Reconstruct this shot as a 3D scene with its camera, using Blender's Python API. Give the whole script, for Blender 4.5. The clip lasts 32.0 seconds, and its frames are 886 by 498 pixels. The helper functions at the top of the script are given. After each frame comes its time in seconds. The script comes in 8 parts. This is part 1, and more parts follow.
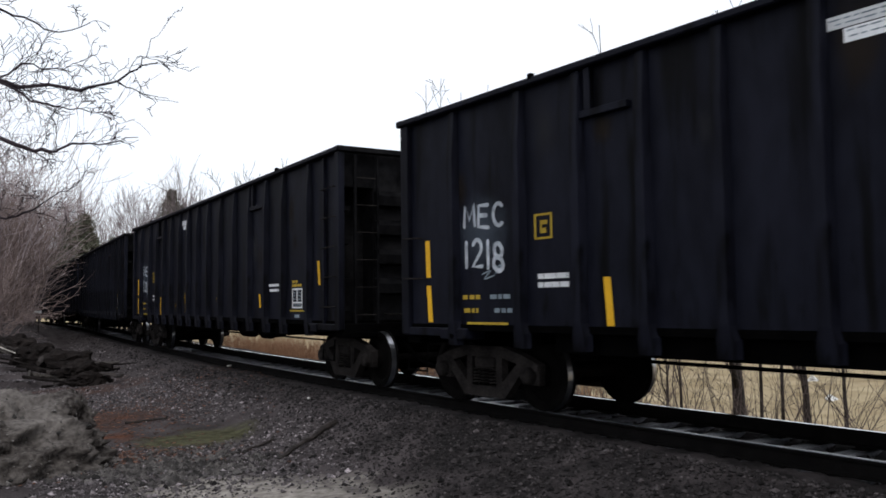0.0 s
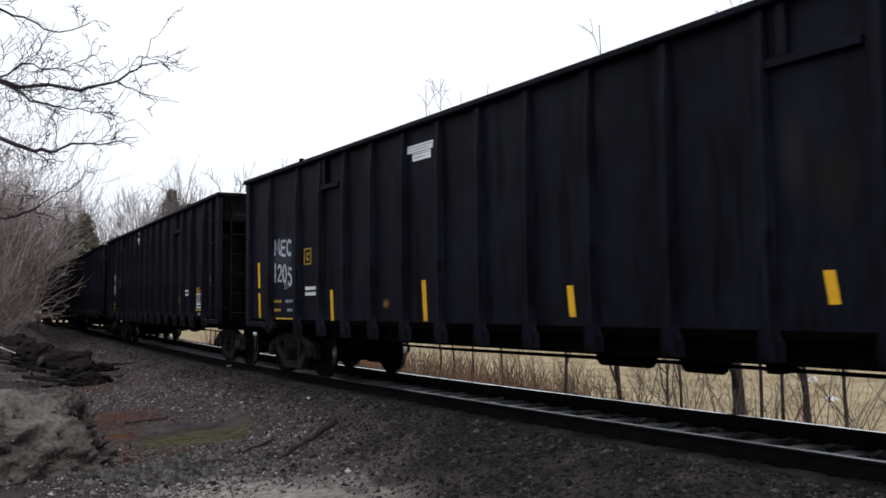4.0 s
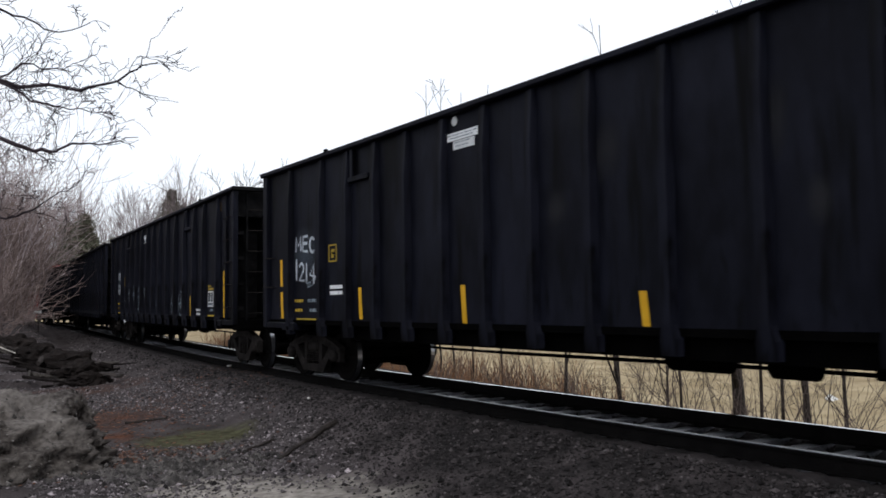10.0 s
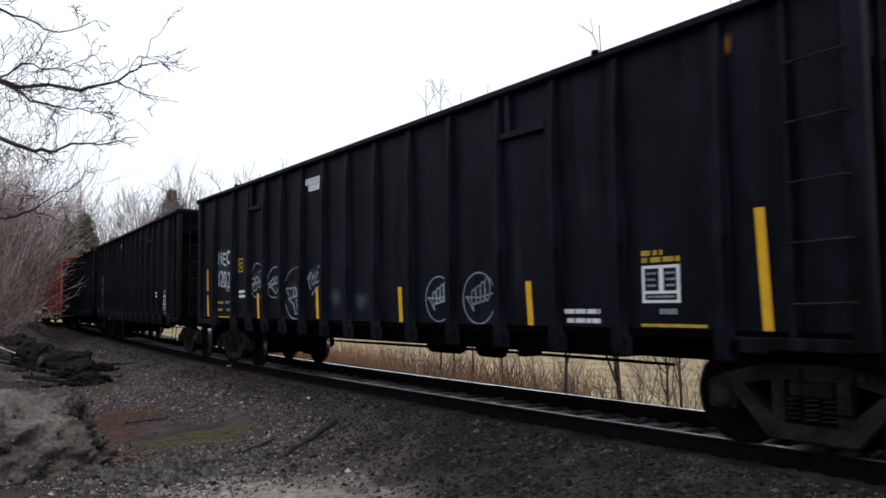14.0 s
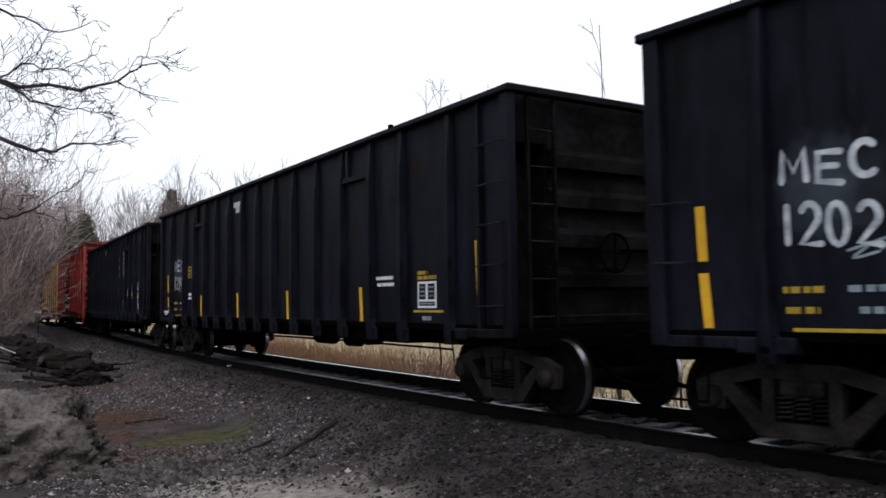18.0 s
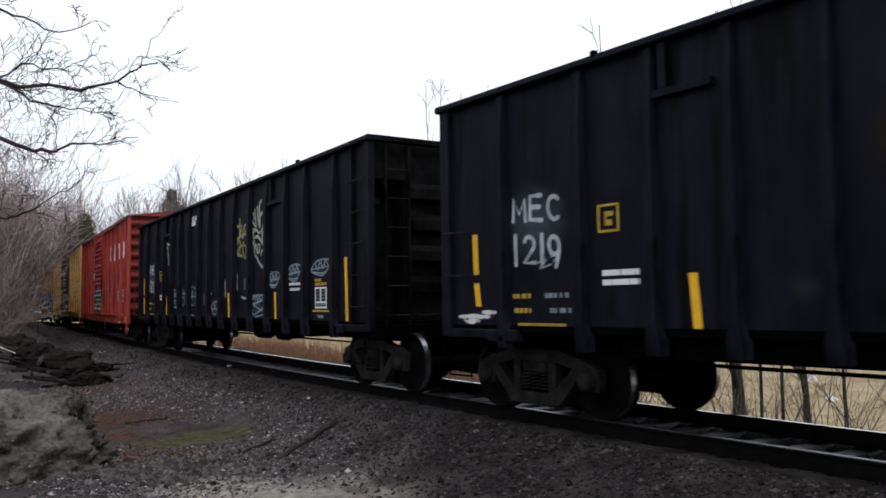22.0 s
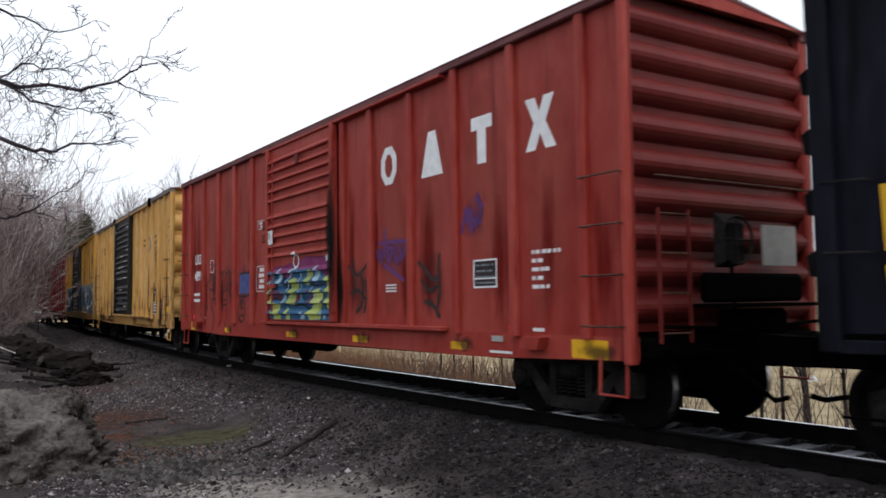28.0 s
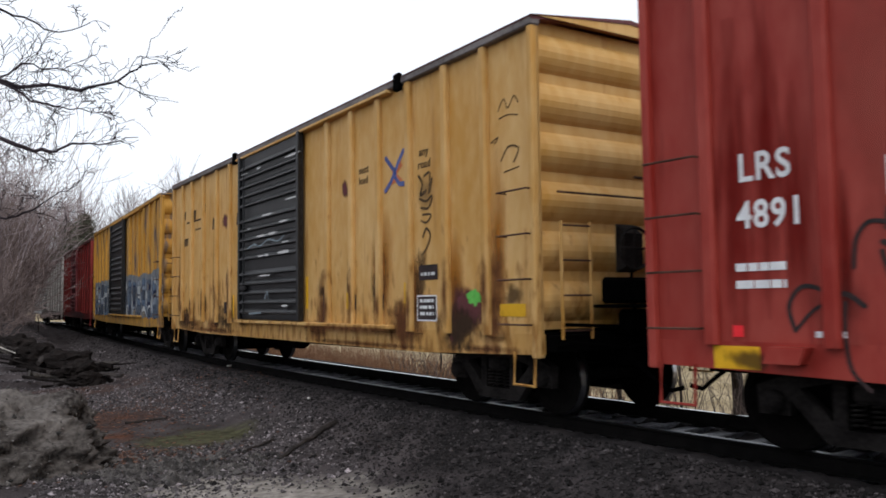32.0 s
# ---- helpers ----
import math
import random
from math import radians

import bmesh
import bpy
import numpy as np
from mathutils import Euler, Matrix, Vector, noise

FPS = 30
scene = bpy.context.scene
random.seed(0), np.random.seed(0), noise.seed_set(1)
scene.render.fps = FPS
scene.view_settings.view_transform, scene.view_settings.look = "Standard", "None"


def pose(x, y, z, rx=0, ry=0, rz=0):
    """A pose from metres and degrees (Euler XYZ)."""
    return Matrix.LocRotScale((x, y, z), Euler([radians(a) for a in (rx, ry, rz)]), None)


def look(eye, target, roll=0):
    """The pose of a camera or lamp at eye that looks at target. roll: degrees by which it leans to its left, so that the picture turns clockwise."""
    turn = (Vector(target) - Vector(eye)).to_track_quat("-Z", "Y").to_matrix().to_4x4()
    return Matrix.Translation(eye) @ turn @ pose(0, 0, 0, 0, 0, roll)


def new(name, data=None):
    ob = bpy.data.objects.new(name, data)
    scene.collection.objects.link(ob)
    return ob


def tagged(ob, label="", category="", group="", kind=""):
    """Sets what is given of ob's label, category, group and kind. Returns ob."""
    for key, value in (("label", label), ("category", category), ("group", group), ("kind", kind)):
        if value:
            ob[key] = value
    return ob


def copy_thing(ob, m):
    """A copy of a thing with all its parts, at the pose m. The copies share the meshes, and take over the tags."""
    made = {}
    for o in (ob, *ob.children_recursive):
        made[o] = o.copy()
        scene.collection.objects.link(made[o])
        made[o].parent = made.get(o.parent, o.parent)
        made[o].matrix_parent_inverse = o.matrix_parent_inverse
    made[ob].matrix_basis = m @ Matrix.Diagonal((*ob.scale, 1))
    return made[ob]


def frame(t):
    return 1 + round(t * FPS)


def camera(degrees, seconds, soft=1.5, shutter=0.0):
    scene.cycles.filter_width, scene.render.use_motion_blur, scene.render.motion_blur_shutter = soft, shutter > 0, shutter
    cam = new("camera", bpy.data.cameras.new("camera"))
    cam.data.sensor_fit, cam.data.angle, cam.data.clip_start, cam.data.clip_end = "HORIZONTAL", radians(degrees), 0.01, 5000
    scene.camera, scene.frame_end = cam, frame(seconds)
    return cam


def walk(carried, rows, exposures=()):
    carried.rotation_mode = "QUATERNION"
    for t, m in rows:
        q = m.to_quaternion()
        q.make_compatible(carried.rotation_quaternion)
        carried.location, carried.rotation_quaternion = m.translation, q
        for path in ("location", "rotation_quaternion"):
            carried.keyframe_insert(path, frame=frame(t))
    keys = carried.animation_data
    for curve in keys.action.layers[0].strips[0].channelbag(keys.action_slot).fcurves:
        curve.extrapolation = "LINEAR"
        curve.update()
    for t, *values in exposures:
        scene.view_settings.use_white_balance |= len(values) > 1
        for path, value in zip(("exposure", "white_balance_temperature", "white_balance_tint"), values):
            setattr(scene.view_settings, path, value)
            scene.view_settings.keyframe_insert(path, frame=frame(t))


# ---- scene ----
cam = camera(56.94, 32.0, soft=1.65, shutter=0.3)
EYE = Vector((0.0, 0.0, 1.729))
PITCH, ROLL = 0.0401, -0.0506
STAND = look(EYE, EYE + Vector((0, math.cos(PITCH), math.sin(PITCH))), math.degrees(ROLL))
walk(cam, [(0.0, STAND), (32.0, STAND)])

# ---- light: a white overcast sky and a wide, weak sun behind cloud ----
world = bpy.data.worlds.new("overcast_sky")
scene.world = world
world.use_nodes = True
wn, wl = world.node_tree.nodes, world.node_tree.links
wn.clear()
sky = wn.new("ShaderNodeTexSky")
sky.sky_type = "NISHITA"
sky.sun_disc = False
sky.sun_elevation, sky.sun_rotation = radians(48), radians(155)
cloud = wn.new("ShaderNodeBackground")
cloud.inputs["Color"].default_value = (0.925, 0.962, 1.03, 1)
cloud.inputs["Strength"].default_value = 1.27
blue = wn.new("ShaderNodeBackground")
blue.inputs["Strength"].default_value = 0.08
both = wn.new("ShaderNodeMixShader")
both.inputs[0].default_value = 0.85
sky_out = wn.new("ShaderNodeOutputWorld")
wl.new(sky.outputs[0], blue.inputs["Color"])
wl.new(blue.outputs[0], both.inputs[1])
wl.new(cloud.outputs[0], both.inputs[2])
wl.new(both.outputs[0], sky_out.inputs[0])
sun_data = bpy.data.lights.new("sun", "SUN")
sun_data.energy, sun_data.angle, sun_data.color = 1.1, radians(35), (1.0, 0.96, 0.9)
sun = new("sun", sun_data)
sun.rotation_euler = (radians(42), 0, radians(25))
scene.view_settings.exposure = 0.0


# ---- materials ----
def mat(name, base, second, rough=0.8, metal=0.0, scale=3.0, fine=40.0, bump=0.2, stretch=(1, 1, 1), vary=0.15, balance=0.5, space="Object", gloss=0.2):
    """Two colours mixed by coarse and fine noise, with a fine relief; each object is a little lighter or darker than the next."""
    m = bpy.data.materials.new(name)
    m.use_nodes = True
    n, l = m.node_tree.nodes, m.node_tree.links
    bsdf = n["Principled BSDF"]
    tc = n.new("ShaderNodeTexCoord")
    mp = n.new("ShaderNodeMapping")
    mp.inputs["Scale"].default_value = stretch
    l.new(tc.outputs[space], mp.inputs[0])
    info = n.new("ShaderNodeObjectInfo")
    shift = n.new("ShaderNodeVectorMath")
    shift.operation = "ADD"
    spread = n.new("ShaderNodeMath")
    spread.operation = "MULTIPLY"
    spread.inputs[1].default_value = 37.0
    l.new(info.outputs["Random"], spread.inputs[0])
    l.new(mp.outputs[0], shift.inputs[0])
    l.new(spread.outputs[0], shift.inputs[1])
    big = n.new("ShaderNodeTexNoise")
    big.inputs["Scale"].default_value, big.inputs["Detail"].default_value = scale, 6
    small = n.new("ShaderNodeTexNoise")
    small.inputs["Scale"].default_value, small.inputs["Detail"].default_value = fine, 4
    for t in (big, small):
        l.new(shift.outputs[0], t.inputs["Vector"])
    mixed = n.new("ShaderNodeMath")
    mixed.operation = "MULTIPLY_ADD"
    mixed.inputs[1].default_value = 0.4
    l.new(small.outputs[0], mixed.inputs[0])
    half = n.new("ShaderNodeMath")
    half.operation = "MULTIPLY"
    half.inputs[1].default_value = 0.6
    l.new(big.outputs[0], half.inputs[0])
    l.new(half.outputs[0], mixed.inputs[2])
    ramp = n.new("ShaderNodeValToRGB")
    ramp.color_ramp.elements[0].position = max(0.0, balance - 0.14)
    ramp.color_ramp.elements[1].position = min(1.0, balance + 0.14)
    ramp.color_ramp.elements[0].color = (*base, 1)
    ramp.color_ramp.elements[1].color = (*second, 1)
    l.new(mixed.outputs[0], ramp.inputs[0])
    hsv = n.new("ShaderNodeHueSaturation")
    val = n.new("ShaderNodeMapRange")
    val.inputs["To Min"].default_value, val.inputs["To Max"].default_value = 1 - vary, 1 + vary
    l.new(info.outputs["Random"], val.inputs[0])
    l.new(val.outputs[0], hsv.inputs["Value"])
    l.new(ramp.outputs[0], hsv.inputs["Color"])
    l.new(hsv.outputs[0], bsdf.inputs["Base Color"])
    bsdf.inputs["Roughness"].default_value = rough
    bsdf.inputs["Metallic"].default_value = metal
    bsdf.inputs["Specular IOR Level"].default_value = gloss
    bp = n.new("ShaderNodeBump")
    bp.inputs["Strength"].default_value, bp.inputs["Distance"].default_value = bump, 0.02
    l.new(small.outputs[0], bp.inputs["Height"])
    l.new(bp.outputs[0], bsdf.inputs["Normal"])
    return m


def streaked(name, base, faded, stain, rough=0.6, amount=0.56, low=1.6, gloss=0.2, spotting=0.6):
    """Car paint: faded patches, dark or rusty streaks that run down from above, and denser stain spots towards the
    bottom.
    """
    m = mat(name, base, faded, rough, 0.0, 0.9, 6.0, 0.05, (1, 1, 0.45), 0.06, gloss=gloss)
    n, l = m.node_tree.nodes, m.node_tree.links
    bsdf = n["Principled BSDF"]
    src = bsdf.inputs["Base Color"].links[0].from_socket
    tc = n.new("ShaderNodeTexCoord")
    mp = n.new("ShaderNodeMapping")
    mp.inputs["Scale"].default_value = (2.6, 2.6, 0.28)
    l.new(tc.outputs["Object"], mp.inputs[0])
    run = n.new("ShaderNodeTexNoise")
    run.inputs["Scale"].default_value, run.inputs["Detail"].default_value = 1.7, 7
    l.new(mp.outputs[0], run.inputs["Vector"])
    ramp = n.new("ShaderNodeValToRGB")
    ramp.color_ramp.elements[0].position, ramp.color_ramp.elements[1].position = amount, amount + 0.13
    l.new(run.outputs[0], ramp.inputs[0])
    mix = n.new("ShaderNodeMix")
    mix.data_type = "RGBA"
    mix.inputs["B"].default_value = (*stain, 1)
    l.new(ramp.outputs[0], mix.inputs["Factor"])
    l.new(src, mix.inputs["A"])
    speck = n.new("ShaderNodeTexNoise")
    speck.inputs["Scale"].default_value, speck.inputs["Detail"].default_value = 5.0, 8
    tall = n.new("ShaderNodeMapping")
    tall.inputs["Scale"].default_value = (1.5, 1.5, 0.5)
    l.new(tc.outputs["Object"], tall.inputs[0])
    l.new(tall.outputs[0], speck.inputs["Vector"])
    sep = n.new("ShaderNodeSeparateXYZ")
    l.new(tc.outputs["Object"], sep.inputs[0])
    # spots of the stain colour thicken towards the bottom
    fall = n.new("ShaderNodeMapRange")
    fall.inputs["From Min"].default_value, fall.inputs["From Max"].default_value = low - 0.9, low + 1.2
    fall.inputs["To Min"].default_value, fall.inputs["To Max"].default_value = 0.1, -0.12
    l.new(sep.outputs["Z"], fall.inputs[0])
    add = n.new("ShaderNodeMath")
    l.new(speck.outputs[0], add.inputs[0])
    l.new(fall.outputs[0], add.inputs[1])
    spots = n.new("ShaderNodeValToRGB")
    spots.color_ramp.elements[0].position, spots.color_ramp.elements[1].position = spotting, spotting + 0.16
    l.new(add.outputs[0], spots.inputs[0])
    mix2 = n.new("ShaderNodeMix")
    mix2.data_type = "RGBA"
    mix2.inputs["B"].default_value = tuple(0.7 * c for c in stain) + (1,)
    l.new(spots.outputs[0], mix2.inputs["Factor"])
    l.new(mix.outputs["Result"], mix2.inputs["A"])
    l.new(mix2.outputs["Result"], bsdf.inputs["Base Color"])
    return m


BLACK = streaked("black_car_paint", (0.0025, 0.0027, 0.0052), (0.0096, 0.0105, 0.018), (0.0012, 0.0012, 0.002), 0.55, 0.55, gloss=0.07)
BLACK_END = mat("black_end_paint", (0.0012, 0.0013, 0.0017), (0.0125, 0.0122, 0.0135), 0.65, 0, 1.6, 9, 0.1, balance=0.52, gloss=0.03)
# far below real black: the shade under and between cars is in this colour
UNDER = mat("grimy_shaded_underframe", (0.0006, 0.0006, 0.0007), (0.0022, 0.0021, 0.0022), 0.95, 0, 4, 50, 0.3, gloss=0.02)
TRUCK_IRON = mat("dusty_cast_iron", (0.0075, 0.0067, 0.0066), (0.032, 0.028, 0.0268), 0.95, 0, 4, 30, 0.35, gloss=0.04)
RUNG_STEEL = mat("rusty_rung_steel", (0.03, 0.014, 0.009), (0.12, 0.06, 0.045), 0.7, 0.2, 6, 40, 0.2)
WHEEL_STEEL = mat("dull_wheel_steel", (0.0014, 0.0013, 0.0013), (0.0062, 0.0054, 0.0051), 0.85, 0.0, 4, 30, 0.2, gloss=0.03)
TREAD = mat("bright_tread_steel", (0.3, 0.3, 0.32), (0.46, 0.46, 0.48), 0.3, 1.0, 8, 60, 0.03)
RAIL_SIDE = mat("rusty_rail_side", (0.003, 0.0027, 0.0028), (0.008, 0.0072, 0.007), 0.95, 0, 6, 60, 0.4, gloss=0.05)
RAIL_HEAD = mat("polished_rail_head", (0.62, 0.64, 0.68), (0.72, 0.74, 0.78), 0.08, 1.0, 6, 90, 0.03)
# near rail: dirt and the train-blocked sky reflection both darken this colour
DIMMED_HEAD = mat("dimmed_rail_head", (0.05, 0.053, 0.06), (0.1, 0.105, 0.12), 0.32, 1.0, 4, 90, 0.03)
YELLOW_TAPE = mat("yellow_reflective_tape", (0.62, 0.33, 0.012), (0.75, 0.42, 0.02), 0.5, 0, 7, 60, 0.05, balance=0.45)
WHITE_MARK = mat("white_stencil_paint", (0.62, 0.63, 0.65), (0.78, 0.79, 0.8), 0.7, 0, 9, 80, 0.05)
BRUSH_WHITE = mat("brushed_white_paint", (0.2, 0.215, 0.24), (0.58, 0.61, 0.66), 0.7, 0, 7, 60, 0.1)
YELLOW_MARK = mat("yellow_stencil_paint", (0.3, 0.2, 0.02), (0.5, 0.34, 0.04), 0.7, 0, 9, 80, 0.05)
CHALK = mat("grey_white_spray_paint", (0.12, 0.15, 0.18), (0.3, 0.36, 0.4), 0.8, 0, 7, 60, 0.05)
LIME_SPRAY = mat("pale_lime_spray_paint", (0.2, 0.2, 0.09), (0.36, 0.35, 0.17), 0.8, 0, 7, 60, 0.05)
PALE_SPRAY = mat("pale_spray_paint", (0.26, 0.26, 0.24), (0.46, 0.46, 0.43), 0.8, 0, 7, 60, 0.05)
BLACK_SPRAY = mat("black_spray_paint", (0.015, 0.013, 0.014), (0.05, 0.03, 0.03), 0.7, 0, 7, 60, 0.05)
PURPLE_SPRAY = mat("purple_spray_paint", (0.07, 0.032, 0.15), (0.13, 0.036, 0.12), 0.7, 0, 5, 60, 0.05)
BLUE_SPRAY = mat("blue_spray_paint", (0.04, 0.06, 0.22), (0.1, 0.13, 0.3), 0.7, 0, 7, 60, 0.05)
FADED_LETTER = mat("faded_black_lettering", (0.03, 0.022, 0.015), (0.16, 0.09, 0.035), 0.8, 0, 6, 30, 0.05)
GREEN_SPRAY = mat("green_spray_paint", (0.08, 0.4, 0.06), (0.15, 0.5, 0.1), 0.7, 0, 7, 60, 0.05)
RED_LAMP = mat("red_marker_paint", (0.75, 0.02, 0.03), (0.85, 0.04, 0.05), 0.4, 0, 7, 60, 0.05)
PLATE_GREY = mat("grey_placard", (0.3, 0.29, 0.28), (0.42, 0.41, 0.39), 0.6, 0, 5, 60, 0.05)
GALVANISED = mat("weathered_galvanised_roof", (0.16, 0.15, 0.15), (0.3, 0.28, 0.27), 0.6, 0.3, 3, 40, 0.1)
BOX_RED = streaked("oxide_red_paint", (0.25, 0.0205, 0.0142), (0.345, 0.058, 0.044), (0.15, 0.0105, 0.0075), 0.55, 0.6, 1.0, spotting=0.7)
# darker copy of the red for the ends; shade between cars is in it
BOX_RED_END = streaked("grimy_shaded_red_end_paint", (0.1, 0.0105, 0.0095), (0.15, 0.019, 0.017), (0.05, 0.006, 0.006), 0.5, 0.62, 2.1, spotting=0.9)
MAROON_ROOF = mat("dull_maroon_roof", (0.085, 0.022, 0.024), (0.17, 0.062, 0.064), 0.6, 0, 1.5, 30, 0.1)
BOX_RED_DARK = streaked("dark_red_paint", (0.19, 0.02, 0.019), (0.26, 0.036, 0.032), (0.1, 0.014, 0.012), 0.6, 0.55)
BOX_MAROON = streaked("faded_maroon_paint", (0.2, 0.04, 0.05), (0.33, 0.08, 0.09), (0.08, 0.05, 0.06), 0.6, 0.55)
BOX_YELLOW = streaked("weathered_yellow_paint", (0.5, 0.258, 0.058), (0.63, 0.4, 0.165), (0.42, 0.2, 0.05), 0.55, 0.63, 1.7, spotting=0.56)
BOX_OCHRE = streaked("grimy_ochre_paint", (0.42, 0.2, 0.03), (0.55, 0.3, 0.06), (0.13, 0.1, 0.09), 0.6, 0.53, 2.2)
DOOR_BLACK = streaked("black_door_paint", (0.003, 0.0033, 0.0042), (0.0095, 0.01, 0.0118), (0.0015, 0.0015, 0.0018), 0.42, 0.58, gloss=0.5)
BOX_WHITE = streaked("dirty_white_paint", (0.45, 0.44, 0.42), (0.6, 0.59, 0.57), (0.2, 0.16, 0.13), 0.6, 0.55)


DOOR_TONES = ((0.0, (0.03, 0.13, 0.26)), (0.2, (0.36, 0.42, 0.2)), (0.36, (0.06, 0.24, 0.34)), (0.52, (0.02, 0.03, 0.1)), (0.68, (0.45, 0.5, 0.4)), (0.82, (0.12, 0.22, 0.2)), (0.93, (0.6, 0.62, 0.6)))
SIDE_TONES = ((0.0, (0.08, 0.1, 0.13)), (0.2, (0.2, 0.23, 0.27)), (0.36, (0.05, 0.06, 0.08)), (0.52, (0.3, 0.32, 0.33)), (0.68, (0.1, 0.14, 0.2)), (0.82, (0.16, 0.14, 0.12)), (0.93, (0.45, 0.46, 0.46)))


def sprayed_door(name, base_mat, tones=DOOR_TONES, halo_tone=(0.2, 0.028, 0.1), reach=0.0):
    """The red sliding door: its lower third carries a many-coloured spray-painted piece."""
    m = base_mat.copy()
    m.name = name
    n, l = m.node_tree.nodes, m.node_tree.links
    bsdf = n["Principled BSDF"]
    src = bsdf.inputs["Base Color"].links[0].from_socket
    tc = n.new("ShaderNodeTexCoord")
    mp = n.new("ShaderNodeMapping")
    mp.inputs["Scale"].default_value = (1.25, 0.0, 0.62)
    l.new(tc.outputs["Object"], mp.inputs[0])
    warp = n.new("ShaderNodeTexNoise")
    warp.inputs["Scale"].default_value = 1.6
    l.new(mp.outputs[0], warp.inputs["Vector"])
    add = n.new("ShaderNodeVectorMath")
    add.operation = "MULTIPLY_ADD"
    add.inputs[1].default_value = (0.7, 0.0, 0.7)
    l.new(warp.outputs["Color"], add.inputs[0])
    l.new(mp.outputs[0], add.inputs[2])
    cells = n.new("ShaderNodeTexVoronoi")
    cells.inputs["Scale"].default_value = 5.6
    l.new(add.outputs[0], cells.inputs["Vector"])
    tint = n.new("ShaderNodeSeparateColor")
    l.new(cells.outputs["Color"], tint.inputs[0])
    ramp = n.new("ShaderNodeValToRGB")
    ramp.color_ramp.interpolation = "CONSTANT"
    e = ramp.color_ramp.elements
    for k, (p, c) in enumerate(tones):
        item = e[k] if k < 2 else e.new(p)
        item.position, item.color = p, (*c, 1)
    l.new(tint.outputs[0], ramp.inputs[0])
    rim = n.new("ShaderNodeTexVoronoi")
    rim.feature = "DISTANCE_TO_EDGE"
    rim.inputs["Scale"].default_value = 5.6
    l.new(add.outputs[0], rim.inputs["Vector"])
    line = n.new("ShaderNodeMath")
    line.operation = "LESS_THAN"
    line.inputs[1].default_value = 0.03
    l.new(rim.outputs["Distance"], line.inputs[0])
    ink = n.new("ShaderNodeMix")
    ink.data_type = "RGBA"
    ink.inputs["B"].default_value = (0.015, 0.02, 0.05, 1)
    l.new(line.outputs[0], ink.inputs["Factor"])
    l.new(ramp.outputs[0], ink.inputs["A"])
    sep = n.new("ShaderNodeSeparateXYZ")
    l.new(tc.outputs["Object"], sep.inputs[0])
    edge = n.new("ShaderNodeMath")
    edge.operation = "MULTIPLY_ADD"
    edge.inputs[1].default_value = -0.5
    l.new(warp.outputs[0], edge.inputs[0])
    l.new(sep.outputs["Z"], edge.inputs[2])
    halo = n.new("ShaderNodeMath")
    halo.operation = "LESS_THAN"
    halo.inputs[1].default_value = 1.83 + reach
    inner = n.new("ShaderNodeMath")
    inner.operation = "LESS_THAN"
    inner.inputs[1].default_value = 1.64 + reach
    for k in (halo, inner):
        l.new(edge.outputs[0], k.inputs[0])
    pink = n.new("ShaderNodeMix")
    pink.data_type = "RGBA"
    pink.inputs["B"].default_value = (*halo_tone, 1)
    l.new(halo.outputs[0], pink.inputs["Factor"])
    l.new(src, pink.inputs["A"])
    full = n.new("ShaderNodeMix")
    full.data_type = "RGBA"
    l.new(inner.outputs[0], full.inputs["Factor"])
    l.new(pink.outputs["Result"], full.inputs["A"])
    l.new(ink.outputs["Result"], full.inputs["B"])
    l.new(full.outputs["Result"], bsdf.inputs["Base Color"])
    return m


GRAFFITI_LOW = sprayed_door("sprayed_ochre_side", BOX_OCHRE, SIDE_TONES, (0.16, 0.17, 0.19), 0.35)


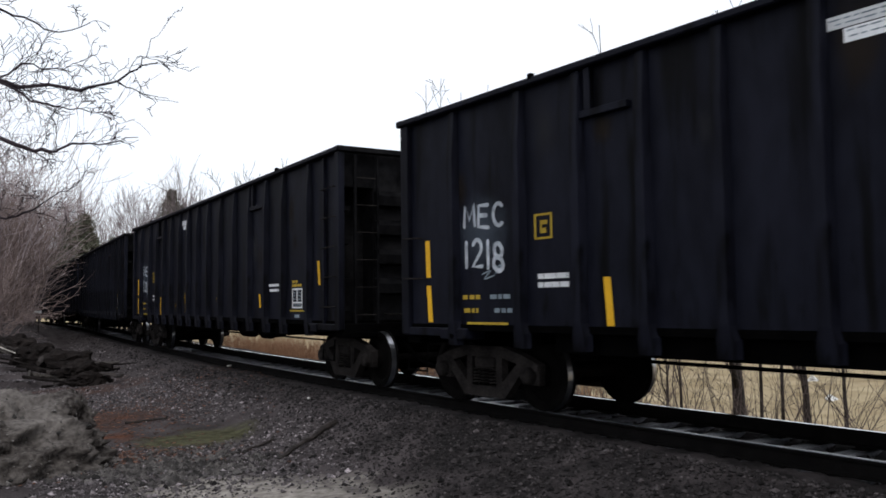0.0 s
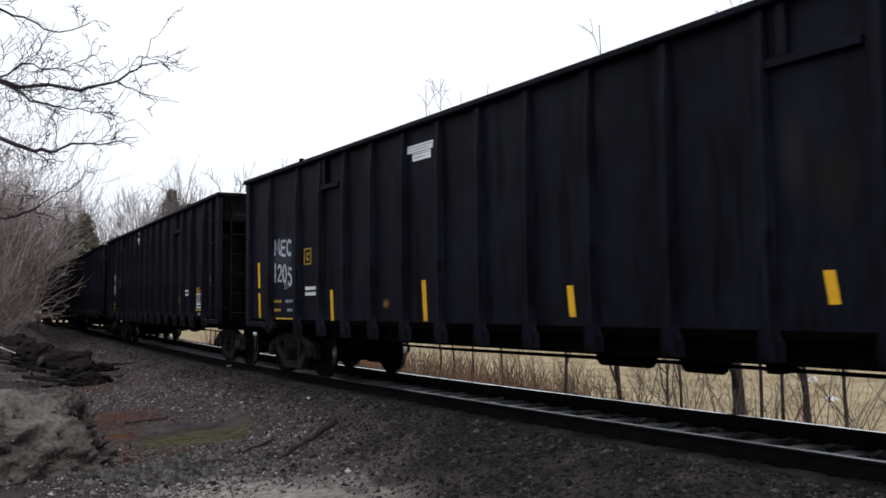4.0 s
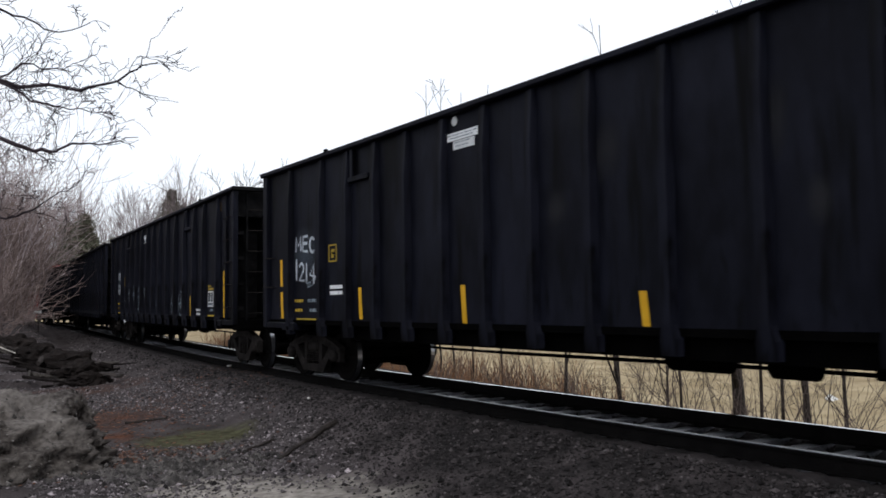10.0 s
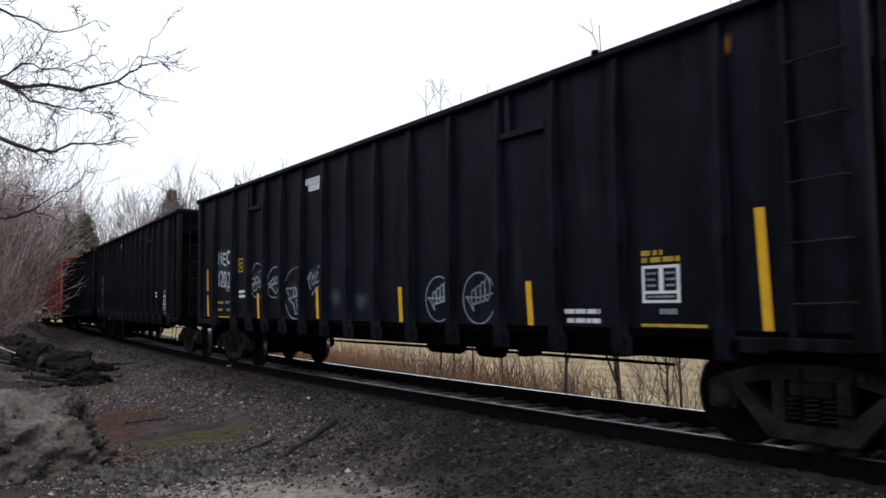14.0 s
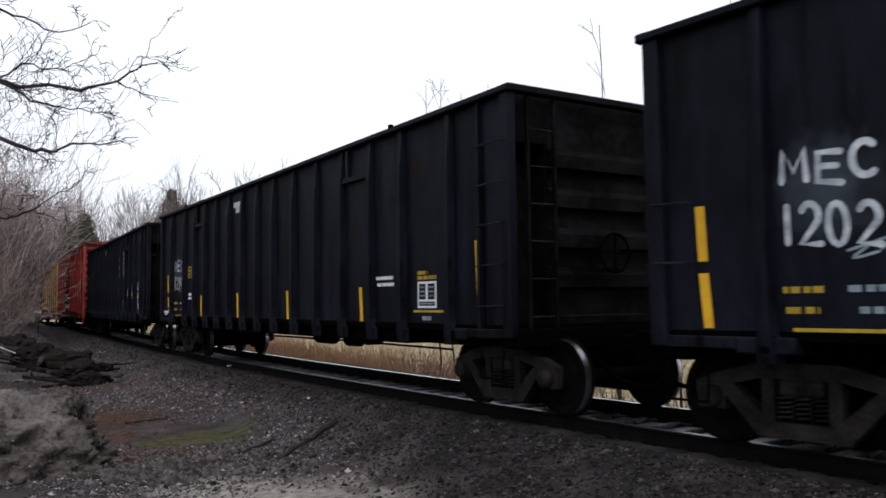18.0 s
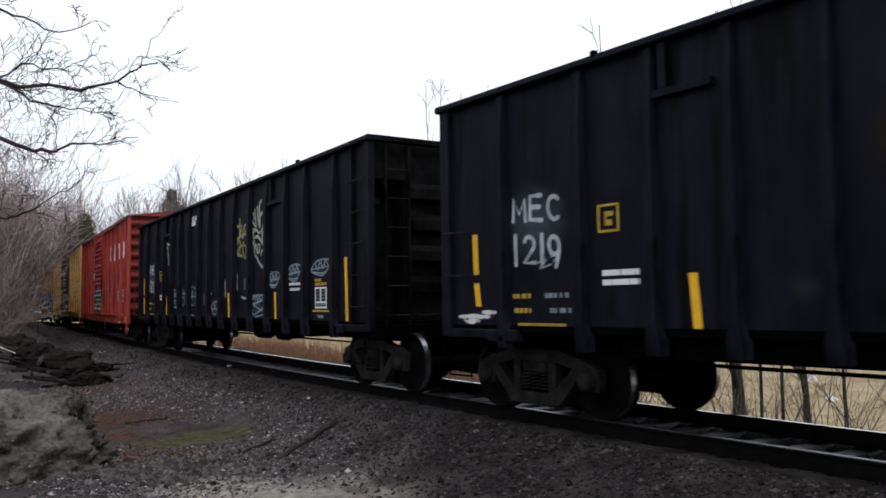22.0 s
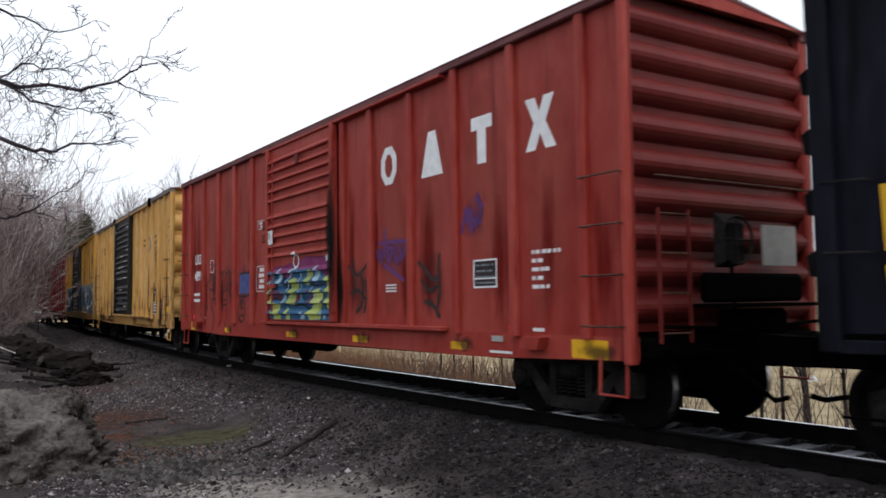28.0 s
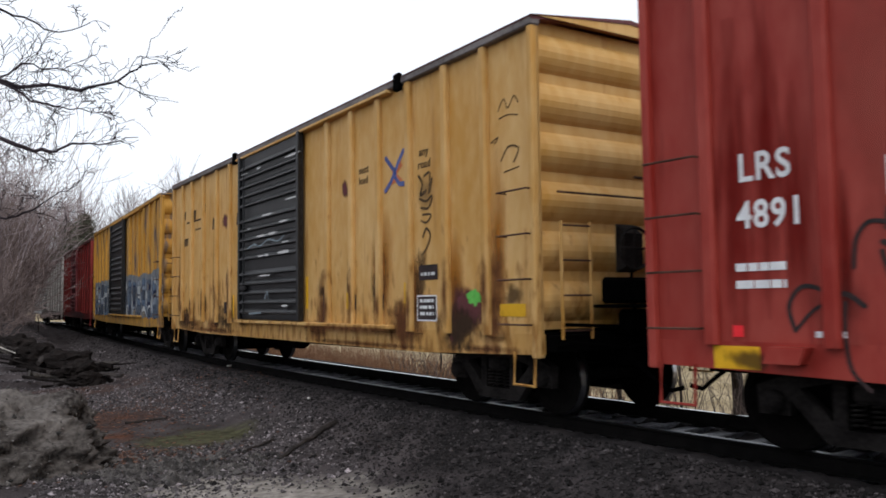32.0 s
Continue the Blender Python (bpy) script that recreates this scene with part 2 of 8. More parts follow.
def smear(name, base, density=0.9, edge=0.55, stretch=(3.0, 3.0, 0.9), ragged=1.3):
    """Thin paint, soot or dust that fades out towards the rim of its patch, with a ragged edge."""
    m = bpy.data.materials.new(name)
    m.use_nodes = True
    n, l = m.node_tree.nodes, m.node_tree.links
    bsdf = n["Principled BSDF"]
    bsdf.inputs["Base Color"].default_value = (*base, 1)
    bsdf.inputs["Roughness"].default_value = 0.8
    bsdf.inputs["Specular IOR Level"].default_value = 0.08
    tc = n.new("ShaderNodeTexCoord")
    centred = n.new("ShaderNodeVectorMath")
    centred.operation = "SUBTRACT"
    centred.inputs[1].default_value = (0.5, 0.5, 0.5)
    l.new(tc.outputs["Generated"], centred.inputs[0])
    flatter = n.new("ShaderNodeVectorMath")
    flatter.operation = "MULTIPLY"
    flatter.inputs[1].default_value = (2.0, 0.0, 2.0)
    l.new(centred.outputs[0], flatter.inputs[0])
    far = n.new("ShaderNodeVectorMath")
    far.operation = "LENGTH"
    l.new(flatter.outputs[0], far.inputs[0])
    mp = n.new("ShaderNodeMapping")
    mp.inputs["Scale"].default_value = stretch
    l.new(tc.outputs["Object"], mp.inputs[0])
    grain = n.new("ShaderNodeTexNoise")
    grain.inputs["Scale"].default_value, grain.inputs["Detail"].default_value = 1.6, 7
    l.new(mp.outputs[0], grain.inputs["Vector"])
    worn = n.new("ShaderNodeMath")
    worn.operation = "MULTIPLY_ADD"
    worn.inputs[1].default_value = ragged
    l.new(grain.outputs[0], worn.inputs[0])
    left = n.new("ShaderNodeMath")
    left.operation = "SUBTRACT"
    left.inputs[0].default_value = 1.0 - ragged / 2
    l.new(far.outputs["Value"], left.inputs[1])
    l.new(left.outputs[0], worn.inputs[2])
    cover = n.new("ShaderNodeMapRange")
    cover.inputs["From Min"].default_value, cover.inputs["From Max"].default_value = 0.0, edge
    cover.inputs["To Max"].default_value = density
    l.new(worn.outputs[0], cover.inputs[0])
    l.new(cover.outputs[0], bsdf.inputs["Alpha"])
    return m


SOOT = smear("black_soot_smear", (0.005, 0.0046, 0.0048), 0.95, 0.8)
DARK_RUN = smear("dark_red_paint_run", (0.16, 0.007, 0.005), 0.62, 0.8, (7.0, 7.0, 0.7))
PINK_FADE = smear("sun_faded_red_paint", (0.38, 0.085, 0.066), 0.6, 0.7, (1.5, 1.5, 0.8))
BLACK_HAZE = smear("black_spray_haze", (0.03, 0.013, 0.014), 0.45, 1.0, (3.0, 3.0, 3.0), 0.9)
PURPLE_HAZE = smear("purple_spray_haze", (0.09, 0.032, 0.12), 0.5, 1.0, (3.0, 3.0, 3.0), 0.8)
RUST_BLOOM = smear("brown_rust_bloom", (0.15, 0.055, 0.024), 0.75, 0.9, (4.0, 4.0, 2.4), 1.5)
PLUM_RUST = smear("plum_brown_bare_primer", (0.13, 0.045, 0.05), 0.9, 0.4, (4.0, 4.0, 2.5))
OCHRE_RUN = smear("orange_ochre_run", (0.38, 0.135, 0.012), 0.65, 0.9, (2.4, 2.4, 0.7), 1.0)
GRIME = smear("grey_brown_grime", (0.06, 0.036, 0.022), 0.62, 0.6, (5.0, 5.0, 3.0), 2.0)
PALE_SCUFF = smear("pale_dusty_scuff", (0.03, 0.03, 0.034), 0.5, 0.8, (3.0, 3.0, 0.8))
BROWN_SCUFF = smear("brown_dusty_scuff", (0.03, 0.022, 0.015), 0.45, 0.8, (3.0, 3.0, 1.2))
CHALK_HAZE = smear("chalk_blue_spray_haze", (0.12, 0.15, 0.19), 0.35, 0.8, (5.0, 5.0, 5.0), 0.9)
RUST_SMUDGE = smear("rust_smudge", (0.06, 0.032, 0.018), 0.8, 0.7, (4.0, 4.0, 3.0))
YELLOW_SCUFF = smear("rusty_yellow_scuff", (0.22, 0.12, 0.03), 0.7, 0.6, (8.0, 8.0, 5.0))
WHITE_PEEL = smear("flaking_white_paint", (0.6, 0.6, 0.6), 0.95, 0.3, (9.0, 9.0, 9.0), 1.7)


# ---- shaping helpers ----
def box(bm, x0, x1, y0, y1, z0, z1, bevel=0.0):
    v = [bm.verts.new(p) for p in ((x0, y0, z0), (x1, y0, z0), (x1, y1, z0), (x0, y1, z0), (x0, y0, z1), (x1, y0, z1), (x1, y1, z1), (x0, y1, z1))]
    made = [bm.faces.new([v[i] for i in q]) for q in ((3, 2, 1, 0), (4, 5, 6, 7), (0, 1, 5, 4), (1, 2, 6, 5), (2, 3, 7, 6), (3, 0, 4, 7))]
    if bevel:
        edges = list({e for q in made for e in q.edges})
        bmesh.ops.bevel(bm, geom=edges, offset=bevel, segments=1, affect="EDGES")
    return bm


def prism(bm, pts, y0, y1):
    """Extrudes an outline in x and z from y0 to y1."""
    a = [bm.verts.new((x, y0, z)) for x, z in pts]
    b = [bm.verts.new((x, y1, z)) for x, z in pts]
    bm.faces.new(a)
    bm.faces.new(b[::-1])
    for i in range(len(pts)):
        j = (i + 1) % len(pts)
        bm.faces.new((a[j], a[i], b[i], b[j]))
    return bm


def tube(bm, pts, r, n=6):
    """A round bar along points."""
    rings = []
    for i, p in enumerate(pts):
        p = Vector(p)
        d = (Vector(pts[min(i + 1, len(pts) - 1)]) - Vector(pts[max(i - 1, 0)])).normalized()
        u = d.orthogonal().normalized()
        w = d.cross(u)
        rings.append([bm.verts.new(p + (u * math.cos(6.2832 * k / n) + w * math.sin(6.2832 * k / n)) * r) for k in range(n)])
    for a, b in zip(rings, rings[1:]):
        for k in range(n):
            bm.faces.new((a[k], a[(k + 1) % n], b[(k + 1) % n], b[k]))
    bm.faces.new(rings[0][::-1])
    bm.faces.new(rings[-1])
    return bm


def lathe(bm, profile, n=28, centre=(0, 0, 0), closed=True):
    """Turns (radius, y) pairs round the y axis."""
    c = Vector(centre)
    rings = [[bm.verts.new(c + Vector((r * math.cos(6.2832 * k / n), y, r * math.sin(6.2832 * k / n)))) for k in range(n)] for r, y in profile]
    for a, b in zip(rings, rings[1:]):
        for k in range(n):
            bm.faces.new((a[k], a[(k + 1) % n], b[(k + 1) % n], b[k]))
    if closed:
        bm.faces.new(rings[0])
        bm.faces.new(rings[-1][::-1])
    return bm


def done(name, bm, material, smooth=False):
    bmesh.ops.recalc_face_normals(bm, faces=bm.faces)
    me = bpy.data.meshes.new(name)
    bm.to_mesh(me)
    bm.free()
    me.materials.append(material)
    if smooth:
        me.shade_smooth()
    return me


def piece(name, me, parent, m=None, label=""):
    ob = new(name, me)
    ob.parent = parent
    if m is not None:
        ob.matrix_basis = m
    if label:
        ob["label"] = label
    return ob


def part(name, bm, material, parent, label="", m=None, smooth=False):
    return piece(name, done(name, bm, material, smooth), parent, m, label)


def thing(name, label, category, group="", kind="", m=None):
    ob = new(name)
    ob.empty_display_size = 0.3
    if m is not None:
        ob.matrix_basis = m
    return tagged(ob, label, category, group, kind)


def ribbon(bm, pts, width, y):
    """A flat painted stroke in the x-z plane at depth y, with round ends."""
    p = [Vector((a, b)) for a, b in pts]
    left, right = [], []
    for i, q in enumerate(p):
        d = p[min(i + 1, len(p) - 1)] - p[max(i - 1, 0)]
        d = d.normalized() if d.length > 1e-6 else Vector((1, 0))
        nrm = Vector((-d.y, d.x)) * width / 2
        left.append(q + nrm)
        right.append(q - nrm)
    a0, a1 = (p[0] - p[1]).normalized() * width * 0.4, (p[-1] - p[-2]).normalized() * width * 0.4
    left = [p[0] + a0 + (left[0] - p[0]) * 0.5] + left + [p[-1] + a1 + (left[-1] - p[-1]) * 0.5]
    right = [p[0] + a0 + (right[0] - p[0]) * 0.5] + right + [p[-1] + a1 + (right[-1] - p[-1]) * 0.5]
    # later parts of a stroke lie a hair over the earlier ones
    vl = [bm.verts.new((q.x, y - 0.00009 * i, q.y)) for i, q in enumerate(left)]
    vr = [bm.verts.new((q.x, y - 0.00009 * i, q.y)) for i, q in enumerate(right)]
    for i in range(len(vl) - 1):
        bm.faces.new((vl[i], vl[i + 1], vr[i + 1], vr[i]))
    return bm


def patch(name, material, car, x0, x1, z0, z1, y, label="", lean=0.0):
    """A thin patch of paint or dirt on a car's side."""
    bm = bmesh.new()
    bm.faces.new([bm.verts.new(p) for p in ((x0, y, z0), (x1, y, z0), (x1 + lean, y, z1), (x0 + lean, y, z1))])
    return part(name, bm, material, car, label)


def strokes(name, lines, width, material, car, label, y, rng=None):
    """Freehand painted lines, each laid a hair over the last, every point eased into a curve."""
    for k, line in enumerate(lines):
        pts = [Vector(q) for q in line]
        if len(pts) > 2:
            fine = []
            for i in range(len(pts) - 1):
                a, b, c, e = pts[max(i - 1, 0)], pts[i], pts[i + 1], pts[min(i + 2, len(pts) - 1)]
                for f in (0.0, 0.25, 0.5, 0.75):
                    fine.append(0.5 * ((2 * b) + (c - a) * f + (2 * a - 5 * b + 4 * c - e) * f * f + (3 * b - a - 3 * c + e) * f ** 3))
            pts = fine + [pts[-1]]
        w = width * (rng.uniform(0.75, 1.25) if rng else 1.0)
        part(name, ribbon(bmesh.new(), [(q.x, q.y) for q in pts], w, y - 0.0004 * k), material, car, label)


def arc(cx, cz, rx, rz, a0, a1, n=10):
    return [(cx + rx * math.cos(radians(a0 + (a1 - a0) * k / n)), cz + rz * math.sin(radians(a0 + (a1 - a0) * k / n))) for k in range(n + 1)]


GLYPHS = {
    "M": [[(0.02, 0), (0.1, 1), (0.5, 0.3), (0.9, 1), (0.98, 0)]],
    "E": [[(0.9, 1), (0.1, 0.96), (0.06, 0.02), (0.92, 0.0)], [(0.1, 0.52), (0.78, 0.54)]],
    "C": [arc(0.52, 0.5, 0.45, 0.5, 52, 310, 12)],
    "0": [arc(0.5, 0.5, 0.4, 0.5, 90, 455, 14)],
    "1": [[(0.5, 1), (0.52, 0)]],
    "2": [arc(0.5, 0.72, 0.38, 0.28, 160, -30, 8) + [(0.1, 0.02), (0.95, 0.04)]],
    "4": [[(0.75, 0), (0.72, 1), (0.05, 0.35), (0.98, 0.36)]],
    "5": [[(0.85, 1), (0.2, 0.98), (0.15, 0.58)] + arc(0.45, 0.32, 0.42, 0.32, 110, -140, 9)],
    "8": [arc(0.5, 0.75, 0.33, 0.25, 270, 630, 12) + arc(0.5, 0.25, 0.4, 0.25, 90, -270, 12)],
    "9": [arc(0.48, 0.7, 0.36, 0.3, 0, 360, 12) + [(0.82, 0.5), (0.6, 0.0)]],
}


def lettered(text, x0, x1, z0, z1, width, y, rng, lean=0.0):
    """Hand-brushed characters spread from x0 to x1."""
    bm = bmesh.new()
    room = [0.5 if ch == "1" else 1.0 for ch in text]
    unit = (x1 - x0) / sum(room)
    x = x0
    for k, ch in enumerate(text):
        wob = [rng.uniform(-0.015, 0.015), rng.uniform(-0.02, 0.01) - 0.014 * k]
        tall = rng.uniform(0.9, 1.05)
        for line in GLYPHS[ch]:
            pts = [(x + unit * room[k] * (0.1 + 0.78 * a) + lean * b + wob[0], z0 + (z1 - z0) * b * tall + wob[1] * (1 + a)) for a, b in line]
            ribbon(bm, pts, width * rng.uniform(0.9, 1.1), y - 0.0004 * k)
        x += unit * room[k]
    return bm


def printed(text, height, material, name):
    """Stencilled characters in the built-in font, as a flat mesh in the x-z plane that faces -y."""
    cu = bpy.data.curves.new(name, "FONT")
    cu.body, cu.size, cu.extrude = text, height * 1.38, 0.002
    cu.offset = 0.03 * height
    cu.space_character = 1.12
    tmp = bpy.data.objects.new(name, cu)
    scene.collection.objects.link(tmp)
    bpy.context.view_layer.update()
    me = bpy.data.meshes.new_from_object(tmp.evaluated_get(bpy.context.evaluated_depsgraph_get()))
    bpy.data.objects.remove(tmp)
    me.transform(Matrix.Rotation(radians(90), 4, "X"))
    me.materials.clear()
    me.materials.append(material)
    return me


# ---- the line of the track, and where each car stands on it ----
DS = 0.25
TS = np.arange(-190, 160, DS)
LOCAL = np.clip(TS, -95, 30) / 50
bend = 0.004937 + 0.004494 * LOCAL + -0.000926 * LOCAL ** 2 + 0.002270 * LOCAL ** 3
TH = np.cumsum(bend) * DS
I0 = int(np.argmin(abs(TS)))
TH = TH - TH[I0] - 0.95769
TX, TY = np.cumsum(np.cos(TH)) * DS, np.cumsum(np.sin(TH)) * DS
TX, TY = TX - TX[I0] + 3.0, TY - TY[I0] + 9.0935
BANK = -0.0458


SPEED = (3.23712, 0.01145, 0.0019, 0.60304, -1.63337, -1.15646)


def on_track(s):
    return float(np.interp(s, TS, TX)), float(np.interp(s, TS, TY)), float(np.interp(s, TS, TH))


def travelled(t):
    q = t / 16 - 1
    return SPEED[0] * t + SPEED[1] * t * t / 2 + SPEED[2] * t ** 3 / 6 + SPEED[3] * q ** 4 + SPEED[4] * q ** 5 + SPEED[5] * q ** 6


def car_pose(s, half):
    ax, ay, _ = on_track(s + half)
    bx, by, _ = on_track(s - half)
    return Matrix.Translation(((ax + bx) / 2, (ay + by) / 2, 0)) @ Matrix.Rotation(math.atan2(ay - by, ax - bx), 4, "Z") @ Matrix.Rotation(BANK, 4, "X")


# ---- ground: one sheet, the embankment of the track, a field beyond and a wooded bank ----
STEP = slice(0, len(TS), 4)
LX, LY, LH, LS = TX[STEP], TY[STEP], TH[STEP], TS[STEP]


def off_track(x, y):
    """Signed distance from the track (towards the camera is positive) and the place along it."""
    x, y = np.asarray(x, float), np.asarray(y, float)
    shape = x.shape
    x, y = x.ravel(), y.ravel()
    d2 = np.full(x.shape, 1e18)
    k = np.zeros(x.shape, int)
    for i in range(len(LX)):
        q = (x - LX[i]) ** 2 + (y - LY[i]) ** 2
        m = q < d2
        d2[m], k[m] = q[m], i
    d = (x - LX[k]) * np.sin(LH[k]) - (y - LY[k]) * np.cos(LH[k])
    return d.reshape(shape), LS[k].reshape(shape)


def value_noise(x, y, seed):
    """Smooth noise on a unit lattice, vectorised."""
    rng = np.random.RandomState(seed)
    g = rng.rand(64, 64)
    xi, yi = np.floor(x).astype(int), np.floor(y).astype(int)
    fx, fy = x - xi, y - yi
    fx, fy = fx * fx * (3 - 2 * fx), fy * fy * (3 - 2 * fy)
    a, b = g[xi % 64, yi % 64], g[(xi + 1) % 64, yi % 64]
    c, e = g[xi % 64, (yi + 1) % 64], g[(xi + 1) % 64, (yi + 1) % 64]
    return (a * (1 - fx) + b * fx) * (1 - fy) + (c * (1 - fx) + e * fx) * fy - 0.5


def ground_z(x, y):
    x, y = np.asarray(x, float), np.asarray(y, float)
    d, s = off_track(x, y)
    bank = np.interp(d, [-60, -12, -6, -3.4, -2.1, -1.5, -0.9, -0.72, 0.72, 0.86, 1.5, 2.1, 3.1, 5.0, 6.5, 7.6, 10, 30], [-2.3, -2.2, -1.5, -0.75, -0.3, -0.19, -0.19, -0.27, -0.27, -0.1, -0.072, -0.25, -0.55, -0.55, -0.42, -0.05, 0.05, 0.3])
    woods = np.interp(s, [-140, -60, -46, -36, -26, -18], [1.0, 1.0, 0.9, 0.7, 0.4, 0.0])
    bank = bank + woods * np.interp(d, [2.8, 3.7, 5.0, 8.0, 15, 40, 120], [0, 1.1, 2.7, 4.0, 6.0, 10.0, 17.0])
    hill = np.interp(np.hypot(x + 60, y - 190), [0, 90, 140], [7.0, 3.0, 0.0]) * np.interp(d, [-40, -12], [1, 0])
    rough = np.interp(abs(d), [1.2, 3.0, 8, 40], [0.02, 0.06, 0.12, 0.35])
    lumps = value_noise(x * 0.35 + 9, y * 0.35 + 3, 1) * 1.2 + value_noise(x * 1.1, y * 1.1, 2) * 0.6 + value_noise(x * 3.3, y * 3.3, 3) * 0.3
    return bank + hill + rough * lumps


def ground_material():
    """Dirt with grit, leaf litter and moss near the track; dry grass on the field; mixed by where each lies."""
    m = mat("ballast_and_dirt", (0.021, 0.0176, 0.0182), (0.076, 0.065, 0.067), 0.95, 0, 1.3, 30, 0.9, vary=0.0)
    n, l = m.node_tree.nodes, m.node_tree.links
    bsdf = n["Principled BSDF"]
    src = bsdf.inputs["Base Color"].links[0].from_socket
    tc = n.new("ShaderNodeTexCoord")

    def layer(colour_a, colour_b, attribute, scale, below):
        a = n.new("ShaderNodeTexNoise")
        a.inputs["Scale"].default_value, a.inputs["Detail"].default_value = scale, 8
        l.new(tc.outputs["Object"], a.inputs["Vector"])
        r = n.new("ShaderNodeValToRGB")
        r.color_ramp.elements[0].position, r.color_ramp.elements[1].position = 0.35, 0.68
        r.color_ramp.elements[0].color, r.color_ramp.elements[1].color = (*colour_a, 1), (*colour_b, 1)
        l.new(a.outputs[0], r.inputs[0])
        at = n.new("ShaderNodeAttribute")
        at.attribute_name = attribute
        edge = n.new("ShaderNodeTexNoise")
        edge.inputs["Scale"].default_value, edge.inputs["Detail"].default_value = 2.2, 8
        l.new(tc.outputs["Object"], edge.inputs["Vector"])
        add = n.new("ShaderNodeMath")
        l.new(at.outputs["Fac"], add.inputs[0])
        l.new(edge.outputs[0], add.inputs[1])
        cut = n.new("ShaderNodeMapRange")
        cut.inputs["From Min"].default_value, cut.inputs["From Max"].default_value = 0.88, 1.2
        l.new(add.outputs[0], cut.inputs[0])
        mix = n.new("ShaderNodeMix")
        mix.data_type = "RGBA"
        l.new(cut.outputs[0], mix.inputs["Factor"])
        l.new(below, mix.inputs["A"])
        l.new(r.outputs[0], mix.inputs["B"])
        return mix.outputs["Result"]

    top = layer((0.15, 0.135, 0.122), (0.32, 0.295, 0.27), "pale_dirt", 9.0, src)
    top = layer((0.026, 0.015, 0.012), (0.09, 0.05, 0.04), "leaf_litter", 9.0, top)
    top = layer((0.032, 0.031, 0.017), (0.078, 0.076, 0.042), "moss", 7.0, top)
    top = layer((0.05, 0.018, 0.009), (0.13, 0.05, 0.025), "red_leaves", 9.0, top)
    # dark band by the rails: oil stain, with shade and vignette in the colour
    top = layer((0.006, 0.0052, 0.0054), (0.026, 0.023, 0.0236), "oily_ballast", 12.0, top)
    top = layer((0.235, 0.18, 0.105), (0.37, 0.3, 0.19), "dry_grass", 0.9, top)
    l.new(top, bsdf.inputs["Base Color"])
    bsdf.inputs["Specular IOR Level"].default_value = 0.1
    return m


def blob(x, y, cx, cy, rx, ry, turn=0.0):
    c, s = math.cos(turn), math.sin(turn)
    u, v = (x - cx) * c + (y - cy) * s, -(x - cx) * s + (y - cy) * c
    return np.clip(1.15 - np.sqrt((u / rx) ** 2 + (v / ry) ** 2), 0, 1)


def build_ground():
    def axis(lo, hi, a, b, fine):
        mid = np.arange(a, b, fine)
        left = a - np.cumsum(fine * 1.11 ** np.arange(1, 90))
        right = b + np.cumsum(fine * 1.11 ** np.arange(1, 90))
        left, right = left[left > lo][::-1], right[right < hi]
        return np.concatenate([[lo], left, mid, right, [hi]])

    ax, ay = axis(-2500, 2500, -16, 9, 0.17), axis(-2500, 2500, 2, 34, 0.17)
    gx, gy = np.meshgrid(ax, ay, indexing="ij")
    gz = ground_z(gx, gy)
    far = np.hypot(gx, gy) > 420
    gz[far] = np.minimum(gz[far], -1.0)
    nx, ny = gx.shape
    verts = np.stack([gx, gy, gz], -1).reshape(-1, 3)
    i = np.arange(nx * ny).reshape(nx, ny)
    quads = np.stack([i[:-1, :-1], i[1:, :-1], i[1:, 1:], i[:-1, 1:]], -1).reshape(-1, 4)
    me = bpy.data.meshes.new("ground")
    me.from_pydata(verts.tolist(), [], quads.tolist())
    me.shade_smooth()
    d, s = off_track(gx, gy)
    masks = {
        "pale_dirt": 0.7 * np.clip(blob(gx, gy, -1.7, 9.0, 2.3, 1.5, -0.12) + 0.7 * blob(gx, gy, -3.0, 9.6, 1.6, 1.2, -0.2), 0, 1),
        "leaf_litter": 0.7 * np.clip(blob(gx, gy, -6.4, 15.3, 1.7, 3.0, 0.3) + 0.8 * blob(gx, gy, -4.8, 11.5, 1.4, 1.0, 0.2) + blob(gx, gy, -9.5, 20.5, 3.4, 3.2, 0.5) + 0.8 * np.clip((d - 7.5) / 6, 0, 1) * (s < -18), 0, 1),
        "moss": 0.9 * blob(gx, gy, -4.0, 12.9, 1.5, 1.5, -0.2),
        "red_leaves": 0.72 * np.clip(blob(gx, gy, -5.35, 13.3, 0.55, 0.9, 0.1) + 0.7 * blob(gx, gy, -4.6, 11.3, 0.5, 0.35, 0.2) + 0.6 * blob(gx, gy, -6.2, 15.6, 0.4, 0.7, 0.3), 0, 1),
        # widens with s, where corner dimming is put into the ground
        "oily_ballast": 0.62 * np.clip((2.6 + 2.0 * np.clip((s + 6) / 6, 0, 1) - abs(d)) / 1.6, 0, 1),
        "dry_grass": np.clip((-d - 3.2) / 2.5, 0, 1) * 0.85,
    }
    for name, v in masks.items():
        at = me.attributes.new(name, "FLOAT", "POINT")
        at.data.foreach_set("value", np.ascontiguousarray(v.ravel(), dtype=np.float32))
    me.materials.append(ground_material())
    return tagged(new("ground", me), "dark gravel and dirt embankment with dry grass field beyond", "ground", kind="structure")


build_ground()


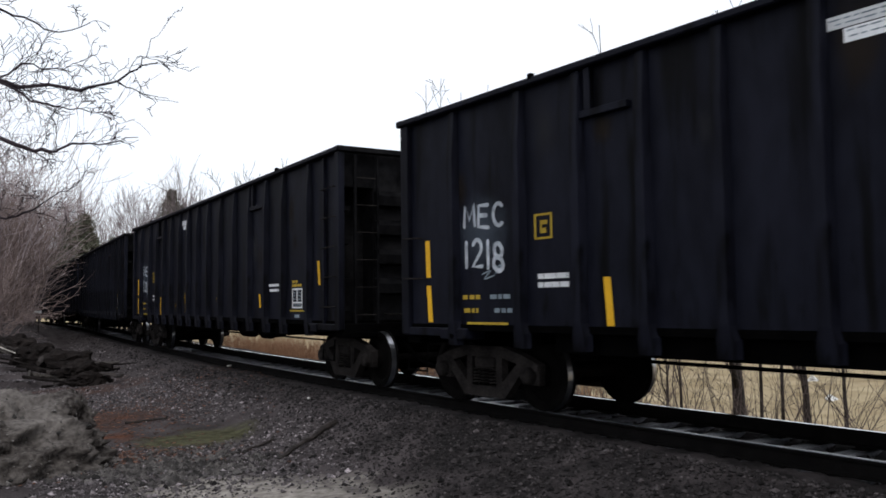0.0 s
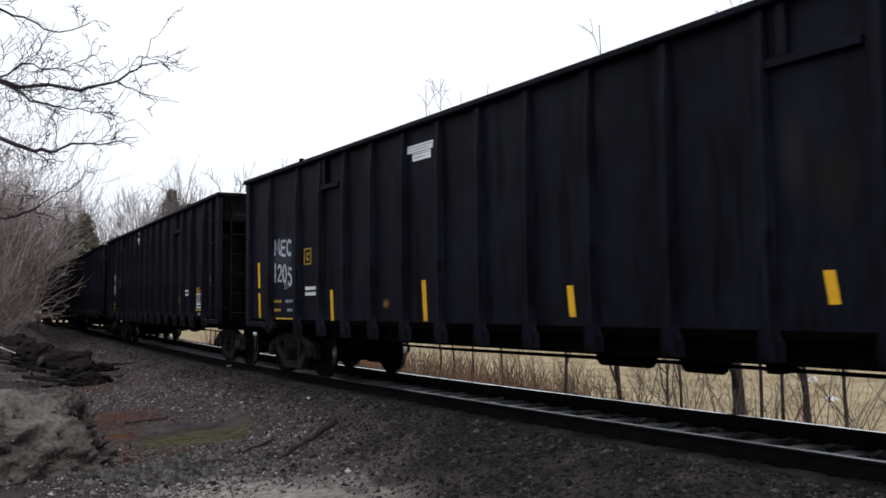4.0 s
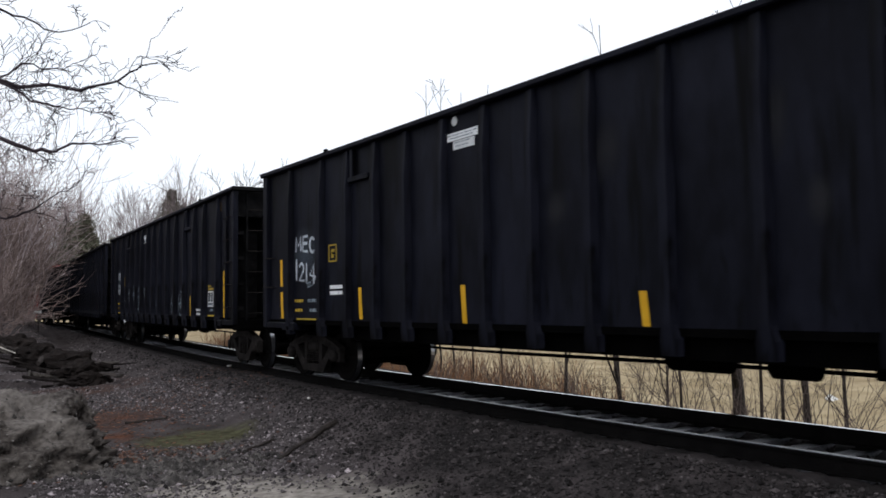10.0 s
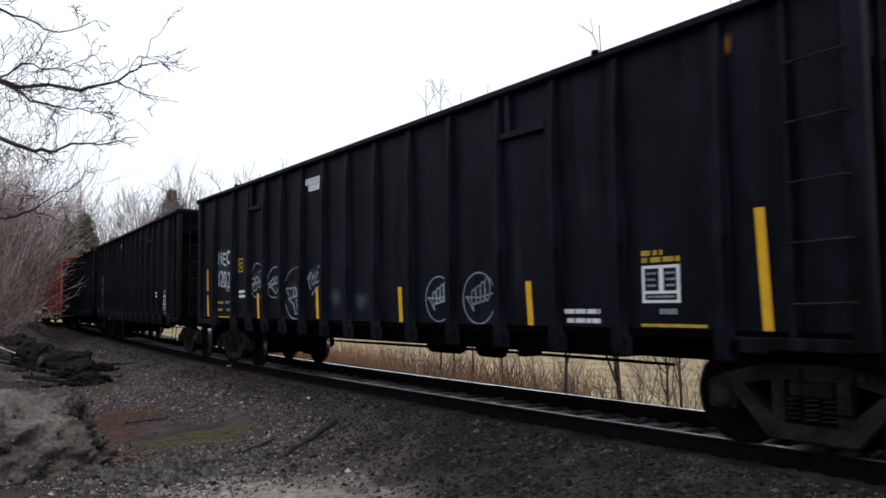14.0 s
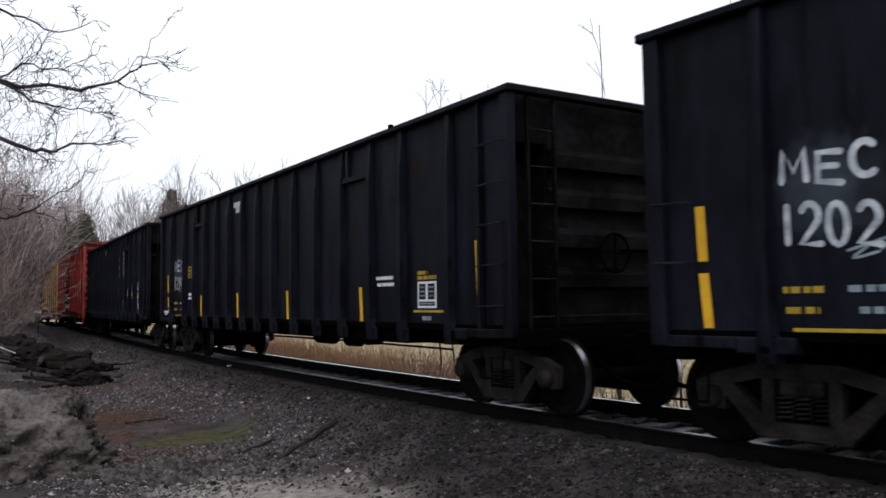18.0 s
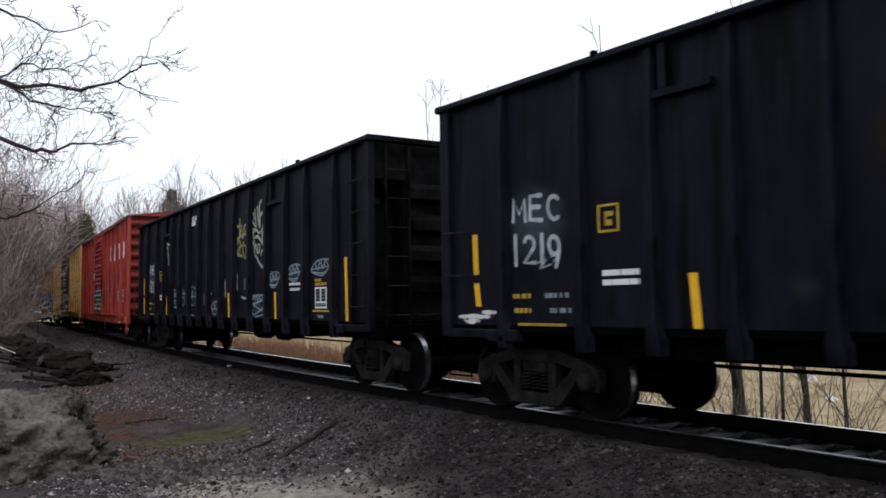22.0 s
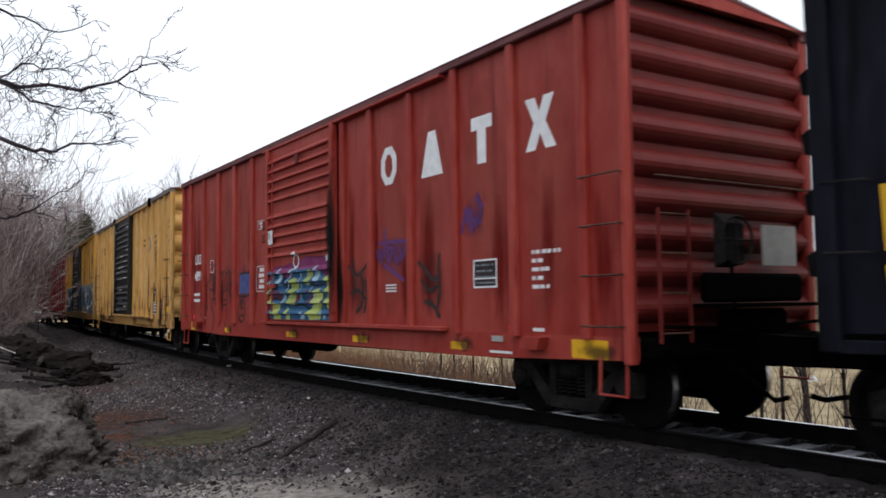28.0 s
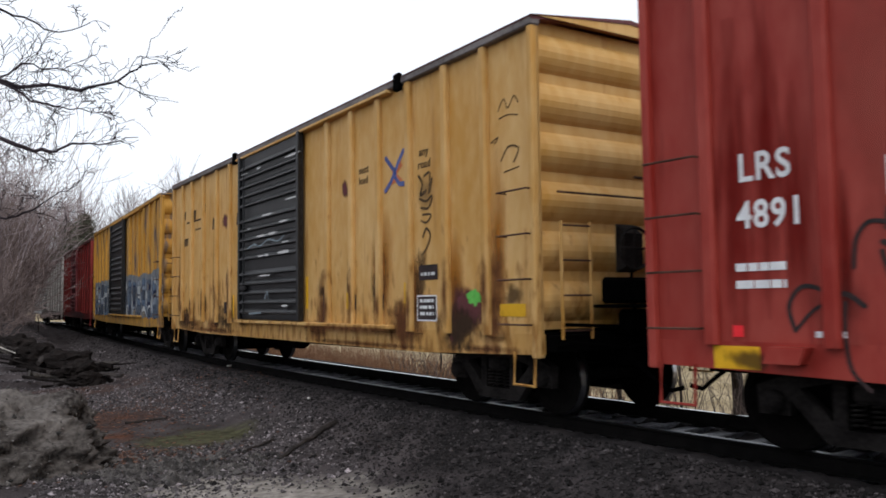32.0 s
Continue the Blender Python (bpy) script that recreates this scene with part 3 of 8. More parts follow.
def lumps_mesh(name, material, centres, sizes, rng, squash=0.75):
    """Many small angular stones in one mesh."""
    base = np.array([(1, 0, 0), (-1, 0, 0), (0, 1, 0), (0, -1, 0), (0, 0, 1), (0, 0, -1)], float)
    tris = np.array([(0, 2, 4), (2, 1, 4), (1, 3, 4), (3, 0, 4), (2, 0, 5), (1, 2, 5), (3, 1, 5), (0, 3, 5)])
    n = len(centres)
    v = base[None] * rng.uniform(0.6, 1.25, (n, 6, 3)) + rng.uniform(-0.25, 0.25, (n, 6, 3))
    a = rng.uniform(0, 6.28, n)
    c, s = np.cos(a)[:, None], np.sin(a)[:, None]
    v = np.stack([v[..., 0] * c - v[..., 1] * s, v[..., 0] * s + v[..., 1] * c, v[..., 2] * squash], -1)
    v = v * np.asarray(sizes)[:, None, None] + np.asarray(centres)[:, None]
    f = tris[None] + 6 * np.arange(n)[:, None, None]
    me = bpy.data.meshes.new(name)
    me.from_pydata(v.reshape(-1, 3).tolist(), [], f.reshape(-1, 3).tolist())
    me.materials.append(material)
    return me


def island_stone(name, dark, light, spread=0.5, flecks=0.0):
    m = mat(name, dark, light, 0.9, 0, 8, 60, 0.3, vary=0.0)
    n, l = m.node_tree.nodes, m.node_tree.links
    bsdf = n["Principled BSDF"]
    src = bsdf.inputs["Base Color"].links[0].from_socket
    geo = n.new("ShaderNodeNewGeometry")
    rng_map = n.new("ShaderNodeMapRange")
    rng_map.inputs["To Min"].default_value, rng_map.inputs["To Max"].default_value = 1 - spread, 1 + spread
    l.new(geo.outputs["Random Per Island"], rng_map.inputs[0])
    hsv = n.new("ShaderNodeHueSaturation")
    l.new(src, hsv.inputs["Color"])
    # a few stones in a hundred are freshly broken and pale
    rare = n.new("ShaderNodeMath")
    rare.operation = "POWER"
    rare.inputs[1].default_value = 14.0
    l.new(geo.outputs["Random Per Island"], rare.inputs[0])
    level = n.new("ShaderNodeMath")
    level.operation = "MULTIPLY_ADD"
    level.inputs[1].default_value = flecks
    l.new(rare.outputs[0], level.inputs[0])
    l.new(rng_map.outputs[0], level.inputs[2])
    l.new(level.outputs[0], hsv.inputs["Value"])
    l.new(hsv.outputs[0], bsdf.inputs["Base Color"])
    return m


# near-black stones: oil plus the shade beside the train, in the colour
OILY_SHADED = island_stone("oily_shaded_stone", (0.0075, 0.0066, 0.0068), (0.034, 0.0295, 0.0305), 0.75, 2.6)
BALLAST = island_stone("crushed_ballast_stone", (0.03, 0.0266, 0.0285), (0.115, 0.102, 0.107), 0.9, 2.6)


def build_stones():
    rng = np.random.RandomState(5)
    n = 80000
    # thin far along the line, dense on the shoulder that lies open to view
    s = np.where(np.arange(n) < 32000, -48 + 58 * rng.rand(n) ** 0.5, rng.uniform(-15, 5, n))
    d = np.where(np.arange(n) < 32000, 1.35 + 5.6 * rng.rand(n) ** 1.15, rng.uniform(1.25, 6.3, n))
    x, y, th = np.interp(s, TS, TX), np.interp(s, TS, TY), np.interp(s, TS, TH)
    x, y = x + d * np.sin(th), y - d * np.cos(th)
    size = rng.uniform(0.009, 0.024, n) * np.where(rng.rand(n) < 0.1, 2.1, 1.0) * np.where(s < -16, 1.2, 1.0)
    bare = blob(x, y, -4.1, 13.2, 1.9, 2.1, -0.2) + blob(x, y, -6.4, 15.3, 1.8, 3.0, 0.3) + 0.75 * blob(x, y, -1.7, 9.0, 2.3, 1.5, -0.12) > 0.25 + 0.5 * rng.rand(n)
    z = ground_z(x, y) + size * 0.2 - np.where(bare, 0.2, 0.0)
    # the darker stones follow the same band, with its added shade
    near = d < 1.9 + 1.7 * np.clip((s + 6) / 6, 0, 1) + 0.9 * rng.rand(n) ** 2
    for name, material, pick, label in (("ballast_stones", BALLAST, ~near, "grey crushed stone ballast beside the line"), ("oily_ballast_stones", OILY_SHADED, near, "dark crushed stone along the rails, oil and shade in its colour")):
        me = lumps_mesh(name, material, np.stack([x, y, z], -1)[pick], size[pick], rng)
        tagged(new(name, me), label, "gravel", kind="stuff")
    n = 4200
    s = -30 + 38 * rng.rand(n)
    d = rng.uniform(-1.25, 1.25, n)
    x, y, th = np.interp(s, TS, TX), np.interp(s, TS, TY), np.interp(s, TS, TH)
    x, y = x + d * np.sin(th), y - d * np.cos(th)
    me = lumps_mesh("track_stones", OILY_SHADED, np.stack([x, y, np.full(n, -0.25)], -1), rng.uniform(0.015, 0.04, n), rng)
    tagged(new("track_stones", me), "dark crushed stone between the ties", "gravel", kind="stuff")


build_stones()


# ---- the railway track ----
def build_track():
    root = thing("railway_track", "single railway track on dark timber ties, curving away", "track", kind="structure")
    sect_web = [(-0.07, -0.17), (0.07, -0.17), (0.07, -0.158), (0.014, -0.14), (0.01, -0.045), (0.034, -0.034), (0.036, -0.006), (-0.036, -0.006), (-0.034, -0.034), (-0.01, -0.045), (-0.014, -0.14), (-0.07, -0.158)]
    sect_head = [(-0.034, -0.006), (0.034, -0.006), (0.03, 0.0), (-0.03, 0.0)]
    along = np.arange(-125, 26, 1.0)
    for side in (1, -1):
        for name, sect, material, label in (("rail", sect_web, RAIL_SIDE, "rusty steel rail"), ("rail_head", sect_head, DIMMED_HEAD if side == 1 else RAIL_HEAD, "polished running surface of the rail")):
            verts, faces = [], []
            k = len(sect)
            for s in along:
                x, y, th = on_track(s)
                for a, b in sect:
                    d = side * 0.753 + a
                    lat, up = d * math.cos(BANK) + b * math.sin(BANK), b * math.cos(BANK) - d * math.sin(BANK)
                    verts.append((x + lat * math.sin(th), y - lat * math.cos(th), up))
            for i in range(len(along) - 1):
                for j in range(k):
                    a, b = i * k + j, i * k + (j + 1) % k
                    faces.append((a, b, b + k, a + k))
            me = bpy.data.meshes.new(name)
            me.from_pydata(verts, [], faces)
            me.materials.append(material)
            piece(name, me, root, None, label)
    # the pale blue-grey tone also paints the sky sheen on wet tie tops
    timber = mat("weathered_sheen_timber", (0.03, 0.03, 0.033), (0.26, 0.262, 0.29), 0.45, 0, 3, 40, 0.5, (6, 0.4, 1), 0.3)
    ties = []
    rng = random.Random(3)
    for k in range(3):
        bm = bmesh.new()
        box(bm, -0.115, 0.115, -1.3, 1.3, -0.16, 0.0, 0.012)
        for v in bm.verts:
            v.co += Vector((rng.uniform(-0.008, 0.008), rng.uniform(-0.03, 0.03), rng.uniform(-0.006, 0.004)))
        ties.append(done("tie", bm, timber))
    plates = bmesh.new()
    box(plates, -0.09, 0.09, -0.17, 0.17, 0.0, 0.014, 0.003)
    for a in (-0.06, 0.06):
        for b in (-0.1, 0.1):
            box(plates, a - 0.012, a + 0.012, b - 0.012, b + 0.012, 0.014, 0.035)
    plate = done("tie_plate", plates, RAIL_SIDE)
    for k in range(228):
        s = 22.0 - 0.52 * k + rng.uniform(-0.03, 0.03)
        x, y, th = on_track(s)
        m = Matrix.Translation((x, y, -0.188)) @ Matrix.Rotation(th + rng.uniform(-0.02, 0.02), 4, "Z") @ Matrix.Rotation(BANK, 4, "X")
        tie = piece("tie", ties[k % 3], root, m @ Matrix.Translation((0, rng.uniform(-0.06, 0.06), 0)))
        if -30 < s < 9:
            for side in (-0.753, 0.753):
                piece("tie_plate", plate, tie, Matrix.Translation((0, side, 0.001)))


build_track()


# ---- rolling stock ----
def truck_meshes():
    out = {}
    bm = bmesh.new()
    top = [(-1.06, 0.60), (-0.8, 0.70), (-0.38, 0.80), (0.38, 0.80), (0.8, 0.70), (1.06, 0.60), (1.06, 0.5), (0.76, 0.57), (0.36, 0.66), (-0.36, 0.66), (-0.76, 0.57), (-1.06, 0.5)]
    low = [(-0.84, 0.58), (-0.7, 0.62), (-0.3, 0.27), (0.3, 0.27), (0.7, 0.62), (0.84, 0.58), (0.42, 0.13), (-0.42, 0.13)]
    prism(bm, top, -1.05, -0.92)
    prism(bm, low, -1.045, -0.925)
    for sgn in (-1, 1):
        prism(bm, [(sgn * 0.25, 0.2), (sgn * 0.37, 0.2), (sgn * 0.37, 0.72), (sgn * 0.25, 0.72)][::sgn], -1.04, -0.93)
        prism(bm, [(sgn * 0.76, 0.34), (sgn * 1.06, 0.34), (sgn * 1.08, 0.6), (sgn * 0.74, 0.62)][::sgn], -1.03, -0.93)
    out["side_frame"] = done("side_frame", bm, TRUCK_IRON)
    bm = bmesh.new()
    lathe(bm, [(0.05, -1.13), (0.1, -1.12), (0.115, -1.06), (0.115, -0.9)], 16)
    out["bearing"] = done("bearing_cap", bm, TRUCK_IRON, True)
    bm = bmesh.new()
    for k in range(5):
        z = 0.29 + 0.042 * k
        ring = [(0.068 * math.cos(6.2832 * j / 10), 0.068 * math.sin(6.2832 * j / 10), z + 0.004 * j) for j in range(11)]
        tube(bm, ring, 0.013, 5)
    out["spring"] = done("spring", bm, TRUCK_IRON, True)
    bm = bmesh.new()
    box(bm, -0.2, 0.2, -1.06, 1.06, 0.5, 0.66, 0.03)
    box(bm, -0.22, 0.22, -0.4, 0.4, 0.55, 0.74, 0.03)
    out["bolster"] = done("bolster", bm, TRUCK_IRON)
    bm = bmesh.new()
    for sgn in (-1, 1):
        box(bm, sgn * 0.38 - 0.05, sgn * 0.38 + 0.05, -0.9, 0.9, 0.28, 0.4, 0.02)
    # added dark block fills the see-through gap behind the springs
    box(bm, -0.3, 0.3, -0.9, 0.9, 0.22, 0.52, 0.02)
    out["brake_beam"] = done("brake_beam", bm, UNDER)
    return out


TRUCK = truck_meshes()


def add_truck(car, x):
    truck = piece("truck", TRUCK["bolster"], car, Matrix.Translation((x, 0, 0)), "dusty cast-iron truck")
    flip = Matrix.Rotation(math.pi, 4, "Z")
    for m in (Matrix.Identity(4), flip):
        piece("side_frame", TRUCK["side_frame"], truck, m)
        for a in (-0.17, 0.0, 0.17):
            piece("spring", TRUCK["spring"], truck, m @ Matrix.Translation((a, -0.985, 0)))
        for a in (-0.9, 0.9):
            piece("bearing_cap", TRUCK["bearing"], truck, m @ Matrix.Translation((a, 0, 0.457)))
    piece("brake_beam", TRUCK["brake_beam"], truck)
    for a in (-0.9, 0.9):
        piece("wheelset", WHEELSET, truck, Matrix.Translation((a, 0, 0.457)), "steel wheelset with worn bright treads")


def joined_wheelset():
    """Axle and two wheels with bright treads, turned as one solid."""
    outer = [(0.03, -0.93), (0.075, -0.93), (0.08, -0.9), (0.13, -0.885), (0.16, -0.82), (0.33, -0.79), (0.385, -0.83), (0.435, -0.833), (0.4545, -0.828), (0.457, -0.82), (0.46, -0.733), (0.483, -0.727), (0.485, -0.702), (0.42, -0.7), (0.33, -0.715), (0.16, -0.715), (0.1, -0.68), (0.078, -0.62)]
    profile = outer + [(r, -y) for r, y in outer[::-1]]
    n = 36
    bm = bmesh.new()
    lathe(bm, profile, n)
    bm.faces.ensure_lookup_table()
    for q in bm.faces:
        c = q.calc_center_median()
        r = max(math.hypot(v.co.x, v.co.z) for v in q.verts)
        low = min(math.hypot(v.co.x, v.co.z) for v in q.verts)
        q.material_index = 1 if low > 0.45 and r < 0.462 and 0.735 < abs(c.y) < 0.822 else 0
    me = done("wheelset", bm, WHEEL_STEEL)
    me.materials.append(TREAD)
    return me


WHEELSET = joined_wheelset()


def couplers(car, end, reach, tail, z=0.86):
    for sgn in (1, -1):
        m = Matrix.Identity(4) if sgn == 1 else Matrix.Translation((-tail, 0, 0)) @ Matrix.Rotation(math.pi, 4, "Z")
        far_reach, reach = reach, reach - tail / 2
        bm = bmesh.new()
        box(bm, end - 0.5, reach - 0.28, -0.08, 0.08, z - 0.1, z + 0.1, 0.02)
        prism(bm, [(reach - 0.3, z - 0.16), (reach - 0.1, z - 0.16), (reach + 0.02, z - 0.14), (reach + 0.02, z + 0.14), (reach - 0.1, z + 0.16), (reach - 0.3, z + 0.16)], -0.2, 0.03)
        prism(bm, [(reach - 0.2, z - 0.15), (reach + 0.1, z - 0.15), (reach + 0.12, z + 0.15), (reach - 0.2, z + 0.15)], 0.06, 0.2)
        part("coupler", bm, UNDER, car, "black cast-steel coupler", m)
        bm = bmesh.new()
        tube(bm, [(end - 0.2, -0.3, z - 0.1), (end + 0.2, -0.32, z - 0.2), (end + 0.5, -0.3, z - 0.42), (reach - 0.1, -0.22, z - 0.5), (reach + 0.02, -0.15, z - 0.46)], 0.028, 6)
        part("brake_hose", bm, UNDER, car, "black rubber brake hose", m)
        bm = bmesh.new()
        tube(bm, [(end + 0.06, -1.4, z + 0.02), (end + 0.1, -1.2, z + 0.06), (end + 0.3, -0.5, z - 0.02), (reach - 0.3, -0.1, z + 0.1)], 0.013, 5)
        part("uncoupling_lever", bm, UNDER, car, "", m)
        reach = far_reach


GOND_POSTS = (-7.31, -6.01, -5.04, -4.13, -3.22, -2.27, -1.34, -0.42, 0.54, 1.58, 2.64, 3.71, 4.74, 5.72, 7.0)
G_TAIL = 0.14
G_IN = 8.18
G_END, G_LIP, G_TOP, G_PANEL, G_POST = 8.34, 8.43, 4.0, 1.46, 1.57


def gondola():
    car = thing("gondola_car", "black high-sided steel gondola railcar", "railcar", "gondolas of the train")
    turn = Matrix.Translation((-G_TAIL, 0, 0)) @ Matrix.Rotation(math.pi, 4, "Z")
    bm = bmesh.new()
    box(bm, -G_END - G_TAIL, G_END, -G_PANEL, -G_PANEL + 0.02, 1.04, G_TOP - 0.06)
    panel = done("side_panel", bm, BLACK)
    bm = bmesh.new()
    # hat-section post: broad at the panel, narrower at its face, its foot hangs below the side
    z0, z1 = 0.83, G_TOP - 0.09
    yb, yf = -G_PANEL + 0.004, -G_POST
    ring = lambda z, wb, wf, y: [bm.verts.new((-wb, yb, z)), bm.verts.new((-wf, y, z)), bm.verts.new((wf, y, z)), bm.verts.new((wb, yb, z))]
    rows = [ring(z0, 0.12, 0.09, yf + 0.025), ring(1.0, 0.12, 0.09, yf + 0.01), ring(1.14, 0.075, 0.055, yf), ring(3.3, 0.075, 0.055, yf), ring(z1, 0.075, 0.055, yf + 0.045)]
    for a, b in zip(rows, rows[1:]):
        for k in range(4):
            bm.faces.new((a[k], a[(k + 1) % 4], b[(k + 1) % 4], b[k]))
    bm.faces.new(rows[0])
    bm.faces.new(rows[-1])
    post = done("side_post", bm, BLACK)
    bm = bmesh.new()
    prism(bm, [(-G_LIP - G_TAIL, G_TOP - 0.08), (G_LIP, G_TOP - 0.08), (G_LIP, G_TOP), (-G_LIP - G_TAIL, G_TOP)], -1.585, -1.42)
    bmesh.ops.bevel(bm, geom=list(bm.edges), offset=0.015, segments=1, affect="EDGES")
    chord = done("top_chord", bm, BLACK)
    for m in (Matrix.Identity(4), turn):
        piece("side_panel", panel, car, m)
        piece("top_chord", chord, car, m)
        for u in GOND_POSTS:
            piece("side_post", post, car, m @ Matrix.Translation((u if m is not turn else -u - G_TAIL, 0, 0)))
        for sgn in (1, -1):
            t = G_TAIL if sgn == -1 else 0.0
            # the braced bay with its cross bar, the ladder bay and the corner post
            bm = bmesh.new()
            a, e = (3.7, 4.64) if sgn == 1 else (-5.1, -4.3)
            box(bm, a, e, -G_POST + 0.03, -G_PANEL + 0.002, 3.37, 3.45, 0.006)
            box(bm, a + 0.2, a + 0.29, -G_POST + 0.035, -G_PANEL + 0.002, 3.45, G_TOP - 0.09, 0.006)
            part("bay_brace", bm, BLACK, car, "", m)
            if sgn == 1:
                bm = bmesh.new()
                box(bm, 7.65, 7.71, -G_POST + 0.05, -G_PANEL + 0.002, 0.98, G_TOP - 0.09)
                part("ladder_stile", bm, BLACK, car, "", m)
            bm = bmesh.new()
            box(bm, min(sgn * 8.2, sgn * 8.38) - t, max(sgn * 8.2, sgn * 8.38) - t, -G_POST + 0.03, -G_PANEL + 0.03, 0.95, G_TOP - 0.085, 0.01)
            part("corner_post", bm, BLACK, car, "", m)
            bm = bmesh.new()
            box(bm, min(sgn * 6.92, sgn * 7.46) - t, max(sgn * 6.92, sgn * 7.46) - t, -1.55, -1.2, 0.9, 1.05, 0.02)
            box(bm, min(sgn * 7.46, sgn * 8.34) - t, max(sgn * 7.46, sgn * 8.34) - t, -1.53, -1.3, 0.94, 1.05, 0.01)
            part("jacking_pad", bm, BLACK, car, "", m)
            bm = bmesh.new()
            tube(bm, [(sgn * 7.75 - t, -1.53, 0.8), (sgn * 7.75 - t, -1.55, 0.46), (sgn * 8.2 - t, -1.55, 0.46), (sgn * 8.2 - t, -1.53, 0.8)], 0.016, 5)
            part("stirrup_step", bm, UNDER, car, "", m)
            for z in (1.33, 1.83, 2.33, 2.83, 3.33) if sgn == 1 else (1.72, 2.28):
                bm = bmesh.new()
                a, b = (7.72, 8.26) if sgn == 1 else (-8.08, -8.42)
                tube(bm, [(a, -1.47, z), (a, -1.58, z), (b, -1.58, z + 0.01), (b, -1.5, z + 0.01)], 0.011, 5)
                part("rung", bm, TRUCK_IRON, car, "", m)
        gi = G_END if m is turn else G_IN
        # an end wall with its deep cross ribs and ladder
        # the sheet stands back behind the ladder, with a cheek between the two depths
        for name, dims in (("end_wall", (gi - 0.03, gi, -0.78, G_PANEL, 1.04, G_TOP - 0.02)), ("end_header", (gi - 0.03, gi, -G_PANEL, -0.78, 3.36, G_TOP - 0.02)), ("recess_wall", (gi - 0.45, gi - 0.42, -G_PANEL, -0.78, 1.04, 3.36)), ("recess_cheek", (gi - 0.42, gi - 0.03, -0.8, -0.78, 1.04, 3.36)), ("recess_roof", (gi - 0.42, gi - 0.03, -G_PANEL + 0.025, -0.8, 3.36, 3.385))):
            part(name, box(bmesh.new(), *dims), BLACK_END, car, "", m)
        for z in (1.3, 1.86, 2.42, 2.98):
            bm = bmesh.new()
            prism(bm, [(gi - 0.42, z - 0.05), (gi + 0.02, z - 0.03), (gi + 0.02, z + 0.05), (gi - 0.42, z + 0.05)], -1.42, -1.25)
            part("ladder_bracket", bm, BLACK_END, car, "", m)
        bm = bmesh.new()
        box(bm, G_END - 0.06, G_LIP + 0.005, -1.58, 1.58, G_TOP - 0.085, G_TOP + 0.004, 0.012)
        part("end_chord", bm, BLACK_END, car, "", m)
        for z in (1.66, 2.16, 2.66, 3.16):
            bm = bmesh.new()
            prism(bm, [(gi - 0.002, z - 0.13), (gi + 0.13, z - 0.1), (gi + 0.15, z + 0.06), (gi - 0.002, z + 0.16)], -0.78, 1.45)
            part("end_rib", bm, BLACK_END, car, "", m)
        for y in (-1.22, -0.8):
            bm = bmesh.new()
            box(bm, gi + 0.13, gi + 0.18, y - 0.02, y + 0.02, 1.0, G_TOP - 0.1)
            part("end_ladder_stile", bm, BLACK_END, car, "", m)
        for k in range(6):
            bm = bmesh.new()
            tube(bm, [(gi + 0.155, -1.22, 1.2 + 0.46 * k), (gi + 0.155, -0.8, 1.2 + 0.46 * k)], 0.011, 5)
            part("rung", bm, TRUCK_IRON, car, "", m)
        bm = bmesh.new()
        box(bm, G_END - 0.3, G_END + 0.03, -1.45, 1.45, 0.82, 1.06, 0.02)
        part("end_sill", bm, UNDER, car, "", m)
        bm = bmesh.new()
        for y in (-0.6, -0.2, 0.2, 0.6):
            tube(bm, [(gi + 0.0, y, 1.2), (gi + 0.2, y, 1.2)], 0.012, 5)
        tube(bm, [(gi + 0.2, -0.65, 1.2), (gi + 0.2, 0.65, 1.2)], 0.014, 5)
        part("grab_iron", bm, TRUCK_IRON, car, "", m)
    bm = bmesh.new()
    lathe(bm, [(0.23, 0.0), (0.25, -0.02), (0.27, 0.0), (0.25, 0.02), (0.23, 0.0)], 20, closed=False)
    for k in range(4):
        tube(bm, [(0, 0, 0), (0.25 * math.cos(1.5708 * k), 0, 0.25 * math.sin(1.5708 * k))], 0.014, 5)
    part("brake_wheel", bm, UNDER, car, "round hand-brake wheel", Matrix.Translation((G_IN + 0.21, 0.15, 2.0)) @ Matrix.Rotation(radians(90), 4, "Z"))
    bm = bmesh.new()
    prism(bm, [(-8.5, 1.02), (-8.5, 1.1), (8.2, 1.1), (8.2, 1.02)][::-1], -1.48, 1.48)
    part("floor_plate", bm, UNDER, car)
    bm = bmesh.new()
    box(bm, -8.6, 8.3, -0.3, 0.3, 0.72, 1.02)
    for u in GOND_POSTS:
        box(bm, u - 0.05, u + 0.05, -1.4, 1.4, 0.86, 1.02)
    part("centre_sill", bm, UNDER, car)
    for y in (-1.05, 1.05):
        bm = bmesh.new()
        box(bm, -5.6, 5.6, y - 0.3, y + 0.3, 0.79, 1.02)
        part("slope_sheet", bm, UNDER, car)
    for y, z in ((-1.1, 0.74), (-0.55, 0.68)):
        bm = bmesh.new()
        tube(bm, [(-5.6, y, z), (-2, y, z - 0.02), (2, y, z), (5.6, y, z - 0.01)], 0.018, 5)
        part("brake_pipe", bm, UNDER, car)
    bm = bmesh.new()
    lathe(bm, [(0.08, -0.28), (0.13, -0.25), (0.13, 0.2), (0.06, 0.23)], 14)
    part("brake_cylinder", bm, UNDER, car, "", Matrix.Translation((2.3, -0.6, 0.72)) @ Matrix.Rotation(radians(90), 4, "Z"))
    bm = bmesh.new()
    lathe(bm, [(0.05, -0.4), (0.13, -0.36), (0.13, 0.36), (0.05, 0.4)], 14)
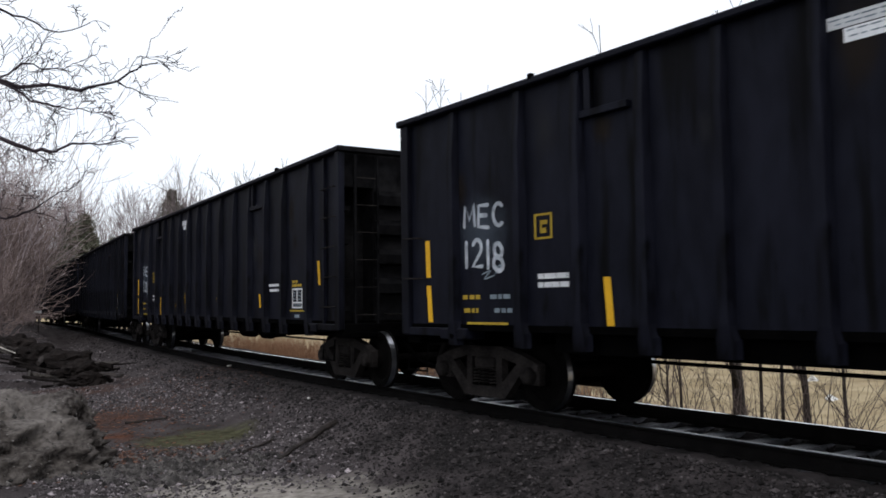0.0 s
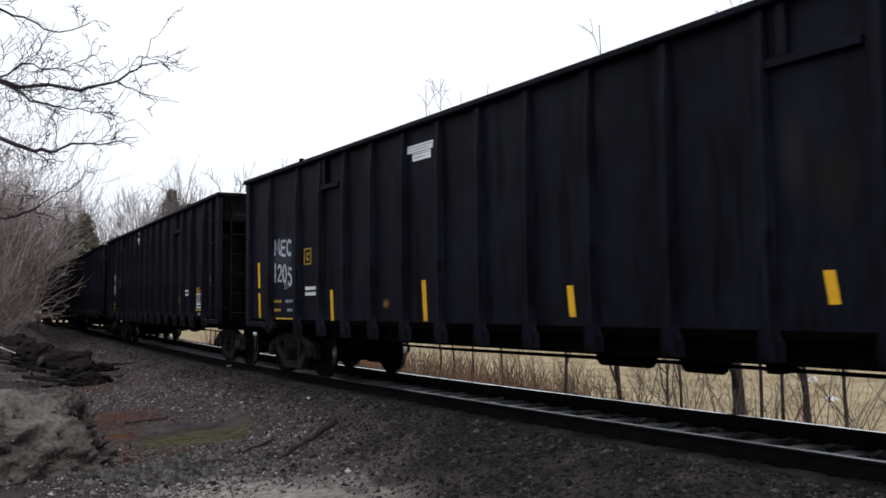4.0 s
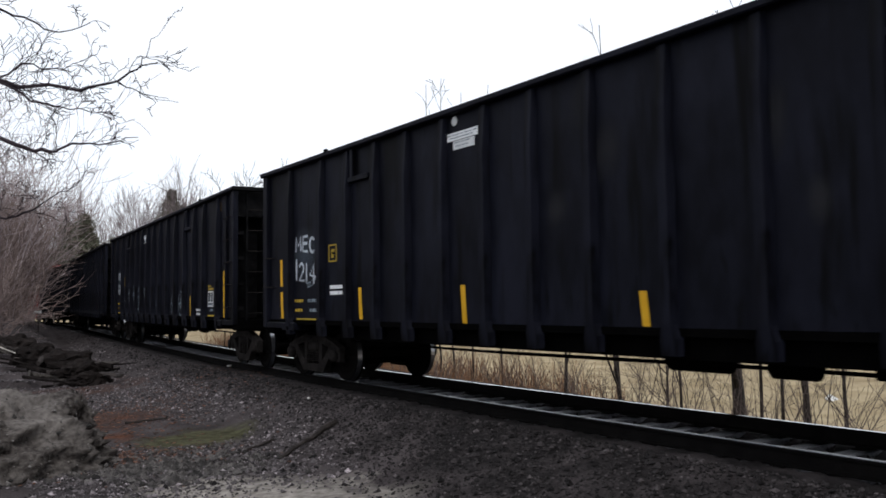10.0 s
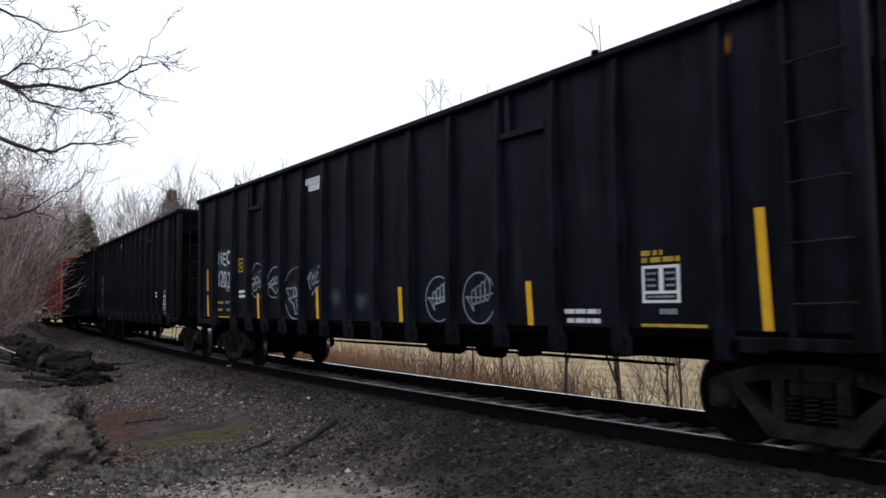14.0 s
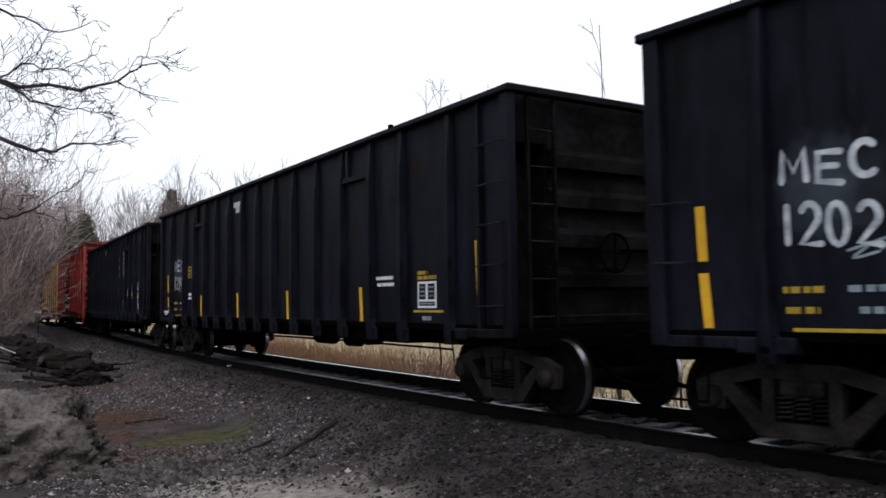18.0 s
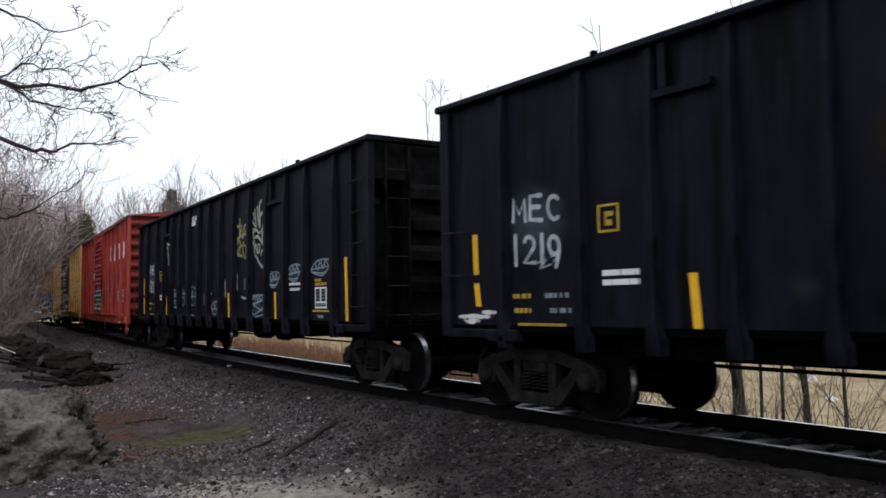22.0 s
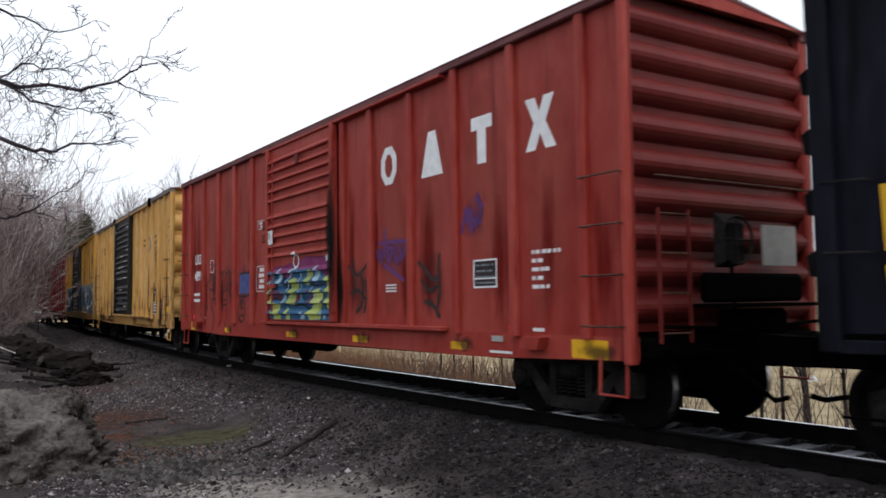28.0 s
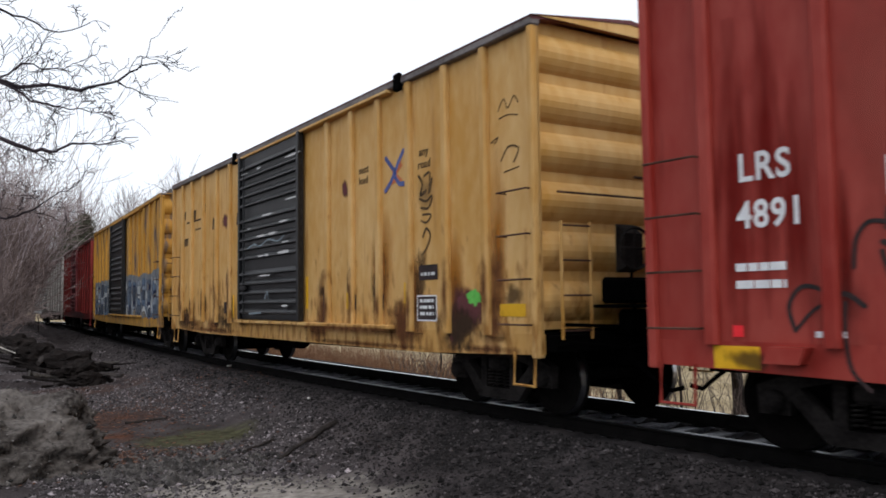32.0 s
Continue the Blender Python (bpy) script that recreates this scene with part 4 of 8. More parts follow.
    part("air_reservoir", bm, UNDER, car, "", Matrix.Translation((1.3, -0.7, 0.74)) @ Matrix.Rotation(radians(90), 4, "Z"))
    bm = bmesh.new()
    box(bm, 3.2, 3.38, -0.85, -0.55, 0.66, 0.82, 0.02)
    part("brake_valve", bm, UNDER, car)
    # hand-brake housing, a bracket on the chord, and a black disc for the shade in the corner plate's lifting eye
    bm = bmesh.new()
    prism(bm, [(G_IN, 1.72), (G_IN + 0.14, 1.8), (G_IN + 0.14, 2.2), (G_IN, 2.32)], -0.02, 0.3)
    part("brake_housing", bm, BLACK_END, car, "hand-brake gear housing")
    for u in (5.52, -5.7):
        bm = bmesh.new()
        box(bm, u - 0.045, u + 0.03, -1.59, -1.52, G_TOP - 0.03, G_TOP + 0.045, 0.01)
        part("chord_bracket", bm, UNDER, car)
    for u in (7.12, -7.32):
        bm = lathe(bmesh.new(), [(0.02, -0.006), (0.05, -0.004), (0.06, 0.0)], 14)
        part("lifting_eye", bm, UNDER, car, "", Matrix.Translation((u, -1.552, 0.97)))
    couplers(car, G_END, 9.405, G_TAIL)
    for x in (-7.3, 7.5):
        add_truck(car, x)
    return car


def paint_bars(bm, x0, x1, z, h, y, rng, gap=0.035, dash=0.06):
    """A line of unreadable stencilling as short bars."""
    x = x0
    while x < x1 - 0.01:
        w = min(dash * rng.uniform(0.7, 2.2), x1 - x)
        box(bm, x, x + w, y - 0.003, y, z, z + h)
        x += w + gap * rng.uniform(0.5, 1.3)
    return bm


def slanted(bm, x, z0, z1, w, y, lean=0.05):
    prism(bm, [(x + lean, z0), (x + lean + w, z0), (x + w, z1), (x, z1)], y - 0.004, y)
    return bm


def letter_gondola(car, number, seed, stripes, lead=(7.43, 1.1, 2.17), card=(-2.01, 3.54), rear=(-8.02, 1.12)):
    """The brushed car number, reflective stripes, stencilled data and panels of one gondola."""
    rng = random.Random(seed)
    y = -G_PANEL - 0.003
    part("brushed_mark", lettered("MEC", -7.18, -6.3, 2.36, 2.64, 0.056, y, rng), BRUSH_WHITE, car, "hand-brushed white letters MEC")
    part("brushed_number", lettered(number, -7.18, -6.3, 1.84, 2.18, 0.056, y, rng), BRUSH_WHITE, car, "hand-brushed white number " + number)
    for x, a, b in stripes:
        part("reflective_stripe", slanted(bmesh.new(), x, a, b, 0.1, y, 0.04), YELLOW_TAPE, car, "yellow reflective stripe")
    yl = y
    part("reflective_stripe", slanted(bmesh.new(), rear[0], 1.73, 2.24, 0.1, yl, 0.02), YELLOW_TAPE, car, "yellow reflective stripe")
    part("reflective_stripe", slanted(bmesh.new(), rear[0] + 0.02, rear[1], 1.62, 0.1, yl, 0.04), YELLOW_TAPE, car, "yellow reflective stripe")
    part("reflective_stripe", slanted(bmesh.new(), lead[0], lead[1], lead[2], 0.1, y, 0.05), YELLOW_TAPE, car, "yellow reflective stripe")
    bm = bmesh.new()
    x0, x1, z0, z1 = (6.0, 6.48, 1.35, 1.72) if number == "1202" else (6.1, 6.6, 1.31, 1.68)
    line, mark = (1.115, 1.24) if number == "1202" else (1.25, 1.14)
    box(bm, x0, x1, y - 0.003, y, z0, z1)
    plate = part("data_panel", bm, WHITE_MARK, car, "white-framed stencil data panel")
    for a, b, c, d in ((x0 + 0.04, x0 + 0.22, z0 + 0.12, z1 - 0.03), (x0 + 0.28, x1 - 0.04, z0 + 0.12, z1 - 0.03), (x0 + 0.04, x1 - 0.04, z0 + 0.03, z0 + 0.09)):
        bm = bmesh.new()
        box(bm, a, b, y - 0.006, y - 0.002, c, d)
        part("panel_field", bm, BLACK, plate, "black field of the panel")
    bm = bmesh.new()
    for k in range(3):
        paint_bars(bm, x0 + 0.07, x0 + 0.19, z0 + 0.16 + 0.06 * k, 0.022, y - 0.004, rng, 0.012, 0.025)
        paint_bars(bm, x0 + 0.31, x0 + 0.43, z0 + 0.16 + 0.06 * k, 0.022, y - 0.004, rng, 0.012, 0.025)
    paint_bars(bm, x0 + 0.07, x0 + 0.42, z0 + 0.05, 0.022, y - 0.004, rng, 0.012, 0.03)
    part("panel_stencil", bm, CHALK, car)["kind"] = "stuff"
    bm = bmesh.new()
    paint_bars(bm, x0, x0 + 0.27, z1 + 0.1, 0.05, y, rng)
    paint_bars(bm, x0, x0 + 0.5, z1 + 0.03, 0.05, y, rng)
    part("yellow_stencil", bm, YELLOW_MARK, car, "worn yellow stencilled lines")["kind"] = "stuff"
    for x0, x1, z0 in ((5.98, 6.78, line), (-7.1, -6.3, 1.1)):
        bm = bmesh.new()
        box(bm, x0, x1, y - 0.003, y, z0, z0 + 0.03)
        part("yellow_line", bm, YELLOW_MARK, car, "thin yellow painted line")
    bm = bmesh.new()
    paint_bars(bm, -7.18, -6.83, 1.42, 0.055, y, rng)
    paint_bars(bm, -7.16, -6.87, 1.25, 0.055, y, rng)
    part("yellow_stencil", bm, YELLOW_MARK, car, "worn yellow stencilled lines")["kind"] = "stuff"
    bm = bmesh.new()
    low = 0.5 if number == "1202" else 0.0
    for za in (1.74, 1.64):
        paint_bars(bm, 4.84 + (1.74 - za) * 0.4, 5.4, za - low, 0.05, y, rng, 0.02, 0.1)
    part("white_stencil", bm, WHITE_MARK, car, "white stencilled lines")["kind"] = "stuff"
    bm = bmesh.new()
    for za in (1.64, 1.54):
        paint_bars(bm, -5.75, -5.25, za, 0.06, y, rng, 0.012, 0.12)
    part("white_stencil", bm, WHITE_MARK, car, "white stencilled lines")["kind"] = "stuff"
    bm = bmesh.new()
    paint_bars(bm, 6.22, 6.45, mark, 0.055, y, rng, 0.01, 0.1)
    part("white_stencil", bm, CHALK, car)["kind"] = "stuff"
    bm = bmesh.new()
    cx, cz = card
    box(bm, cx - 0.2, cx + 0.51, y - 0.003, y, cz + 0.03, cz + 0.14)
    card_plate = part("placard", bm, WHITE_MARK, car, "white lettered placard")
    bm = bmesh.new()
    box(bm, cx - 0.05, cx + 0.43, y - 0.003, y, cz - 0.1, cz + 0.02)
    low_plate = part("placard", bm, WHITE_MARK, car, "white lettered placard")
    for plate, a, b, z in ((card_plate, -0.17, 0.48, 0.1), (card_plate, -0.12, 0.4, 0.06), (low_plate, -0.02, 0.36, -0.01), (low_plate, 0.0, 0.3, -0.06)):
        bm = bmesh.new()
        paint_bars(bm, cx + a, cx + b, cz + z, 0.012, y - 0.003, rng, 0.03, 0.06)
        part("small_print", bm, CHALK, plate)["kind"] = "stuff"
    bm = bmesh.new()
    paint_bars(bm, -6.63, -6.23, 1.42, 0.055, y, rng)
    paint_bars(bm, -6.55, -6.22, 1.25, 0.055, y, rng)
    part("faded_stencil", bm, CHALK, car)["kind"] = "stuff"
    bm = bmesh.new()
    x0, x1, z0, z1 = -5.8, -5.5, 2.1, 2.4
    for q in ((x0, x1, z0, z0 + 0.025), (x0, x1, z1 - 0.025, z1), (x0, x0 + 0.03, z0, z1), (x1 - 0.03, x1, z0, z1), (x0 + 0.1, x0 + 0.2, z0 + 0.07, z0 + 0.13), (x0 + 0.1, x0 + 0.22, z0 + 0.17, z0 + 0.22), (x0 + 0.1, x0 + 0.13, z0 + 0.07, z0 + 0.22)):
        box(bm, q[0], q[1], y - 0.003, y, q[2], q[3])
    part("wheel_inspection_mark", bm, YELLOW_MARK, car, "yellow outlined square mark")
    patch("mark_ground", BROWN_SCUFF, car, x0 + 0.02, x1 - 0.02, z0 + 0.02, z1 - 0.02, y - 0.0005)
    # quick chalk scribbles under the number, and a soft halo painting its pale glow
    a, b = rng.uniform(-6.7, -6.5), rng.uniform(1.62, 1.78)
    strokes("chalk_scribble", ([(a - 0.12, b + 0.06), (a + 0.05, b + 0.1), (a - 0.08, b), (a + 0.12, b + 0.04)], [(a + 0.1, b + 0.12), (a + 0.26, b + 0.16), (a + 0.14, b + 0.06)]), 0.018, CHALK, car, "grey chalk scribble", y, rng)
    patch("number_halo", CHALK_HAZE, car, -7.3, -6.2, 1.75, 2.8, y + 0.001, "faint pale halo painted round the number")
    # the number again on the leading end, dust and scuffs
    on_end = Matrix.Translation((G_IN + 0.004, 0, 0)) @ Matrix.Rotation(radians(90), 4, "Z")
    part("brushed_mark", lettered("MEC", 1.05, 1.44, 3.63, 3.83, 0.034, 0.0, rng), BRUSH_WHITE, car, "hand-brushed white letters MEC", on_end)
    part("brushed_number", lettered(number, 1.06, 1.44, 3.4, 3.58, 0.034, 0.0, rng), BRUSH_WHITE, car, "hand-brushed white number " + number, on_end)
    for k in range(9):
        u, w, z = rng.uniform(-7.6, 7.2), rng.uniform(0.25, 0.6), rng.uniform(1.3, 3.2)
        patch("dust_patch", rng.choice((PALE_SCUFF, PALE_SCUFF, BROWN_SCUFF)), car, u, u + w, z, z + rng.uniform(0.3, 1.1), y + 0.001)


FIRST = gondola()
CARS = [FIRST]
for k in range(5):
    CARS.append(copy_thing(FIRST, Matrix.Identity(4)))
for car, number, seed, stripes, lead in zip(
    CARS, ("1218", "1205", "1214", "1202", "1219", "1208"), range(6),
    ([(-4.74, 1.11, 1.63)],
     [(-4.75, 1.1, 1.62), (-1.85, 1.12, 1.7), (1.15, 1.2, 1.55), (4.20, 1.32, 1.6)],
     [(-4.75, 1.13, 1.64), (-1.94, 1.09, 1.61), (1.16, 1.11, 1.47), (4.18, 1.32, 1.6), (4.2, 1.09, 1.28)],
     [(-4.66, 1.1, 1.62), (-1.76, 1.12, 1.68), (1.16, 1.1, 1.62), (4.16, 1.1, 1.62)],
     [(-4.66, 1.1, 1.63), (-1.84, 1.09, 1.64), (1.12, 1.09, 1.64), (4.25, 1.1, 1.64)],
     [(-5.0, 1.1, 1.63), (0.98, 1.1, 1.66), (4.02, 1.1, 1.63)]),
    ((7.43, 1.1, 2.17), (7.3, 1.72, 2.14), (7.42, 1.39, 2.1), (7.32, 1.1, 2.17), (7.54, 1.1, 2.17), (7.33, 1.1, 2.15))):
    letter_gondola(car, number, seed, stripes, lead, {"1208": (-2.27, 3.57), "1219": (-1.86, 3.55)}.get(number, (-2.01, 3.54)), {"1214": (-7.85, 1.12), "1219": (-7.94, 1.33)}.get(number, (-8.02, 1.12)))


def ringed_tag(car, u, z, rx, rz, seed):
    """A chalk-white oval round a wedge of quick loops."""
    rng = random.Random(seed)
    y = -G_PANEL - 0.004
    part("spray_ring", ribbon(bmesh.new(), arc(u, z, rx, rz, rng.uniform(0, 90), 375 + rng.uniform(0, 90), 26), 0.02, y), CHALK, car, "pale sprayed oval outline")
    bm = bmesh.new()
    pts = [(u - 0.8 * rx, z + 0.1 * rz), (u - 0.3 * rx, z - 0.5 * rz)]
    for k in range(4):
        pts += [(p, q) for p, q in arc(u + (-0.3 + 0.28 * k) * rx, z + (0.05 + 0.1 * k) * rz, 0.17 * rx, (0.3 + 0.05 * k) * rz, 250, -100, 9)]
    ribbon(bm, pts, 0.024, y - 0.0005)
    ribbon(bm, [(u - 0.85 * rx, z + 0.05 * rz), (u, z + 0.02 * rz), (u + 0.85 * rx, z + 0.18 * rz)], 0.024, y - 0.0009)
    part("spray_tag", bm, CHALK, car, "looping pale spray-painted tag")


def tag_rear_bays(car):
    """Chalk-white tags in the rear bays of one gondola: three in rings, one loose above an underline."""
    rng = random.Random(41)
    y = -G_PANEL - 0.004
    strokes("spray_ring", (
        [(-4.34, 2.12), (-4.57, 2.24), (-4.81, 2.21), (-5.02, 1.99), (-5.04, 1.73), (-4.83, 1.56), (-4.59, 1.54), (-4.38, 1.59), (-4.30, 1.81), (-4.34, 2.06)],
        [(-3.31, 2.00), (-3.51, 2.11), (-3.78, 2.11), (-4.02, 1.97), (-4.08, 1.76), (-3.98, 1.58), (-3.71, 1.52), (-3.44, 1.57), (-3.28, 1.72)],
        [(-2.29, 1.95), (-2.51, 2.06), (-2.73, 2.06), (-2.97, 1.98), (-3.14, 1.83)],
        [(-3.20, 1.83), (-3.24, 1.69), (-3.15, 1.40), (-2.92, 1.16), (-2.62, 1.10), (-2.31, 1.12)],), 0.024, CHALK, car, "pale sprayed oval outline", y, rng)
    strokes("spray_tag", (
        [(-5.02, 1.94), (-4.79, 1.91), (-4.91, 1.70), (-4.69, 1.71), (-4.74, 1.96), (-4.58, 1.91), (-4.56, 1.75), (-4.45, 1.78), (-4.55, 2.00), (-4.47, 2.09), (-4.36, 2.03), (-4.40, 1.87)],
        [(-5.02, 1.80), (-4.32, 1.88)],
        [(-4.06, 1.80), (-3.83, 1.87), (-3.74, 1.92), (-3.70, 1.83), (-3.60, 1.94), (-3.54, 1.85), (-3.45, 1.98), (-3.32, 1.94), (-3.39, 1.86), (-3.74, 1.80), (-4.02, 1.80)],
        [(-4.03, 1.72), (-3.74, 1.78), (-3.34, 1.84)],
        [(-3.98, 1.76), (-3.81, 1.71), (-3.61, 1.60), (-3.48, 1.77), (-3.39, 1.80)],
        [(-2.95, 1.54), (-3.10, 1.68), (-2.86, 1.68), (-2.73, 1.70), (-2.75, 1.55)],
        [(-2.73, 1.67), (-2.64, 1.70), (-2.61, 1.54), (-2.53, 1.69), (-2.50, 1.57), (-2.43, 1.79), (-2.38, 1.83), (-2.33, 1.80)],
        [(-2.99, 1.49), (-2.61, 1.54), (-2.29, 1.57)],
        [(-2.95, 1.47), (-2.72, 1.36), (-2.67, 1.21), (-2.56, 1.24), (-2.61, 1.48)],
        [(-2.56, 1.24), (-2.43, 1.42), (-2.39, 1.53), (-2.35, 1.25)],
        [(-2.09, 1.83), (-1.99, 1.95), (-1.96, 1.88), (-2.04, 1.81), (-1.97, 1.65)],
        [(-2.09, 1.86), (-1.92, 1.96)],
        [(-1.91, 1.83), (-1.82, 1.87), (-1.85, 1.91), (-1.91, 1.80), (-1.86, 1.73), (-1.76, 1.78)],
        [(-1.76, 1.85), (-1.65, 1.90), (-1.68, 1.96), (-1.75, 1.91), (-1.73, 1.77), (-1.62, 1.79), (-1.55, 1.86)],
        [(-1.61, 2.02), (-1.63, 2.06), (-1.54, 2.08), (-1.48, 2.02), (-1.56, 1.99), (-1.46, 1.91), (-1.39, 1.97), (-1.36, 1.82), (-1.33, 1.65)],
        [(-1.90, 1.55), (-1.74, 1.65), (-1.59, 1.68), (-1.43, 1.66)],), 0.03, CHALK, car, "looping pale spray-painted tag", y - 0.0005, rng)
    for x0, x1, z0, z1 in ((-5.0, -4.35, 1.6, 2.15), (-4.1, -3.3, 1.6, 2.0), (-3.1, -2.3, 1.2, 1.85), (-2.1, -1.35, 1.6, 2.1), (-1.2, -0.7, 1.3, 1.7), (-0.3, 0.3, 1.25, 1.6)):
        patch("spray_haze", CHALK_HAZE, car, x0, x1, z0, z1, y + 0.001, "faint chalk-blue sprayed haze")


tag_rear_bays(CARS[3])
ringed_tag(CARS[3], 2.27, 1.43, 0.33, 0.31, 5)
ringed_tag(CARS[3], 3.21, 1.43, 0.35, 0.33, 6)
patch("paint_scuff", YELLOW_SCUFF, CARS[3], 7.03, 7.16, 3.55, 3.8, -G_PANEL - 0.004, "small rusty yellow scuff")
patch("paint_scuff", YELLOW_SCUFF, CARS[1], -2.98, -2.74, 1.28, 1.46, -G_PANEL - 0.004, "small rusty orange scuff")
patch("rust_patch", RUST_SMUDGE, CARS[4], 0.02, 0.66, 1.22, 1.52, -G_PANEL - 0.004, "brown rust smudge")
strokes("paint_scratch", ([(-2.63, 3.58), (-2.62, 3.26)],), 0.02, CHALK, CARS[4], "pale upright scratch", -G_PANEL - 0.004)
disc = lathe(bmesh.new(), [(0.02, -0.012), (0.06, -0.008), (0.07, 0.0)], 14)
part("round_spot", disc, WHITE_MARK, CARS[2], "round white paint spot", Matrix.Translation((-2.03, -G_PANEL - 0.002, 3.84)))
def tag_end_gondola(car):
    """Sprayed tags along the last gondola: a tall white one, a pale lime one, chalk-blue loops and plain bars."""
    rng = random.Random(32)
    y = -G_PANEL - 0.004
    strokes("spray_stroke", (
        [(2.28, 3.38), (2.47, 3.33), (2.63, 3.13), (2.75, 2.90), (2.82, 2.68)],
        [(2.81, 3.19), (2.77, 3.31), (2.67, 3.31), (2.69, 3.17), (2.89, 3.05), (2.92, 2.97), (2.77, 2.98)],
        [(2.85, 3.40), (2.90, 3.21), (2.95, 3.04)],
        [(3.01, 3.44), (3.05, 3.20), (3.17, 3.00), (3.15, 3.27)],
        [(2.74, 2.91), (2.94, 2.96), (3.11, 2.88), (3.27, 2.91), (3.38, 3.03), (3.31, 2.75), (3.38, 2.62), (3.22, 2.72)],
        [(2.88, 2.80), (3.05, 2.81), (3.23, 2.72)],
        [(2.67, 2.75), (2.84, 2.60), (2.84, 2.47), (2.93, 2.67), (3.03, 2.45), (3.07, 2.64), (3.18, 2.60), (3.14, 2.48), (3.04, 2.48)]), 0.06, PALE_SPRAY, car, "white sprayed stroke", y, rng)
    strokes("spray_stroke", (
        [(2.89, 2.42), (3.03, 2.34), (3.16, 2.24), (3.36, 2.14)],
        [(3.27, 3.54), (3.16, 3.50), (3.14, 3.33), (3.23, 3.25), (3.31, 3.29)],
        [(3.25, 2.42), (3.28, 2.49), (3.38, 2.50)]), 0.06, PALE_SPRAY, car, "white sprayed stroke", y, rng)
    strokes("spray_stroke", (
        [(1.83, 3.29), (1.85, 3.07), (1.83, 2.93)],
        [(1.80, 3.12), (1.62, 3.14), (1.52, 3.01), (1.65, 2.86), (1.83, 2.89), (1.91, 3.03)],
        [(1.98, 3.13), (2.01, 2.90), (2.07, 2.86), (2.15, 3.10), (2.32, 3.12)],
        [(2.19, 3.03), (2.31, 2.90), (2.33, 2.71)],
        [(1.79, 2.89), (2.04, 2.91), (2.31, 2.94)],
        [(1.64, 2.73), (1.83, 2.81), (1.89, 2.66), (1.78, 2.51), (1.67, 2.55), (1.86, 2.67), (2.03, 2.70), (2.14, 2.75)],
        [(2.03, 2.70), (2.12, 2.47), (2.25, 2.39), (2.26, 2.64), (2.13, 2.68)],
        [(1.71, 2.49), (1.88, 2.47), (2.02, 2.46)]), 0.055, LIME_SPRAY, car, "pale lime sprayed stroke", y, rng)
    strokes("spray_tag", (
        [(2.71, 1.57), (3.29, 1.58), (3.31, 1.51)],
        [(2.66, 1.40), (2.91, 1.41), (3.31, 1.47), (3.38, 1.41), (3.32, 1.29)],
        [(2.73, 1.50), (2.83, 1.57), (2.88, 1.47), (2.97, 1.57), (3.05, 1.47), (3.13, 1.57), (3.21, 1.48)],
        [(2.73, 1.29), (2.75, 1.17), (2.95, 1.20), (3.27, 1.27), (3.37, 1.18), (2.89, 1.13)],
        [(2.79, 1.37), (3.17, 1.29), (3.32, 1.29)],
        [(-4.32, 1.77), (-3.95, 1.82), (-3.87, 1.66), (-4.32, 1.54), (-3.96, 1.45), (-3.75, 1.31), (-4.14, 1.36), (-4.32, 1.50), (-3.75, 1.51)],
        [(-4.32, 1.68), (-3.87, 1.71)]), 0.03, CHALK, car, "chalk-blue sprayed loop", y, rng)
    strokes("spray_tag", (
        [(-3.47, 1.65), (-3.27, 1.82), (-2.95, 1.77), (-2.88, 1.52), (-3.04, 1.37), (-3.28, 1.52), (-3.44, 1.63), (-2.93, 1.58)],
        [(-3.35, 1.74), (-2.88, 1.68)],
        [(-2.47, 1.63), (-2.14, 1.86), (-1.80, 1.80), (-1.81, 1.65), (-1.88, 1.42), (-2.15, 1.39), (-2.36, 1.59), (-1.81, 1.61)],
        [(-2.29, 1.74), (-2.22, 1.54), (-2.08, 1.78), (-2.01, 1.54)],
        [(-2.50, 1.63), (-2.54, 1.43), (-2.30, 1.19), (-1.82, 1.08)],
        [(-0.44, 1.61), (-0.40, 1.41), (-0.19, 1.20), (-0.01, 1.17), (0.25, 1.37), (0.02, 1.47), (-0.19, 1.40), (-0.40, 1.30), (0.25, 1.28)],
        [(-0.28, 1.69), (-0.41, 1.58)],
        [(-0.13, 1.47), (-0.04, 1.30), (0.06, 1.47)]), 0.03, CHALK, car, "chalk-blue sprayed loop", y, rng)
    strokes("chalk_bar", (
        [(-1.32, 1.64), (-1.33, 1.42)],
        [(-0.99, 1.65), (-0.95, 1.41)],
        [(-0.74, 1.64), (-0.74, 1.41)],
        [(0.30, 1.85), (0.33, 1.56)],
        [(0.59, 1.71), (0.60, 1.52)],
        [(0.77, 1.95), (0.80, 1.58)],
        [(1.26, 2.05), (1.26, 1.71)],
        [(1.69, 2.07), (1.68, 1.72)],
        [(2.19, 1.93), (2.21, 1.72)],
        [(1.99, 1.56), (2.19, 1.52), (2.38, 1.53)]), 0.05, CHALK, car, "pale chalked bar", y, rng)
    strokes("spray_tag", (
        [(-5.25, 3.78), (-5.08, 3.61)],
        [(-5.29, 3.25), (-5.19, 3.09), (-4.99, 2.88), (-4.78, 2.95), (-5.09, 3.18)],
        [(-4.84, 3.20), (-4.73, 2.57)],
        [(-5.25, 3.25), (-4.59, 3.12)]), 0.05, PALE_SPRAY, car, "pale spray-painted tag", y, rng)
